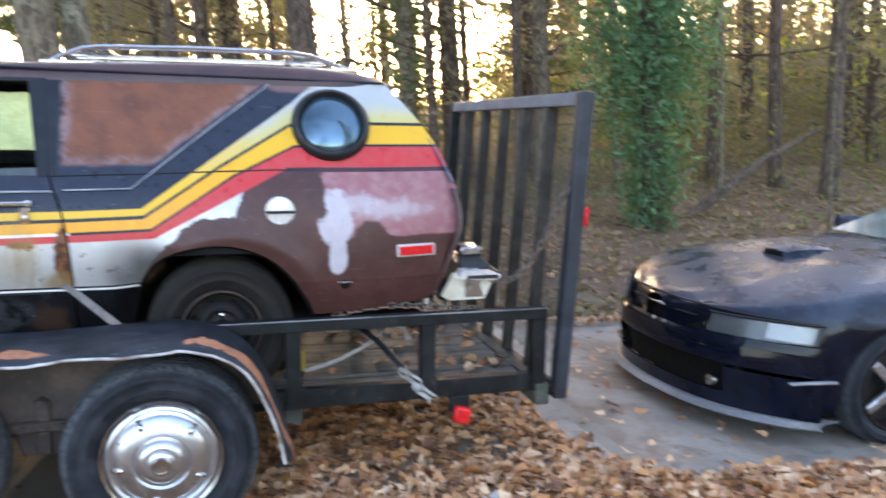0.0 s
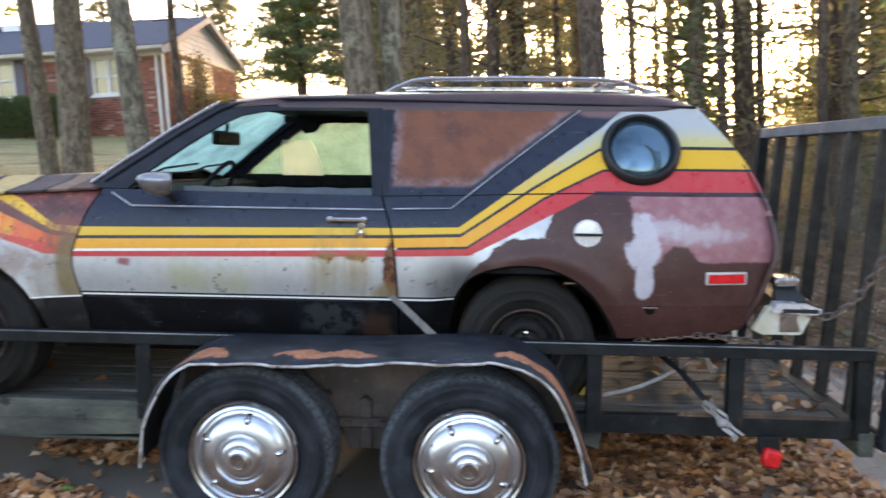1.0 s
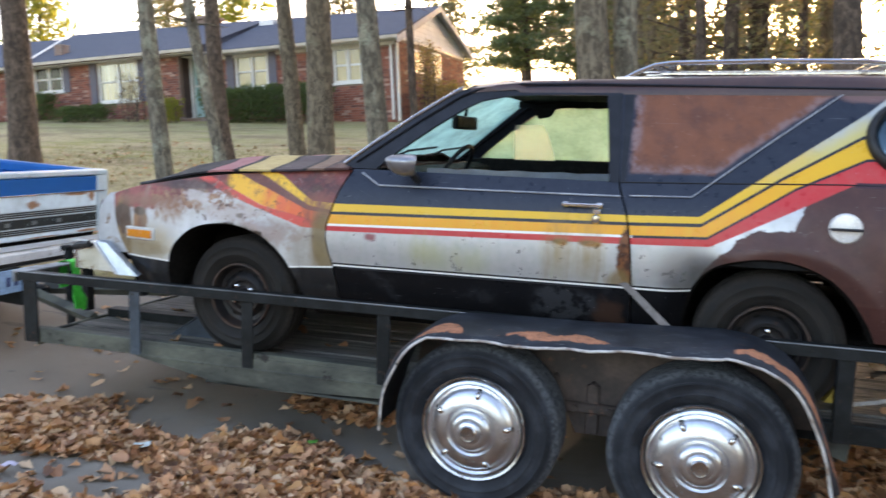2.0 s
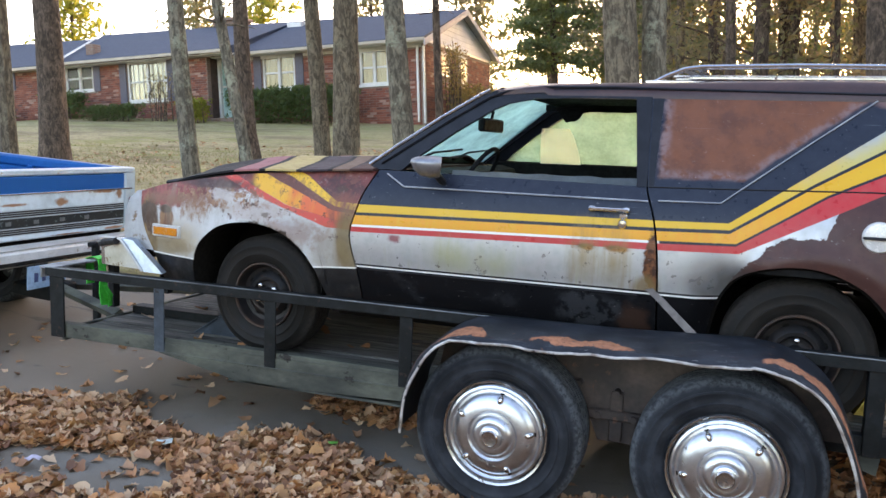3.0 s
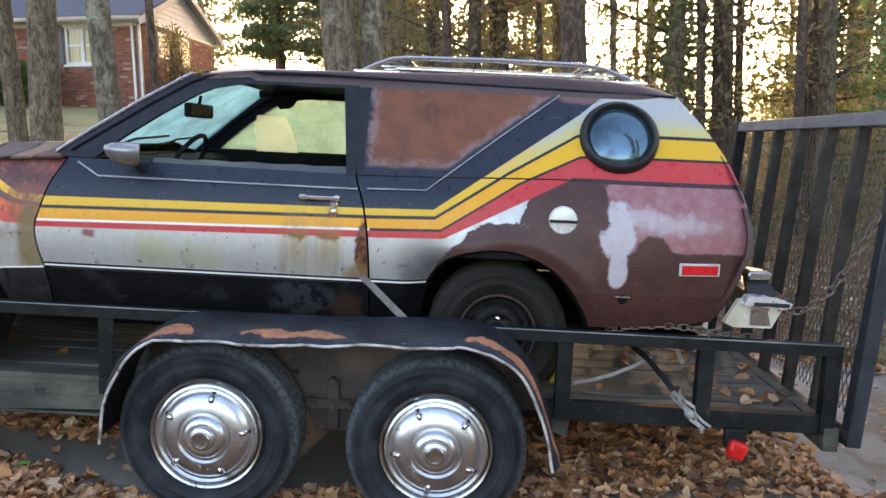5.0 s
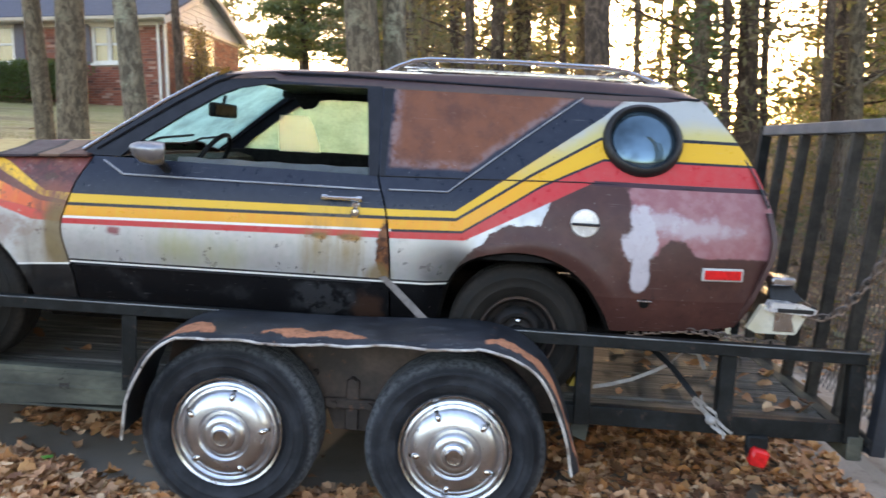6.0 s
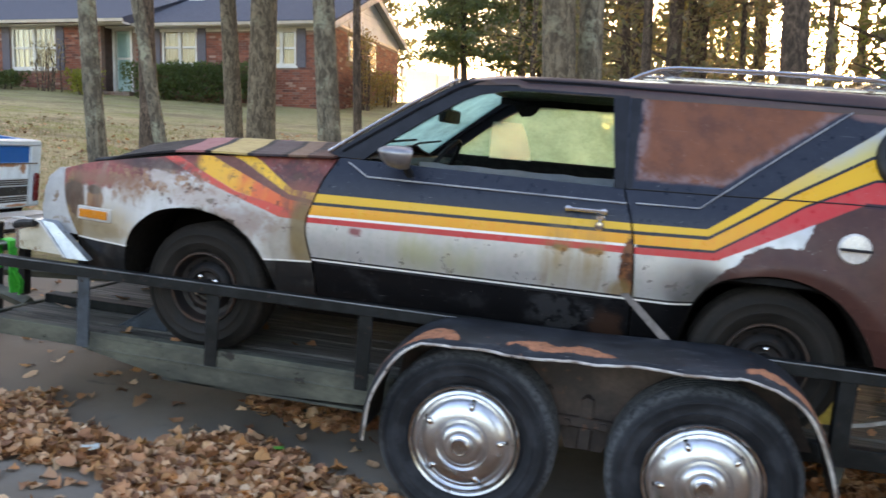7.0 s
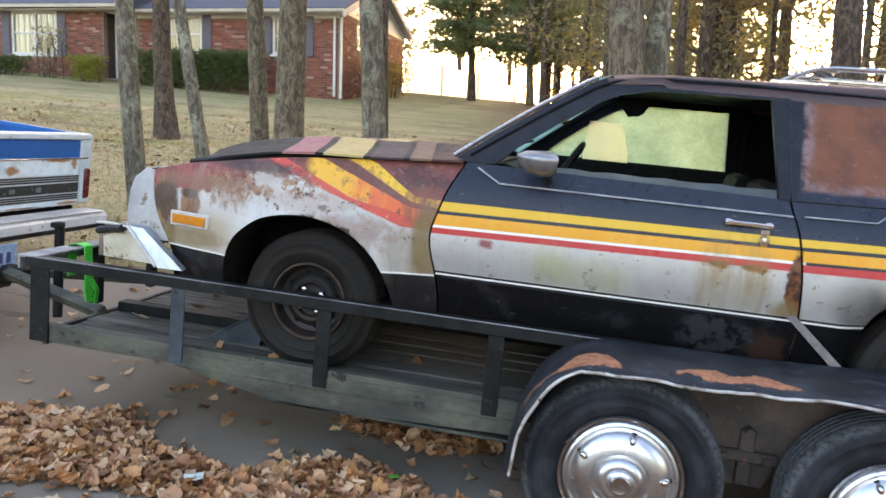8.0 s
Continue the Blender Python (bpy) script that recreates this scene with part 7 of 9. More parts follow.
def car_wheel(x):
    w = new("wheel")
    w.parent, w.matrix_basis = wagon, pose(x, 0.025, 0.686, 0, 15 * x, 0)
    w["label"] = "dusty tyre on a rusty black steel rim"
    part("tyre", tyre_geo(0.286, 0.185, 0.152, -0.005), CAR_TYRE, w)
    rim = [(0.174, 0.016), (0.180, 0.002), (0.176, -0.004), (0.168, 0.000), (0.160, 0.020), (0.150, 0.040), (0.128, 0.046), (0.116, 0.034), (0.098, 0.022), (0.082, 0.024), (0.072, 0.040), (0.055, 0.044), (0.040, 0.040), (0.038, 0.012), (0.030, 0.004), (0.001, 0.002)]
    rim = [(0.88 * q, h) for q, h in rim]
    part("rim", Geo().lathe(rim, (0, 0, 0), "y", 48), STEEL_WHEEL, w)
    part("rim_edge", Geo().lathe([(0.147, 0.002), (0.152, -0.008), (0.158, -0.008), (0.160, 0.004)], (0, 0, 0), "y", 48), worn("rusty_rim_edge", (0.075, 0.040, 0.026), (0.028, 0.022, 0.020), 16, 0.7), w, "rusty rim edge")
    for k in range(4):
        a = math.radians(90 * k + 35)
        part("wheel_nut", Geo().lathe([(0.012, 0.03), (0.012, 0.008), (0.008, 0.004), (0.001, 0.003)], (0.054 * math.cos(a), 0.008, 0.054 * math.sin(a)), "y", 6), CHROME, w)
    for k in range(8):
        a = math.radians(45 * k + 12)
        part("rim_slot", Geo().lathe([(0.013, 0.0), (0.001, -0.001)], (0.112 * math.cos(a), 0.044, 0.112 * math.sin(a)), "y", 10), CAVE, w)
    return w


for x in (0.012, 2.366):
    w = car_wheel(x)
    c = copy_thing(w, pose(x, 2 * MID - 0.025, 0.686, 0, 0, 180))
    c.parent = wagon
# strap from the sill to the deck
tie = thing("tie_down_strap", "pale webbing strap from the car's sill to the trailer deck", "strap", SLOPE, "tie-down straps")
part("webbing", Geo().slab([[(1.800, -0.078, 0.905), (1.830, -0.078, 0.912)], [(1.845, -0.072, 0.865), (1.875, -0.072, 0.873)], [(1.985, -0.085, 0.735), (2.02, -0.085, 0.742)], [(2.10, -0.10, 0.62), (2.13, -0.10, 0.63)]], (0, 0.004, 0)), plain("pale_webbing", (0.21, 0.185, 0.175), 0.9), tie)

# ---- the black sports coupe behind the trailer ----
CY, CX = 0.0, 0.0
COUPE_AT = SLOPE @ APRON_AT @ pose(0.68, 0.86, -0.004) @ Matrix.Scale(0.98, 4)
coupe = thing("sports_coupe", "glossy black two-door sports coupe with hood scoop on the drive", "car", COUPE_AT)
mm = Mat("glossy_black_car_paint")
# Blotchy dust film whose blue-grey also puts the sky's sheen into the colour.
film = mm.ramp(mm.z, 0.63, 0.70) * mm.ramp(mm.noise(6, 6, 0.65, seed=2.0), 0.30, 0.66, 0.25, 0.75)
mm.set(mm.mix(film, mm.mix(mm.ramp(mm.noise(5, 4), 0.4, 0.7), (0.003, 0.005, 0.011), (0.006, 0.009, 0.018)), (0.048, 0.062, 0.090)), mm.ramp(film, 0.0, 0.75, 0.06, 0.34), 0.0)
mm.bsdf.inputs["Specular IOR Level"].default_value = 0.26
COUPE_M = mm.mat
W_AT = [(0.0, 0.10), (0.05, 0.28), (0.11, 0.47), (0.20, 0.64), (0.28, 0.735), (0.37, 0.82), (0.49, 0.905), (0.9, 0.93), (2.6, 0.92), (3.8, 0.93), (4.3, 0.86), (4.6, 0.66)]
TOP_AT = [(0.0, 0.645), (0.04, 0.672), (0.12, 0.700), (0.3, 0.762), (0.7, 0.865), (1.1, 0.925), (1.5, 0.955), (1.8, 0.96), (3.6, 0.98), (4.2, 0.99), (4.5, 0.93), (4.62, 0.75)]
SHO_AT = [(0.0, 0.630), (0.10, 0.655), (0.30, 0.69), (0.7, 0.775), (1.1, 0.83), (1.6, 0.86), (3.5, 0.90), (4.3, 0.88), (4.62, 0.70)]
AXLES = (0.93, 3.50)


def coupe_low(x):
    z = 0.20 if x > 0.40 else 0.56
    for a in AXLES:
        d = abs(x - a)
        if d < 0.355:
            z = max(z, 0.29 + math.sqrt(0.355**2 - d * d))
    return z


rows = []
xs = sorted({round(v, 4) for v in [0.0, 0.02, 0.05, 0.1, 0.16, 0.24] + [0.3 + 0.05 * k for k in range(87)] + [a + s * 0.354 for a in AXLES for s in (-1, 1)]})
for x in xs:
    w, t, s = soft(W_AT, x), soft(TOP_AT, x), soft(SHO_AT, x)
    lo = coupe_low(x)
    ridge = 0.012 * math.exp(-((x - 0.9) / 0.7) ** 2)
    half = [(0, t), (0.25 * w, t - 0.002), (0.45 * w, t - 0.008 + ridge), (0.55 * w, t - 0.014 + ridge), (0.75 * w, t - 0.036), (0.88 * w, (t + s) / 2 - 0.012), (0.955 * w, s), (0.985 * w, s - 0.05), (w, s - 0.12)]
    zb = s - 0.12
    half += [(w * (1.0 + 0.012 * math.sin(math.pi * k / 5)) - 0.02 * (k / 5) ** 2, zb + (min(lo, zb - 0.01) - zb) * k / 5) for k in range(1, 6)]
    rows.append([Vector((CX + x, CY - a, b)) for a, b in half[::-1]] + [Vector((CX + x, CY + a, b)) for a, b in half[1:]])
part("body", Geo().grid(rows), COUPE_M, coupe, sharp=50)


def nose_x(u, z):
    """How far the front stands behind the very nose, at u across (-1..1)."""
    return 0.02 + 0.40 * abs(u) ** 3.2 + 0.05 * abs(u) + 0.22 * max(0.0, z - 0.50) - 0.02 * math.exp(-((z - 0.40) / 0.1) ** 2)


def nose_patch(u0, u1, z0, z1, out=0.0, nu=16, nv=8, fz0=None, fz1=None, depth=0.02):
    rows = []
    for j in range(nv + 1):
        row = []
        for k in range(nu + 1):
            u = u0 + (u1 - u0) * k / nu
            a, b = (fz0(u) if fz0 else z0), (fz1(u) if fz1 else z1)
            z = a + (b - a) * j / nv
            row.append(Vector((CX - 0.03 + nose_x(u, z) - out, CY + u * 0.905, z)))
        rows.append(row)
    return Geo().slab(rows, (depth, 0, 0))


part("bumper_cover", nose_patch(-1, 1, 0.38, 0.0, 0.0, 40, 8, None, lambda u: 0.510 if abs(u) < 0.43 else 0.535), COUPE_M, coupe)
part("bumper_lower", nose_patch(-1, 1, 0.15, 0.22, 0.0, 32, 3), COUPE_M, coupe)
for s in (-1, 1):
    part("bumper_corner", nose_patch(s * 0.62, s * 1.0, 0.22, 0.36, 0.0, 10, 4), COUPE_M, coupe)
part("lower_intake", nose_patch(-0.62, 0.62, 0.20, 0.39, -0.06, 16, 3), CAVE, coupe)
part("grille", nose_patch(-0.41, 0.41, 0.515, 0.645, -0.035, 14, 3), CAVE, coupe, "dark recessed grille")
part("grille_rim", nose_patch(-0.43, 0.43, 0.500, 0.518, 0.010, 14, 1), COUPE_M, coupe)
part("grille_badge", Geo().box(CX + 0.0, CX + 0.02, CY - 0.075, CY + 0.075, 0.588, 0.606, 0.006), CHROME, coupe, "small bright badge")
LAMP_M = glass("lamp_cover", (0.86, 0.88, 0.89), 0.04, 0.16, (0.55, 0.58, 0.6))
BOWL = plain("lamp_bowl", (0.07, 0.075, 0.08), 0.35, 0.5, 20, 0.5)
LAMP_REFLECTOR = plain("lamp_reflector", (0.85, 0.85, 0.84), 0.14, 1.0, 20, 0.2)
for s in (-1, 1):
    bowl = part("headlamp", nose_patch(s * 0.50, s * 0.965, 0, 0, 0.004, 14, 5, lambda u: 0.535 + 0.02 * (abs(u) - 0.5), lambda u: 0.625 + 0.03 * (abs(u) - 0.5)), BOWL, coupe, "hazy wraparound headlamp")
    part("lens", nose_patch(s * 0.50, s * 0.965, 0, 0, 0.016, 14, 5, lambda u: 0.535 + 0.02 * (abs(u) - 0.5), lambda u: 0.625 + 0.03 * (abs(u) - 0.5), 0.004), LAMP_M, bowl)
    part("turn_lamp", nose_patch(s * 0.79, s * 0.955, 0.552, 0.632, 0.010, 6, 4), plain("white_turn_lamp", (0.88, 0.89, 0.90), 0.3), bowl, "pale turn lamp")
    for u in (0.58, 0.70):
        part("reflector", Geo().lathe([(0.036, -0.006), (0.030, 0.0), (0.016, 0.010), (0.0005, 0.013)], (CX - 0.03 + nose_x(u, 0.59) - 0.004, CY + s * u * 0.905, 0.588), "x", 20), LAMP_REFLECTOR, bowl)
    part("lamp_trim", Geo().tube([(CX - 0.03 + nose_x(u, 0.655) - 0.012, CY + s * u * 0.905, 0.634 + 0.03 * (u - 0.5)) for u in [0.48 + 0.05 * k for k in range(11)]], 0.007, 6), BLACK_TRIM, bowl)
    part("fog_lamp", Geo().lathe([(0.032, 0.03), (0.030, 0.0), (0.001, -0.006)], (CX + 0.06, CY + s * 0.50, 0.27), "x", 18), DULL_CHROME, coupe)
part("hood_seam", Geo().tube([(CX - 0.03 + nose_x(u, 0.655) - 0.006, CY + u * 0.905, 0.652 + 0.010 * (1 - u * u)) for u in [-0.95 + 0.05 * k for k in range(39)]], 0.006, 6), BLACK_TRIM, coupe, "dark hood seam")
part("bumper_crease", nose_patch(-1, 1, 0.470, 0.490, 0.012, 40, 2), COUPE_M, coupe)
part("grille_bar", nose_patch(-0.38, 0.38, 0.588, 0.594, 0.0, 14, 1), BLACK_TRIM, coupe)
lip = []
for k in range(33):
    u = -1 + k / 16
    lip.append(Vector((CX - 0.055 + nose_x(u, 0.15) + max(0.0, abs(u) - 0.94) * 0.8, CY + u * 0.915, 0.104)))
rows = [[p + Vector((0.0, 0, 0.0)) for p in lip], [p + Vector((-0.02, 0, 0.012)) for p in lip], [p + Vector((0.0, 0, 0.040)) for p in lip], [p + Vector((0.10, 0, 0.05)) for p in lip]]
part("chin_spoiler", Geo().slab(rows, (0.01, 0, 0.004)), plain("scuffed_grey_plastic", (0.15, 0.15, 0.155), 0.4), coupe, "scuffed grey chin spoiler")
part("side_slit", Geo().box(CX + 0.24, CX + 0.52, CY - 0.925, CY - 0.90, 0.36, 0.372, 0.003), GREY_TRIM, coupe)
sc = Geo().slab([[Vector((CX + x, CY + u * hw, z + 0.02 * (1 - u * u))) for u in (-1, -0.9, -0.5, 0, 0.5, 0.9, 1)] for x, hw, z in ((0.78, 0.095, 0.905), (0.83, 0.105, 0.925), (0.98, 0.10, 0.938), (1.15, 0.08, 0.930))], (0, 0, -0.05))
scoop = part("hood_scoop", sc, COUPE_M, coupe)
part("scoop_mouth", Geo().box(CX + 0.775, CX + 0.80, CY - 0.09, CY + 0.09, 0.885, 0.918, 0.008), CAVE, scoop, "dark scoop opening")
# cabin
CAB = [(1.86, 0.955, 0.70), (2.26, 1.14, 0.62), (2.50, 1.29, 0.57), (2.8, 1.335, 0.55), (3.3, 1.30, 0.54), (3.7, 1.18, 0.58), (4.15, 0.99, 0.66)]
rows = []
for x, z, w in CAB:
    rows.append([Vector((CX + x, CY + s * a, b)) for s, a, b in ((-1, w + 0.12, 0.94), (-1, w, z - 0.07), (-1, w * 0.8, z - 0.015), (-1, 0.0, z), (1, w * 0.8, z - 0.015), (1, w, z - 0.07), (1, w + 0.12, 0.94))])
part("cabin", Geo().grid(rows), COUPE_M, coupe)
COUPE_G = plain("tinted_car_glass", (0.02, 0.025, 0.028), 0.04)
part("windscreen", Geo().slab([[Vector((CX + x - 0.02, CY + u * w, z + 0.015)) for u in (-1, -0.5, 0, 0.5, 1)] for x, z, w in ((1.88, 0.965, 0.74), (2.26, 1.14, 0.64), (2.47, 1.265, 0.56))], (0, 0, -0.006)), glass("coupe_windscreen", (0.5, 0.6, 0.58), 0.03, 0.45, (0.5, 0.58, 0.55)), coupe)
for s in (-1, 1):
    part("side_glass", Geo().slab([[Vector((CX + x, CY + s * a, z)) for x, a, z in ((2.1, 0.735, 0.96), (3.5, 0.685, 0.96))], [Vector((CX + x, CY + s * a, z)) for x, a, z in ((2.4, 0.600, 1.20), (3.3, 0.575, 1.20))]], (0, s * 0.006, 0)), COUPE_G, coupe)
    part("wing_mirror", Geo().box(CX + 2.08, CX + 2.25, CY + s * 0.90 - 0.10, CY + s * 0.90 + 0.10, 0.96, 1.07, 0.04), COUPE_M, coupe)
    part("tail_lamp", Geo().box(CX + 4.55, CX + 4.60, CY + s * 0.55 - 0.18, CY + s * 0.55 + 0.18, 0.72, 0.86, 0.01), RED_LENS, coupe)
part("underbody", Geo().box(CX + 0.44, CX + 4.4, CY - 0.78, CY + 0.78, 0.12, 0.26, 0.02).box(CX + 0.20, CX + 0.44, CY - 0.52, CY + 0.52, 0.12, 0.24, 0.02), CAVE, coupe)
part("front_inner", Geo().box(CX + 0.14, CX + 0.2, CY - 0.62, CY + 0.62, 0.2, 0.6, 0.02), CAVE, coupe)
ALLOY = plain("silver_alloy", (0.55, 0.55, 0.56), 0.3, 0.9)


def coupe_wheel(x):
    w = new("wheel")
    w.parent, w.matrix_basis = coupe, pose(CX + x, CY - 0.905, 0.318, 0, 20, 0)
    part("tyre", tyre_geo(0.318, 0.225, 0.222, 0.0), TYRE, w)
    part("rim", Geo().lathe([(0.225, 0.02), (0.228, 0.0), (0.218, -0.002), (0.212, 0.03), (0.20, 0.09), (0.05, 0.09), (0.001, 0.09)], (0, 0, 0), "y", 40), STEEL_WHEEL, w)
    for k in range(5):
        part("spoke", Geo().box(-0.024, 0.024, 0.0, 0.03, 0.04, 0.216, 0.006).moved(pose(0, 0, 0, 0, 72 * k, 0)), ALLOY, w)
    part("hub", Geo().lathe([(0.055, 0.03), (0.05, -0.004), (0.001, -0.008)], (0, 0, 0), "y", 20), ALLOY, w)
    return w


for x in AXLES:
    w = coupe_wheel(x)
    c = copy_thing(w, pose(CX + x, CY + 0.905, 0.318, 0, 0, 180))
    c.parent = coupe
    for s in (-1, 1):
        well = Geo().lathe([(0.37, 0.0), (0.37, 0.26)], (0, 0, 0), "y", 24, 0.0, math.pi).moved(pose(CX + x, CY + s * 0.90 - (0.26 if s > 0 else 0), 0.29))
        part("wheel_well", well, CAVE, coupe)
        part("well_wall", Geo().box(CX + x - 0.36, CX + x + 0.36, CY + s * 0.64 - 0.01, CY + s * 0.64 + 0.01, 0.2, 0.65, 0.002), CAVE, coupe)

# ---- the old pickup that draws the trailer ----
pickup = thing("pickup_truck", "old blue and white pickup truck with a rusty tailgate", "truck", SLOPE @ pose(-2.6, 0, 0, 0, 2.9, 0) @ pose(2.6, 0, 0))
BLUE_P = worn("faded_blue_paint", (0.002, 0.093, 0.31), (0.004, 0.118, 0.38), 4, 0.4, **{"Specular IOR Level": 0.25})
TRUCK_W = worn("chalky_white_truck_paint", (0.62, 0.72, 0.76), (0.50, 0.58, 0.61), 5, 0.4, 0.0, (0.40, 0.30, 0.20))
TX, TY0, TY1 = -2.33, -0.22, 1.74
BUMPER_W = worn("chalked_chrome", (0.76, 0.78, 0.78), (0.60, 0.62, 0.61), 7, 0.35, 0.0, (0.22, 0.14, 0.09))


def tail_paint():
    m = Mat("tailgate_paint")
    n, mid = m.noise(9, 6, 0.65), m.noise(26, 5, 0.65)
    c = m.mix(m.ramp(n, 0.4, 0.7), (0.72, 0.83, 0.88), (0.56, 0.64, 0.67))
    c = m.mix(m.ramp(m.z, 1.036, 1.040), c, m.mix(n, (0.002, 0.095, 0.32), (0.004, 0.12, 0.39)))
    rust = m.mix(mid, (0.46, 0.19, 0.04), (0.22, 0.08, 0.03))
    for cy, cz, ry, rz in ((1.02, 0.965, 0.055, 0.030), (1.56, 1.000, 0.035, 0.035), (1.43, 1.022, 0.13, 0.012), (0.62, 0.965, 0.10, 0.010), (1.50, 0.748, 0.10, 0.010), (1.10, 0.738, 0.16, 0.006)):
        u, w = (m.y - cy) / ry, (m.z - cz) / rz
        d = m.math("SQRT", u * u + w * w) + (mid - 0.5) * 1.8
        c = m.mix(m.ramp(d, 1.3, 0.5) * 0.9, c, rust)
    c = m.mix(m.ramp(m.z, 0.936, 0.925) * m.ramp(m.z, 0.76, 0.765) * 0.6, c, (0.36, 0.42, 0.44))
    return m.set(c, 0.45, 0.0, n, 0.12, 0.006, **{"Specular IOR Level": 0.25})


gate_t = part("tailgate", Geo().box(TX, TX + 0.05, TY0 + 0.12, TY1 - 0.12, 0.728, 1.150, 0.012), tail_paint(), pickup, "white and blue tailgate with rust spots")
part("top_cap", Geo().box(TX - 0.02, TX + 0.058, TY0 + 0.02, TY1 - 0.02, 1.150, 1.190, 0.012), TRUCK_W, gate_t)
part("moulding", Geo().box(TX + 0.046, TX + 0.058, TY0 + 0.10, TY1 - 0.05, 1.028, 1.038, 0.002), CHROME, gate_t)


def flaking():
    m = Mat("flaking_black_band")
    n = m.noise(34, 7, 0.75, (1, 0.6, 1))
    c = m.mix(m.ramp(n, 0.56, 0.62), (0.014, 0.020, 0.022), (0.14, 0.19, 0.19))
    return m.set(c, 0.5, 0.0, n, 0.1, 0.003)


band_t = part("dark_band", Geo().box(TX + 0.044, TX + 0.054, TY0 + 0.13, TY1 - 0.13, 0.815, 0.876, 0.002), flaking(), gate_t, "flaking black band with worn letters")
for z in (0.770, 0.784, 0.797, 0.886, 0.900, 0.914):
    part("pinstripe", Geo().box(TX + 0.046, TX + 0.053, TY0 + 0.13, TY1 - 0.13, z, z + 0.009, 0.001), BLACK_TRIM, gate_t)
for k in range(4):
    y = 0.58 + 0.22 * k
    part("worn_letter", Geo().box(TX + 0.052, TX + 0.0565, y - 0.022, y + 0.022, 0.832, 0.858, 0.002), plain("worn_grey_letter", (0.17, 0.19, 0.19), 0.5), band_t)
# Near-black plate put in for the dark void below the tailgate.
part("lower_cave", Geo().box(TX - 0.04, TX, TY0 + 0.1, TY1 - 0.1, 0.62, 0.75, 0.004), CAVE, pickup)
for s, y in ((-1, TY0 + 0.06), (1, TY1 - 0.06)):
    post = part("bed_corner", Geo().box(TX - 0.10, TX + 0.05, y - 0.06, y + 0.06, 0.73, 1.185, 0.015), TRUCK_W, pickup)
    part("tail_lamp", Geo().box(TX - 0.03, TX + 0.062, y + s * 0.012 - 0.030, y + s * 0.012 + 0.030, 0.765, 0.965, 0.012), plain("dark_red_lens", (0.13, 0.012, 0.014), 0.25), post, "dark red tail lamp")
    part("bed_side", Geo().box(TX - 2.1, TX - 0.10, y - 0.05, y + 0.05, 0.55, 1.10, 0.015), BLUE_P, pickup)
    part("bed_rail", Geo().box(TX - 2.1, TX + 0.0, y - 0.055, y + 0.055, 1.10, 1.185, 0.02), BLUE_P, pickup)
    part("side_moulding", Geo().box(TX - 2.1, TX - 0.1, y + s * 0.052 - 0.004, y + s * 0.052 + 0.004, 1.03, 1.04, 0.001), CHROME, pickup)
for k in range(4):
    part("stake", Geo().box(TX - 0.35 - 0.55 * k, TX - 0.30 - 0.55 * k, TY1 - 0.14, TY1 - 0.115, 0.72, 1.12, 0.004), BLUE_P, pickup)
part("bed_floor", Geo().box(TX - 2.1, TX, TY0 + 0.1, TY1 - 0.1, 0.62, 0.66, 0.004), BLUE_P, pickup)
part("bed_front", Geo().box(TX - 2.15, TX - 2.1, TY0, TY1, 0.6, 1.18, 0.01), BLUE_P, pickup)
part("bumper", Geo().box(TX + 0.03, TX + 0.20, TY0 - 0.01, TY1 + 0.01, 0.590, 0.700, 0.025), BUMPER_W, pickup, "dulled chrome step bumper")
part("bumper_face", Geo().box(TX + 0.19, TX + 0.207, TY0 + 0.03, TY1 - 0.03, 0.602, 0.628, 0.006), RAIL_M, pickup)
part("step_plate", Geo().box(TX + 0.05, TX + 0.19, TY0 + 0.05, TY1 - 0.05, 0.698, 0.705, 0.002), WHITE_P, pickup)
plate = part("licence_plate", Geo().box(TX + 0.21, TX + 0.222, 0.58, 0.89, 0.44, 0.59, 0.004), plain("pale_blue_plate", (0.34, 0.52, 0.72), 0.4), pickup, "pale blue and white plate")
for k in range(4):
    part("plate_bar", Geo().box(TX + 0.221, TX + 0.225, 0.63 + 0.06 * k, 0.66 + 0.06 * k, 0.485, 0.545, 0.001), plain("plate_bar_blue", (0.05, 0.08, 0.2), 0.5), plate)
part("hitch", Geo().box(TX - 0.1, TX + 0.22, MID - 0.06, MID + 0.06, 0.34, 0.43, 0.01), RAIL_M, pickup)
part("rear_axle", Geo().tube([(TX - 1.1, TY0 + 0.15, 0.36), (TX - 1.1, TY1 - 0.15, 0.36)], 0.06, 10), CAVE, pickup)
cabg = Geo().slab([[Vector((TX - 2.2 - 1.4 * k / 8, MID + u * (0.98 if z < 1.2 else 0.80), z)) for u, z in ((-1, 0.5), (-1, 1.15), (-1, 1.7), (-0.85, 1.76), (0, 1.79), (0.85, 1.76), (1, 1.7), (1, 1.15), (1, 0.5))] for k in range(9)], (0, 0, -0.02))
part("cab", cabg, BLUE_P, pickup)
part("rear_window", Geo().box(TX - 2.21, TX - 2.19, MID - 0.65, MID + 0.65, 1.25, 1.62, 0.01), COUPE_G, pickup)
part("cab_back", Geo().box(TX - 2.24, TX - 2.20, TY0, TY1, 0.5, 1.20, 0.01).box(TX - 2.24, TX - 2.20, MID - 0.8, MID + 0.8, 1.20, 1.74, 0.01), BLUE_P, pickup)
part("front_end", Geo().box(TX - 5.0, TX - 3.6, TY0 + 0.02, TY1 - 0.02, 0.5, 1.12, 0.08), BLUE_P, pickup)
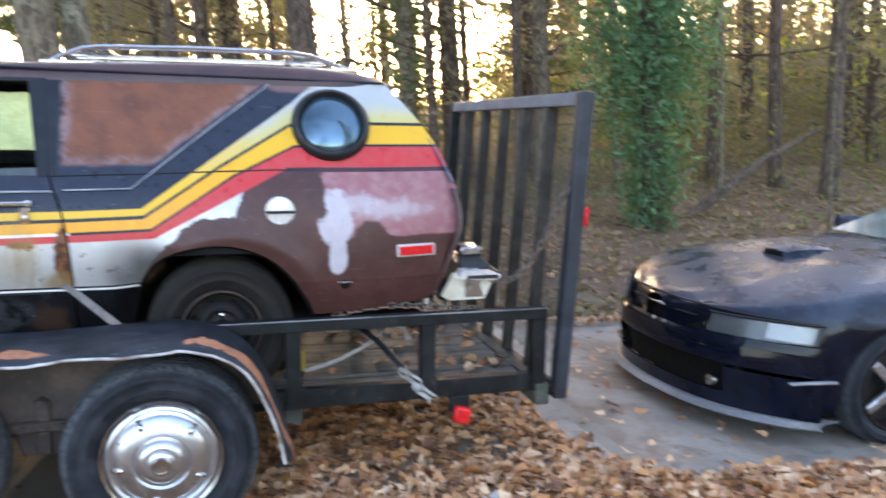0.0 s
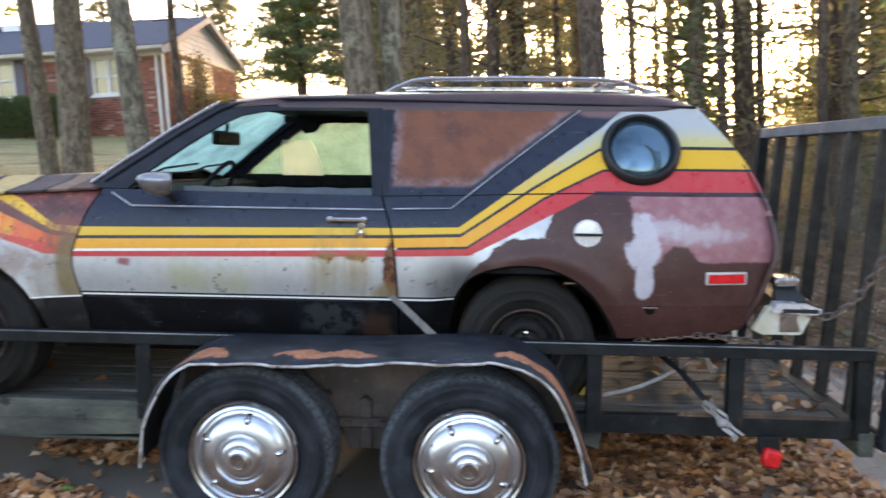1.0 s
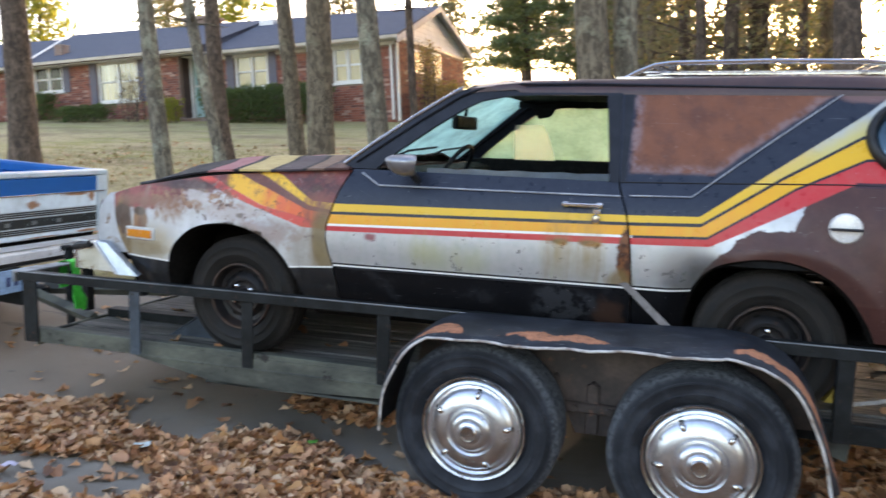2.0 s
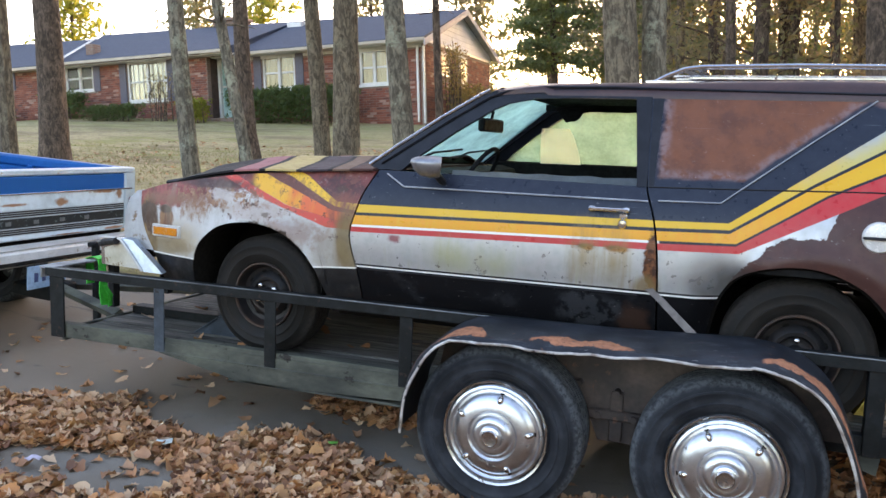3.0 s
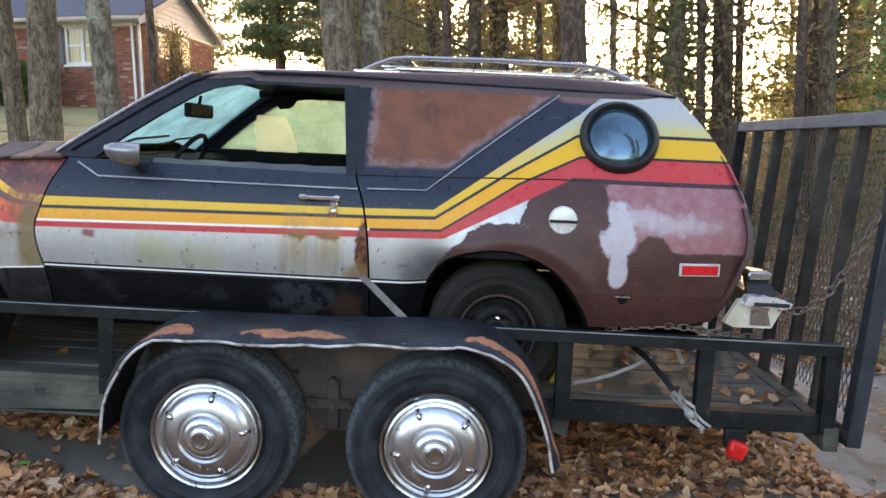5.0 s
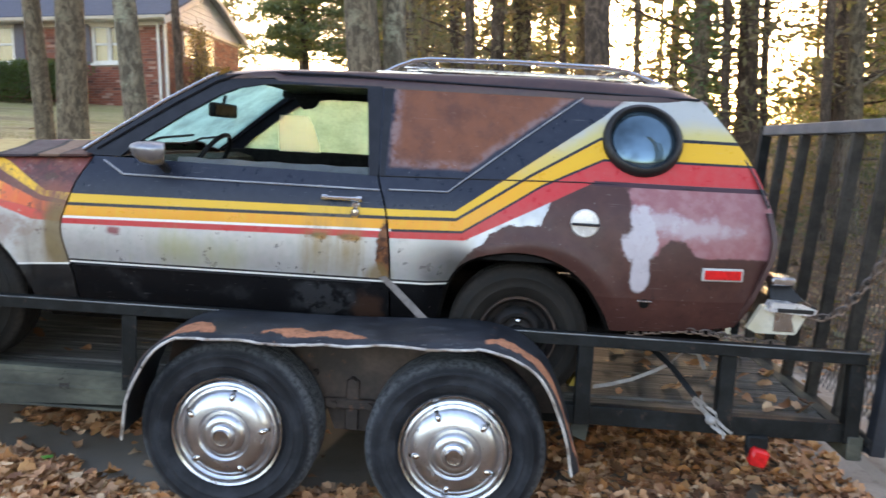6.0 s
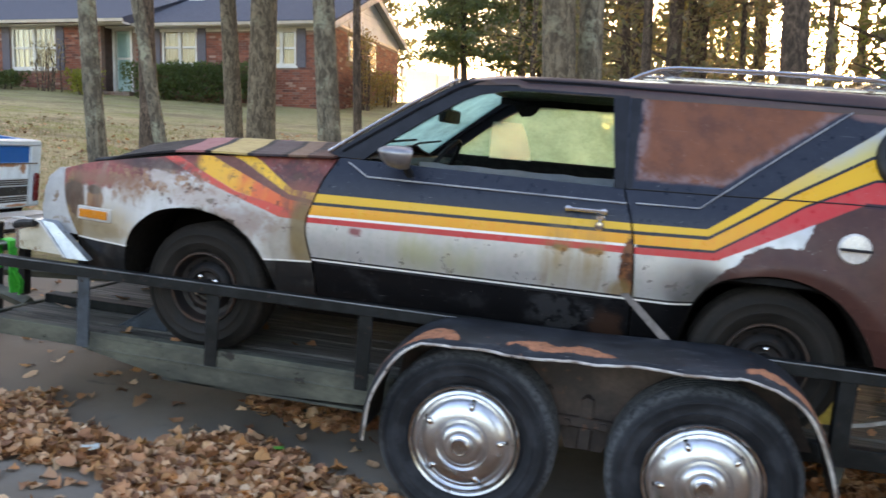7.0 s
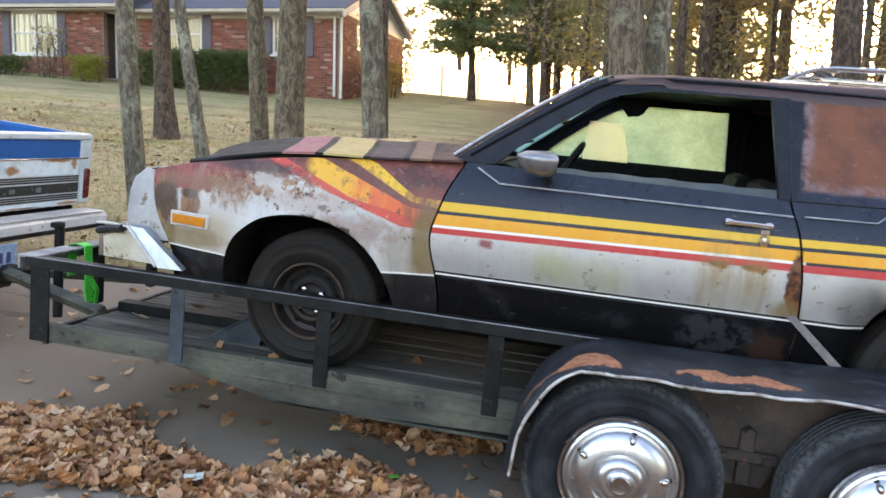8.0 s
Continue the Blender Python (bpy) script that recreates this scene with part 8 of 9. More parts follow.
for x in (TX - 1.1, TX - 4.3):
    for s, y in ((0, TY0 + 0.05), (180, TY1 - 0.05)):
        w = new("wheel")
        w.parent, w.matrix_basis = pickup, pose(x, y, 0.36, 0, 0, s)
        part("tyre", tyre_geo(0.36, 0.22, 0.20, 0.0), TYRE, w)
        part("rim", Geo().lathe([(0.2, 0.02), (0.19, 0.04), (0.10, 0.03), (0.001, 0.03)], (0, 0, 0), "y", 28), DULL_CHROME, w)

# ---- the trees between drive and house, and the wood behind the cars ----
rng = random.Random(11)
GREY_T, PALE_T, BROWN_T = "tall straight tree with grey furrowed bark, bare below", "tree with pale lichened grey bark", "tall tree with brown furrowed bark"
tree(-3.07, 3.66, 0.104, 9.0, BARK_PALE, rng, (-0.055, 0.0), LEAF_GOLD, "slender leaning tree with pale lichened bark", low=0.6, count=500)
tree(-6.72, 10.15, 0.175, 12.0, BARK_BROWN, rng, (-0.02, 0), LEAF_GOLD, "dark-barked tree with flared mossy roots on the lawn", low=0.6, flare=1.55)
tree(-2.42, 3.80, 0.072, 8.0, BARK_PALE, rng, (-0.145, 0.0), LEAF_GOLD, "thin leaning tree with lichened bark", low=0.6)
tree(-3.69, 7.37, 0.138, 11.0, BARK_GREY, rng, (-0.02, 0), LEAF_GOLD, GREY_T, low=0.6)
tree(-2.93, 6.79, 0.205, 12.0, BARK_GREY, rng, (-0.005, 0), LEAF_PINE, GREY_T, low=0.6)
tree(-1.06, 4.39, 0.130, 11.0, BARK_PALE, rng, (-0.025, 0), LEAF_GOLD, PALE_T, low=0.6)
tree(-2.25, 8.57, 0.074, 9.0, BARK_BROWN, rng, (0.0, 0), LEAF_GOLD, "thin dark-barked tree on the lawn", low=0.6)
tree(1.23, 3.66, 0.165, 12.0, BARK_GREY, rng, (-0.01, 0), LEAF_PINE, GREY_T, low=0.55)
tree(1.49, 3.85, 0.125, 11.0, BARK_PALE, rng, (-0.012, 0), LEAF_PINE, PALE_T, low=0.55)
tree(-8.4, 7.0, 0.24, 13.0, BARK_BROWN, rng, (-0.015, 0), LEAF_GOLD, "stout tree with flared roots on the lawn", low=0.6, flare=1.5)
tree(-6.4, 4.4, 0.12, 11.0, BARK_GREY, rng, (-0.01, 0), LEAF_GOLD, GREY_T, low=0.6)
for x, y, r, mat in ((3.54, 6.8, 0.185, BARK_BROWN), (5.42, 9.6, 0.13, BARK_GREY), (2.39, 10.5, 0.135, BARK_BROWN), (2.82, 13.0, 0.10, BARK_BROWN), (1.62, 12.0, 0.095, BARK_BROWN), (1.0, 13.5, 0.10, BARK_GREY), (3.0, 12.5, 0.075, BARK_BROWN), (3.57, 11.5, 0.06, BARK_BROWN), (4.57, 10.0, 0.075, BARK_GREY),
                     (5.67, 8.9, 0.085, BARK_BROWN), (6.74, 10.5, 0.085, BARK_BROWN), (6.75, 8.0, 0.085, BARK_BROWN), (7.30, 8.6, 0.135, BARK_GREY), (7.75, 10.0, 0.11, BARK_BROWN), (8.13, 11.0, 0.13, BARK_BROWN), (7.20, 12.0, 0.07, BARK_GREY), (8.7, 8.8, 0.08, BARK_GREY), (9.8, 7.6, 0.06, BARK_GREY), (11.3, 8.2, 0.12, BARK_BROWN), (11.35, 7.0, 0.14, BARK_BROWN), (13.4, 7.8, 0.16, BARK_GREY), (-2.0, 25.0, 0.14, BARK_GREY), (-1.25, 22.0, 0.11, BARK_BROWN), (0.2, 17.0, 0.12, BARK_BROWN)):
    tree(x, y, r, rng.uniform(10, 13), mat, rng, (rng.uniform(-0.012, 0.012), rng.uniform(-0.02, 0.02)), LEAF_PINE if rng.random() < 0.5 else LEAF_TAN, BROWN_T if mat is BARK_BROWN else GREY_T, low=0.30, count=1000 if 0.10 < (x - 2.3) / (y + 3.2) < 0.36 else (1100 if x > 6 else 2600), size=0.060, limbs=20, spread=2.0)
# deeper in the wood
placed = []


def clearing(x, y):
    """Where the wood opens to the bright sky."""
    s = (x - 2.3) / (y + 3.2)
    return y > 11 and (0.12 < s < 0.36)


tries = 0
while len(placed) < 74 and tries < 4000:
    tries += 1
    y = rng.uniform(9, 46)
    x = rng.uniform(-1.5 - 0.02 * y, 10 + 0.75 * y)
    if clearing(x, y) and rng.random() < 0.88:
        continue
    if x < 0.5 and y < 24 or any(math.hypot(x - a, y - b) < 1.3 for a, b in placed):
        continue
    placed.append((x, y))
for x, y in placed:
    far = y > 20
    tree(x, y, rng.uniform(0.07, 0.19), rng.uniform(9, 15), rng.choice((BARK_BROWN, BARK_BROWN, BARK_GREY)), rng, (rng.uniform(-0.03, 0.03), rng.uniform(-0.03, 0.03)), rng.choice((LEAF_PINE, LEAF_GOLD, LEAF_TAN, LEAF_GREEN)),
         BROWN_T, low=0.16, count=(2000 if far else 2200) if x < 0.35 * (y + 3.2) + 2.3 else 700, size=0.105 if far else 0.07, limbs=18, spread=2.4)


# close-set tall trees beyond the coupe, added to darken its hood's reflection and close gaps
rt = random.Random(404)
for x, y in ((14.6, 9.6), (18.4, 8.2), (19.6, 13.6), (17.2, 15.8), (22.5, 11.0), (23.5, 16.5), (26.5, 13.5)):
    tree(x, y, rt.uniform(0.12, 0.20), rt.uniform(12, 15), BARK_BROWN, rt, (rt.uniform(-0.02, 0.02), 0), rt.choice((LEAF_PINE, LEAF_TAN, LEAF_GREEN)), BROWN_T, low=0.14, count=2600, size=0.10, limbs=20, spread=2.6)


def cedar(x, y, h, w, seed, mat, label, n=5000, size=0.10, low=0.08):
    """A dense evergreen, wide below, with ragged tiers."""
    r = random.Random(seed)
    t = thing("tree", label, "tree", pose(x, y, ground_z(x, y)), "trees of the wood")
    g, path = trunk_geo(h, 0.14, r)
    part("trunk", g, BARK_BROWN, t)
    lg, c, spots = Geo(), Geo(), []
    for k in range(76):
        z = h * (low + (1 - low) * k / 76)
        a = k * 2.4 + r.uniform(-0.4, 0.4)
        ln = w * (1.02 - z / h) * r.uniform(0.6, 1.15) + 0.15
        e = Vector((math.cos(a) * ln, math.sin(a) * ln, z + ln * r.uniform(-0.2, 0.15)))
        lg.tube([Vector((0, 0, z)), e], [0.03, 0.008], 4)
        for _ in range(n // 76):
            f = r.random() ** 0.6
            spots.append(Vector((0, 0, z)).lerp(e, f) + Vector((r.gauss(0, 0.09 * w), r.gauss(0, 0.09 * w), r.gauss(0, 0.045 * w))))
    tagged(part("branchwork", lg, BARK_BROWN, t), kind="stuff")
    leaf_cloud(c, spots, r, size)
    tagged(part("crown", c, mat, t), kind="stuff")
    return t


cedar(-4.0, 24.6, 9.5, 2.5, 21, LEAF_CEDAR, "airy grey-green cedar beside the house", 25000, 0.080, 0.16)
cedar(-1.7, 27.0, 9.0, 2.1, 22, LEAF_CEDAR, "airy grey-green cedar behind the lawn", 23000, 0.085, 0.18)
cedar(0.6, 24.0, 9.0, 1.8, 28, LEAF_PINE, "thin brownish evergreen behind the lawn", 15000, 0.08, 0.2)
# Added trees, hidden behind the cedar, that keep the sun off the gable.
for k, (x, y, h) in enumerate(((-6.3, 34.0, 12.0), (-4.8, 40.0, 14.0), (-3.2, 48.0, 15.0))):
    cedar(x, y, h, 2.2, 60 + k, LEAF_PINE, "tall evergreen added to shade the gable wall", 9000, 0.12, 0.22)
cedar(8.6, 11.5, 6.0, 1.6, 23, LEAF_GREEN, "dark green young evergreen in the wood", 4000, 0.07)
cedar(6.1, 12.0, 5.5, 1.4, 24, LEAF_GREEN, "dark green young evergreen in the wood", 3500, 0.07)
cedar(11.5, 12.5, 6.5, 1.7, 25, LEAF_GREEN, "dark green young evergreen in the wood", 3500, 0.08)
for k, (x, y, h) in enumerate(((-30, 40, 13), (-24, 38, 12), (-19, 42, 14), (-36, 36, 12), (-13, 44, 12))):
    cedar(x, y, h, 3.6, 40 + k, LEAF_LIME if k % 2 else LEAF_PINE, "yellow-green tree behind the house", 2600, 0.22)

cedar(10.2, -10.5, 17.0, 2.4, 26, LEAF_PINE, "tall open evergreen across the drive", 5000, 0.16)
cedar(14.0, -11.5, 15.0, 2.2, 27, LEAF_GREEN, "tall open evergreen across the drive", 4000, 0.16)

# the ivy-clad trunk beyond the black car
ivy = tree(7.7, 6.0, 0.16, 10.0, BARK_BROWN, rng, (0.01, 0), None, "trunk thickly clad in green ivy", limbs=0)
r = random.Random(31)
g, spots = Geo(), []
for k in range(8000):
    z = 6.2 * r.random() ** 0.9
    a, rad = r.uniform(0, 6.28), 0.17 + abs(r.gauss(0, 0.16)) * (0.7 + 0.9 * math.exp(-((z - 2.2) / 1.2) ** 2))
    spots.append(Vector((math.cos(a) * rad, math.sin(a) * rad, z)))
for k in range(2600):
    a, z = r.uniform(0, 6.28), r.gauss(2.4, 0.6)
    spots.append(Vector((math.cos(a) * r.uniform(0.3, 1.1), math.sin(a) * r.uniform(0.2, 0.8), z)))
leaf_cloud(g, spots, r, 0.055)
part("ivy", g, LEAF_IVY, ivy, "glossy green ivy leaves")
# a pale-trunked ivy tree behind the gate, and a leaning dead log
ivy2 = tree(5.46, 9.45, 0.13, 11.0, BARK_GREY, rng, (0.0, 0), None, "trunk with thin ivy", limbs=0)
g, spots = Geo(), []
for k in range(1400):
    a, rad = r.uniform(0, 6.28), 0.14 + abs(r.gauss(0, 0.07))
    spots.append(Vector((math.cos(a) * rad, math.sin(a) * rad, 6.0 * r.random())))
leaf_cloud(g, spots, r, 0.05)
part("ivy", g, LEAF_IVY, ivy2)
log = thing("fallen_log", "dead leaning log on the woodland floor", "log", pose(8.75, 6.4, ground_z(8.75, 6.4)))
part("trunk", Geo().tube([(-0.35, 0.2, -0.12), (0.4, 0.2, 0.34), (1.2, 0.3, 0.76), (2.1, 0.3, 1.12)], [0.085, 0.07, 0.055, 0.03], 8), BARK_BROWN, log)
tree(9.75, 5.2, 0.022, 4.6, BARK_GREY, rng, (0.03, 0), LEAF_LIME, "thin sapling with late yellow-green leaves", low=0.35, count=240, size=0.05, limbs=9, spread=0.8)

# undergrowth, in drifts
def brush(name, mat, label, area, n, size, h, seed, clump=0.45, east=-9.0):
    rr = random.Random(seed)
    g = Geo()
    spots = []
    x0, x1, y0, y1 = area
    while len(spots) < n:
        x, y = rr.uniform(x0, x1), rr.uniform(y0, y1)
        if (x - 2.3) / (y + 3.2) < east:
            continue
        if noise.noise((x * 0.45 + seed, y * 0.45, 0)) < -0.12 or (clearing(x, y) and rr.random() < 0.85):
            continue
        top = h * (0.4 + 0.8 * abs(noise.noise((x * 0.7, y * 0.7, seed))) * 1.6) * rr.uniform(0.5, 1.1)
        c = Vector((x, y, ground_z(x, y)))
        n_here = rr.randint(10, 26)
        for _ in range(n_here):
            spots.append(c + Vector((rr.gauss(0, clump), rr.gauss(0, clump), abs(rr.gauss(0.45, 0.32)) * top)))
    leaf_cloud(g, spots, rr, size)
    return tagged(part(name, g, mat, None), label, "undergrowth", kind="stuff")


brush("undergrowth", LEAF_GOLD, "yellow and brown autumn undergrowth of the wood", (5.5, 30, 9.5, 18), 9000, 0.060, 2.2, 51)
brush("undergrowth", LEAF_GREEN, "green undergrowth of the wood", (4.0, 24, 5.5, 14), 3600, 0.05, 1.0, 52)
brush("undergrowth", LEAF_LIME, "late yellow-green leaves in the undergrowth", (7.0, 24, 5.5, 13), 1300, 0.05, 2.6, 53)
brush("far_woods", LEAF_OLIVE, "brown thicket of the far wood", (6, 52, 15, 32), 44000, 0.095, 4.0, 57, 0.9)
brush("undergrowth", LEAF_OLIVE, "brown twiggy undergrowth of the wood", (5.5, 28, 11, 18), 7000, 0.07, 2.8, 58, 0.5)
brush("far_woods", LEAF_OLIVE, "tall brown and green wood", (10, 60, 14, 34), 18000, 0.12, 5.6, 59, 1.1, 0.40)
brush("far_woods", LEAF_GREEN, "tall evergreen part of the wood", (10, 50, 13, 28), 6500, 0.10, 5.4, 60, 1.0, 0.42)
brush("far_woods", LEAF_TAN, "far autumn woods", (-2, 60, 26, 60), 24000, 0.12, 5.0, 54, 1.0)
brush("far_woods", LEAF_PINE, "far pine woods", (0, 60, 24, 60), 14000, 0.14, 7.0, 55, 1.0)
# Unseen treeline, added behind the camera so that reflections have an end.
brush("far_woods", LEAF_PINE, "unseen treeline added behind the camera", (-60, 60, -60, -42), 9000, 0.45, 9.0, 56, 1.5)

# ---- small things ----
GREEN_STRAP = plain("bright_green_webbing", (0.02, 0.62, 0.06), 0.6)
gs = thing("ratchet_strap", "bright green ratchet strap hanging over the front rail", "strap", SLOPE, "tie-down straps")
part("webbing", Geo().slab([[(-1.222, 0.180, 0.60), (-1.222, 0.235, 0.60)], [(-1.224, 0.180, 0.745), (-1.224, 0.235, 0.745)], [(-1.18, 0.182, 0.756), (-1.18, 0.237, 0.756)], [(-1.142, 0.180, 0.745), (-1.142, 0.235, 0.745)], [(-1.136, 0.185, 0.64), (-1.136, 0.235, 0.64)], [(-1.132, 0.175, 0.56), (-1.13, 0.235, 0.56)], [(-1.128, 0.185, 0.49), (-1.125, 0.230, 0.485)]], (0.006, 0, 0.003)), GREEN_STRAP, gs)
part("loose_end", Geo().slab([[(-1.12, 0.190, 0.60), (-1.12, 0.215, 0.60)], [(-1.10, 0.210, 0.54), (-1.10, 0.240, 0.545)], [(-1.115, 0.222, 0.475), (-1.115, 0.250, 0.48)]], (0.005, 0, 0.002)), GREEN_STRAP, gs)

WEB = plain("dirty_white_webbing", (0.38, 0.36, 0.34), 0.9)
rs = thing("tie_down_strap", "dirty white webbing strap from the rear wheel to the trailer frame", "strap", SLOPE, "tie-down straps")
part("webbing", Geo().slab([[Vector((2.70 + 0.31 * t, 0.10 - 0.04 * t, 0.462 + 0.14 * t - 0.02 * math.sin(3.1 * t))) for t in (0, 0.25, 0.5, 0.75, 1)], [Vector((2.70 + 0.31 * t, 0.10 - 0.04 * t, 0.478 + 0.14 * t - 0.02 * math.sin(3.1 * t))) for t in (0, 0.25, 0.5, 0.75, 1)]], (0, 0.004, 0)), WEB, rs)
part("dark_webbing", Geo().slab([[(2.895, 0.10, 0.66), (2.925, 0.10, 0.668)], [(2.98, 0.0, 0.60), (3.01, 0.0, 0.60)], [(3.055, -0.10, 0.515), (3.08, -0.10, 0.518)]], (0.002, 0.004, 0)), RAIL_M, rs, "black webbing")
part("tangled_end", Geo().slab([[(2.99, 0.06, 0.60), (3.02, 0.04, 0.63)], [(3.04, 0.05, 0.655), (3.05, 0.03, 0.675)], [(3.10, 0.05, 0.645), (3.105, 0.03, 0.665)], [(3.125, 0.04, 0.59), (3.14, 0.03, 0.60)]], (0.0, 0.004, 0.0)), WEB, rs)
for k, (dx, dz, w) in enumerate(((0.0, 0.0, 0.016), (0.016, 0.012, 0.010), (-0.004, -0.01, 0.010))):
    wob = [0.010 * math.sin(2.1 * j + 1.7 * k) for j in range(7)]
    part("frayed_strand", Geo().slab([[(3.05 + 0.022 * j + dx + wob[j], -0.128 - 0.006 * k + 0.01 * math.sin(j), 0.525 - 0.024 * j + dz - w / 2), (3.05 + 0.022 * j + dx + wob[j] + 0.5 * w, -0.128 - 0.006 * k - 0.01 * math.cos(j), 0.525 - 0.024 * j + dz + w / 2)] for j in range(7)], (0, 0.003, 0)), WEB, rs)
part("knot", Geo().lathe([(0.001, -0.02), (0.016, -0.012), (0.020, 0.0), (0.014, 0.014), (0.001, 0.02)], (3.125, -0.135, 0.44), "x", 10), WEB, rs)


def chain(pts, step, r, name, label):
    """Links along a hanging line."""
    pts = [Vector(p) for p in pts]
    c = thing(name, label, "chain", SLOPE)
    d, k = 0.0, 0
    lens = [(b - a).length for a, b in zip(pts, pts[1:])]
    total = sum(lens)
    base = Geo()
    n = 10
    ring = []
    for j in range(n + 1):
        a = 2 * math.pi * j / n
        ring.append((math.cos(a) * step * 0.72, math.sin(a) * step * 0.42, 0))
    base.tube(ring, r, 5, False)
    me = mesh_of("link", base, CHAIN_M)
    while d < total:
        s, q = d, 0
        while q < len(lens) - 1 and s > lens[q]:
            s -= lens[q]
            q += 1
        a, b = pts[q], pts[q + 1]
        p = a.lerp(b, s / lens[q])
        way = (b - a).normalized()
        ob = new("link", me)
        ob.parent = c
        ob.matrix_basis = Matrix.Translation(p) @ way.to_track_quat("X", "Z").to_matrix().to_4x4() @ pose(0, 0, 0, 90 * (k % 2) + 20, 0, 0)
        d += step
        k += 1
    return c


CHAIN_M = worn("rusty_chain_steel", (0.17, 0.15, 0.14), (0.22, 0.13, 0.08), 12, 0.5, 0.6)
hang = [(3.45 + 0.33 * t, 0.02 - 0.12 * t, 0.86 + 0.38 * t - 0.16 * math.sin(math.pi * t)) for t in [k / 8 for k in range(9)]]
chain(hang, 0.036, 0.0045, "chain", "rusty chain from the bumper to the gate post")
low = [(2.82 + 0.60 * t, -0.02, 0.735 + 0.02 * math.sin(5 * t) + 0.02 * t) for t in [k / 6 for k in range(7)]]
chain(low, 0.032, 0.004, "chain", "rusty chain hanging under the rear body")
yb = thing("yellow_block", "small yellow chock on the trailer deck", "chock", SLOPE)
part("chock", Geo().plate([(2.62, 0.30, 0.404), (2.72, 0.30, 0.404), (2.72, 0.30, 0.50), (2.67, 0.30, 0.50)], (0, 0.10, 0)), plain("faded_yellow_plastic", (0.55, 0.38, 0.06), 0.5), yb)

# ---- fallen leaves ----
def leaf_shape(rng, rows=8):
    """A lobed leaf of unit length, curled along and across."""
    curl, cup, twist = rng.uniform(-0.6, 0.9), rng.uniform(-0.3, 1.1), rng.gauss(0, 0.3)
    lobe, ph, wide = rng.uniform(0.05, 0.22), rng.uniform(0, 6), rng.uniform(0.45, 0.75)
    verts, faces = [], []
    for j in range(rows + 1):
        v = -1 + 2 * j / rows
        w = wide * max(0.03, (1 - v * v)) ** 0.5 * (1 + 0.3 * v) * (1 + lobe * math.sin(ph + 5 * v))
        for u in (-1, 0, 1):
            s = w * (rng.uniform(1.0, 1.22) if j % 2 else rng.uniform(0.72, 0.98)) * u
            lean = 0.07 * abs(u) * (j % 2)
            verts.append(Vector((s, v + lean, curl * v * v * 0.5 + cup * s * s * 1.1 + abs(s) * rng.uniform(-0.1, 0.3) + twist * s * v)))
    for j in range(rows):
        for k in range(2):
            a = j * 3 + k
            faces.append((a, a + 1, a + 4, a + 3))
    return verts, faces


def scatter(name, label, spots, seed, size, mat, rows=8):
    rr = random.Random(seed)
    shapes = [leaf_shape(rr, rows) for _ in range(40)]
    vs, fs = [], []
    for p, tilt in spots:
        v, f = rr.choice(shapes)
        s = size * rr.uniform(0.55, 1.45)
        m = Matrix.Translation(p) @ Euler((rr.gauss(0, tilt), rr.gauss(0, tilt), rr.uniform(0, 6.28))).to_matrix().to_4x4() @ Matrix.Scale(s, 4)
        n = len(vs)
        vs += [tuple(m @ q) for q in v]
        fs += [tuple(i + n for i in q) for q in f]
    me = bpy.data.meshes.new(name)
    me.from_pydata(vs, [], fs)
    me.shade_smooth()
    me.materials.append(mat)
    ob = new(name, me)
    return tagged(ob, label, "leaves", kind="stuff")


def drive_z(x, y):
    if -0.95 < y < 2.75 and x < 9:
        return -0.0337 - 0.0664 * x + 0.0505 * max(0.0, -2.6 - x) + 0.012 - max(0.0, x - 4.1) * 0.046 - (0.03 if x > 4.1 else 0.0)
    return ground_z(x, y)


DRIFT = [(-3.0, -0.35), (-1.5, -0.12), (-1.2, 0.0), (-0.93, 0.12), (-0.63, -0.10), (-0.42, -0.14), (-0.30, -0.28), (-0.2, -0.30), (-0.1, -0.22), (0.0, -0.06), (0.12, 0.06), (0.3, 0.03), (0.55, -0.04), (0.75, -0.15), (1.0, -0.25), (1.3, -0.2), (2.35, 0.05), (2.5, 1.3), (3.62, 1.5), (3.84, 0.1), (3.98, -0.16), (4.35, -0.30), (5.3, -0.30), (8.0, -0.25)]


def cover(x, y):
    """How thick the leaves lie, 0 to 1."""
    n = noise.noise((x * 2.1, y * 2.1, 2.0)) + 0.6 * noise.noise((x * 6.1, y * 6.1, 5.0))
    if y > 2.6:
        return 0.35 + 0.25 * n
    d = lerp(DRIFT, x) - y + 0.10 * n
    hole = 1 - ((x + 0.42) / 0.46) ** 2 - ((y + 0.74) / 0.20) ** 2 + 0.5 * n
    heap = 1 - ((x - 0.36) / 0.38) ** 2 - ((y - 0.50) / 0.20) ** 2 + 0.5 * n
    if hole > 0:
        return 0.04
    if heap > 0:
        return 0.75
    if d > 0 and 2.45 < x < 3.9 and y > -0.2:
        return 0.42 + 0.3 * n
    if d > 0:
        return min(1.0, 0.45 + 3.5 * d)
    return 0.009 if x < 2.4 or x > 3.9 else 0.3


rr = random.Random(77)
spots = []
while len(spots) < 36000:
    x, y = rr.uniform(-2.6, 6.6), rr.uniform(-1.25, 2.7) if rr.random() < 0.95 else rr.uniform(2.7, 6.5)
    thick = cover(x, y)
    if rr.random() < thick:
        spots.append((Vector((x, y, drive_z(x, y) + 0.010 + rr.random() ** 1.6 * 0.035 * thick)), 0.20 + 0.20 * thick))
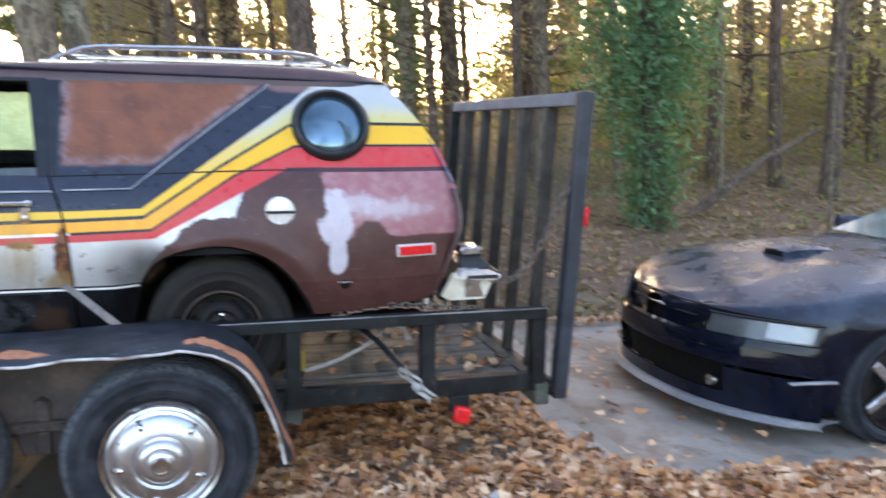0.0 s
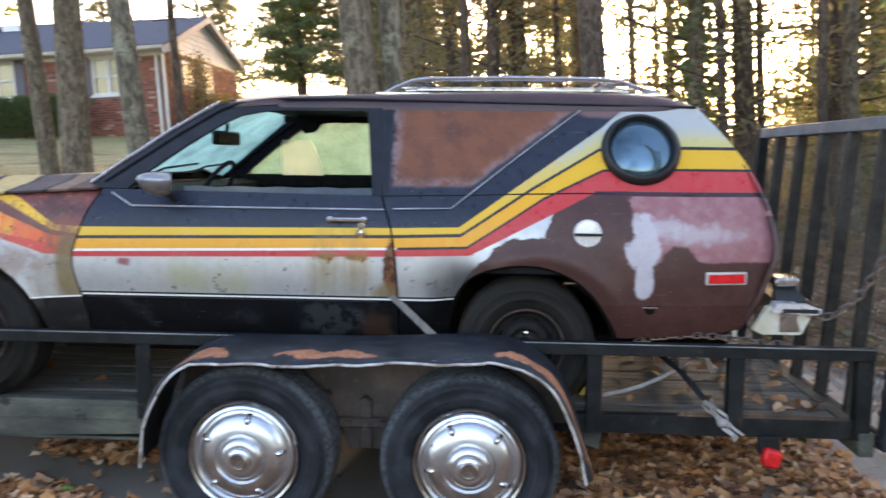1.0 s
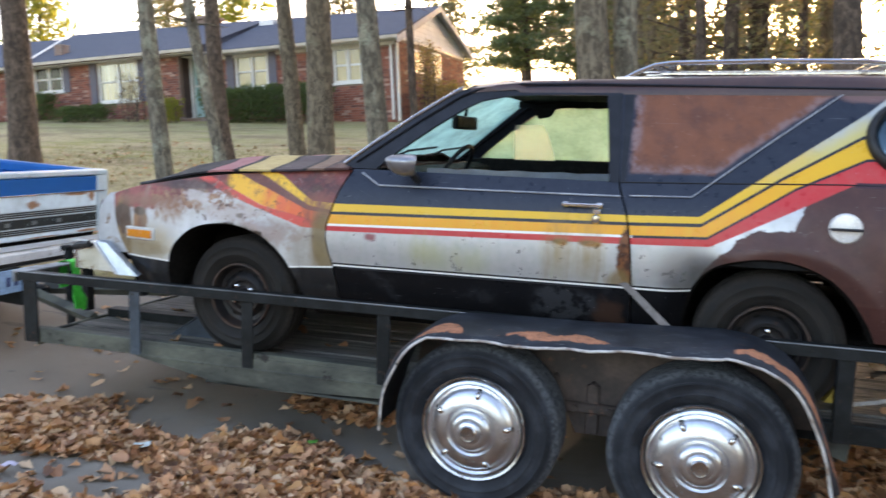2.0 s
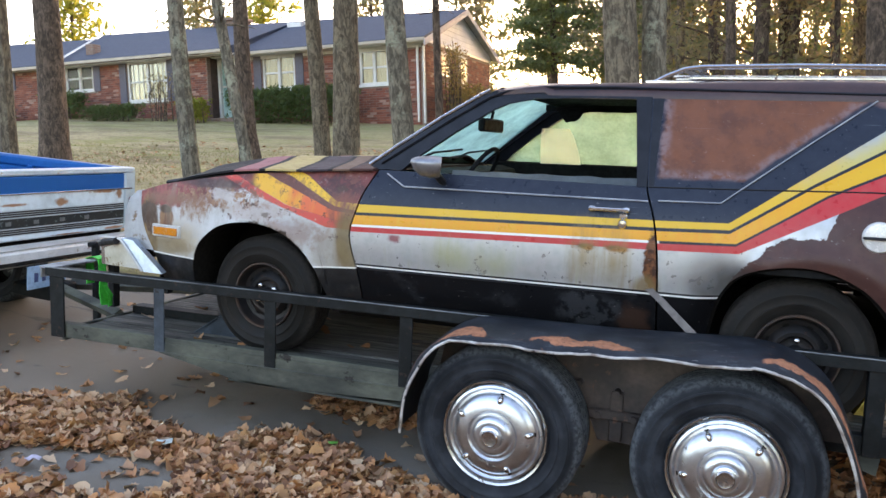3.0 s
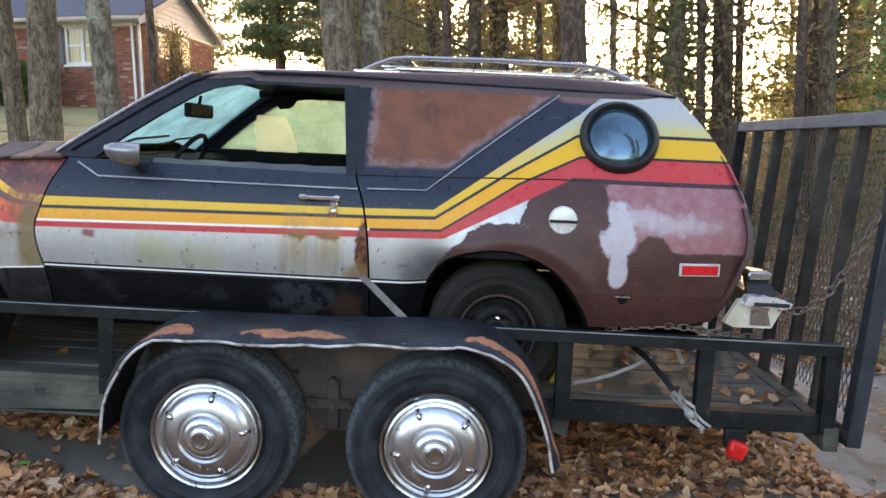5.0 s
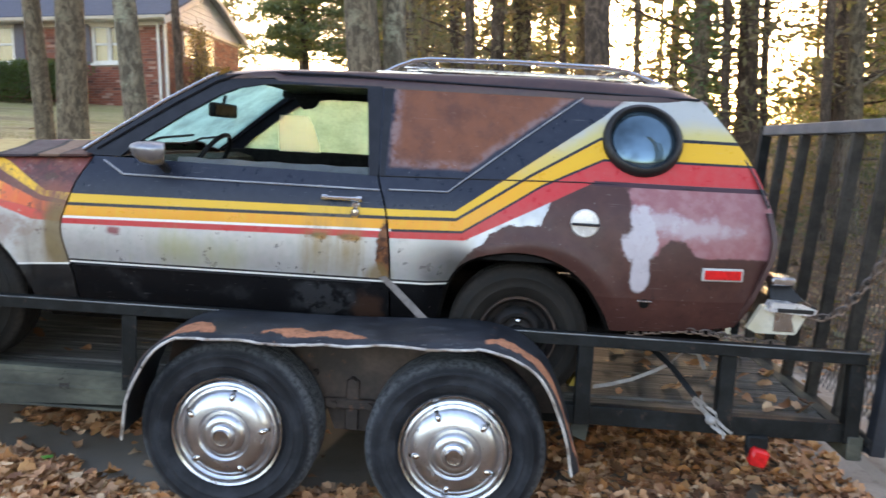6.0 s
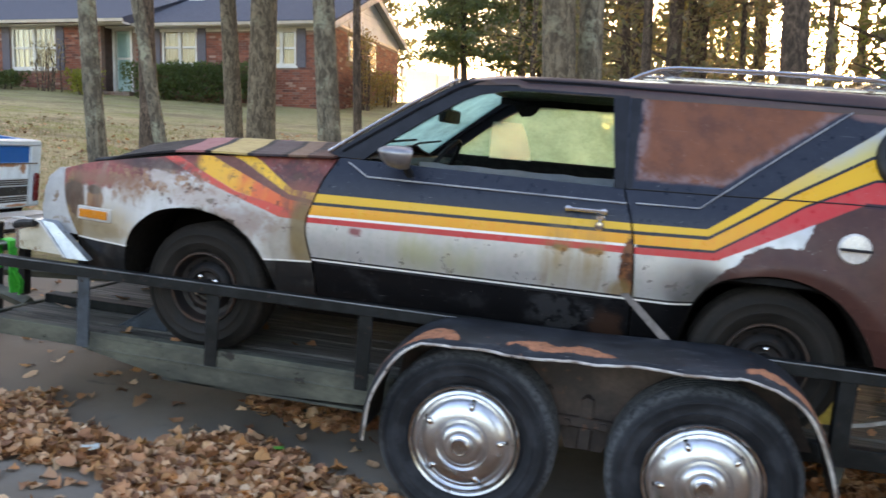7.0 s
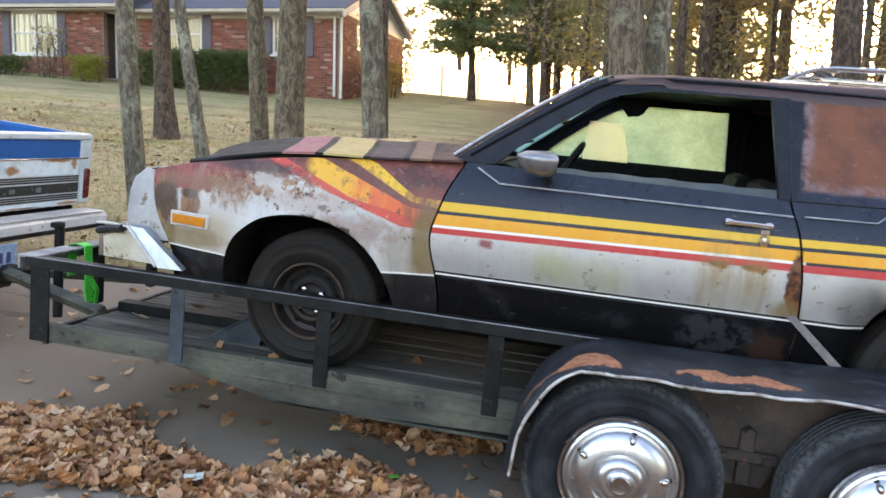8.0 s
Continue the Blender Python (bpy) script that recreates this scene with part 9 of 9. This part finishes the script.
for k in range(7000):
    x, y = rr.uniform(-3.6, 7.5), -1.15 - abs(rr.gauss(0, 0.9))
    if noise.noise((x * 0.8, y * 0.8, 4.0)) > -0.15 + 0.12 * (y + 1.2) * -1:
        spots.append((Vector((x, y, drive_z(x, y) + 0.012 + rr.random() * 0.02)), 0.3))
scatter("fallen_leaves", "brown curled oak leaves lying thick beside the drive", spots, 78, 0.0305, LEAF_FALLEN)
spots = []
while len(spots) < 26000:
    x, y = rr.uniform(2.5, 22), 2.8 + 15 * rr.random() ** 1.3
    spots.append((Vector((x, y, ground_z(x, y) + 0.01 + rr.random() * 0.05)), 0.4))
# Darker leaves: decayed litter, with the wood's shade put into the colour too.
scatter("fallen_leaves", "brown leaves covering the woodland floor", spots, 79, 0.045, LEAF_TAN, 3)
spots = []
while len(spots) < 2400:
    x, y = rr.uniform(-12, 1), rr.uniform(2.8, 14)
    if noise.noise((x * 0.6, y * 0.6, 9.0)) + rr.gauss(0, 0.25) > 0.0 or y < 4.2:
        spots.append((Vector((x, y, ground_z(x, y) + 0.012)), 0.3))
scatter("fallen_leaves", "scattered brown leaves on the dry lawn", spots, 80, 0.040, LEAF_FALLEN, 3)
spots = []
for k in range(90):
    x, y = 3.62 - 0.8 * rr.random() ** 1.8, 1.65 * rr.random() ** 0.7
    spots.append((SLOPE @ Vector((x, y, 0.412 + rr.random() * 0.02)), 0.4))
for k in range(30):
    spots.append((SLOPE @ Vector((rr.uniform(-1.0, 1.0), rr.uniform(0.0, 1.6), 0.412)), 0.35))
scatter("fallen_leaves", "dry brown leaves on the trailer deck", spots, 81, 0.034, LEAF_FALLEN)
# grass on the slope
def grass():
    rg = random.Random(91)
    g = Geo()
    for k in range(16000):
        x, y = rg.uniform(-14, 1.0), rg.uniform(2.9, 13)
        z = ground_z(x, y)
        h, a = rg.uniform(0.03, 0.09), rg.uniform(0, 6.28)
        d = Vector((math.cos(a), math.sin(a), 0))
        n = len(g.v)
        p = Vector((x, y, z))
        g.v += [tuple(p - d * 0.006), tuple(p + d * 0.006), tuple(p + Vector((rg.gauss(0, 0.03), rg.gauss(0, 0.03), h)))]
        g.f.append((n, n + 1, n + 2))
    return tagged(part("grass", g, leafy("dry_grass", [(0.27, 0.205, 0.085), (0.15, 0.17, 0.05), (0.34, 0.26, 0.12), (0.20, 0.19, 0.06)], 0.3), None), "short dry grass of the lawn", "grass", kind="stuff")


grass()


# bits of litter on the drive
for x, y, size, c, label in ((-0.62, -0.80, 0.030, (0.62, 0.56, 0.66), "crumpled pale lilac plastic scrap"), (-0.26, -0.42, 0.035, (0.66, 0.72, 0.68), "small white paper scrap"), (0.42, -0.10, 0.022, (0.12, 0.42, 0.06), "small green leaf"), (3.32, -0.42, 0.04, (0.62, 0.60, 0.56), "torn white paper scrap")):
    rl = random.Random(int(x * 100))
    rows = [[Vector((u * size, v * size * 0.6, 0.25 * size * rl.uniform(-1, 1))) for u in (-1, -0.4, 0.2, 1)] for v in (-1, 0, 1)]
    ob = part("leaf" if "leaf" in label else "litter_scrap", Geo().slab(rows, (0, 0, 0.002)), plain("scrap_" + label.split()[1], c, 0.5), None, at=pose(x, y, drive_z(x, y) + 0.055, 0, 3.8, 30))
    tagged(ob, label + " on the leaves", "leaf" if "leaf" in label else "litter")

# bricks of the house
clad(wall_r, -14.7, -7.3, 1.9, 4.79, RW, R_HOLES + [(DOOR_HOLE[0] - 0.04, DOOR_HOLE[1] + 0.04, 1.0, 5.0)], -11.4, -7.4)
clad(wall_l, -25.5, -14.79, 1.9, 4.93, LW, L_HOLES, -16.1, -14.8)
clad(wall_s, RW + 0.2, END_Y - 0.1, 1.6, 4.95, -7.2, [(23.7, 24.7, 3.9, 5.0), (21.85, 22.85, 4.0, 4.9)], 0, 0, "y")
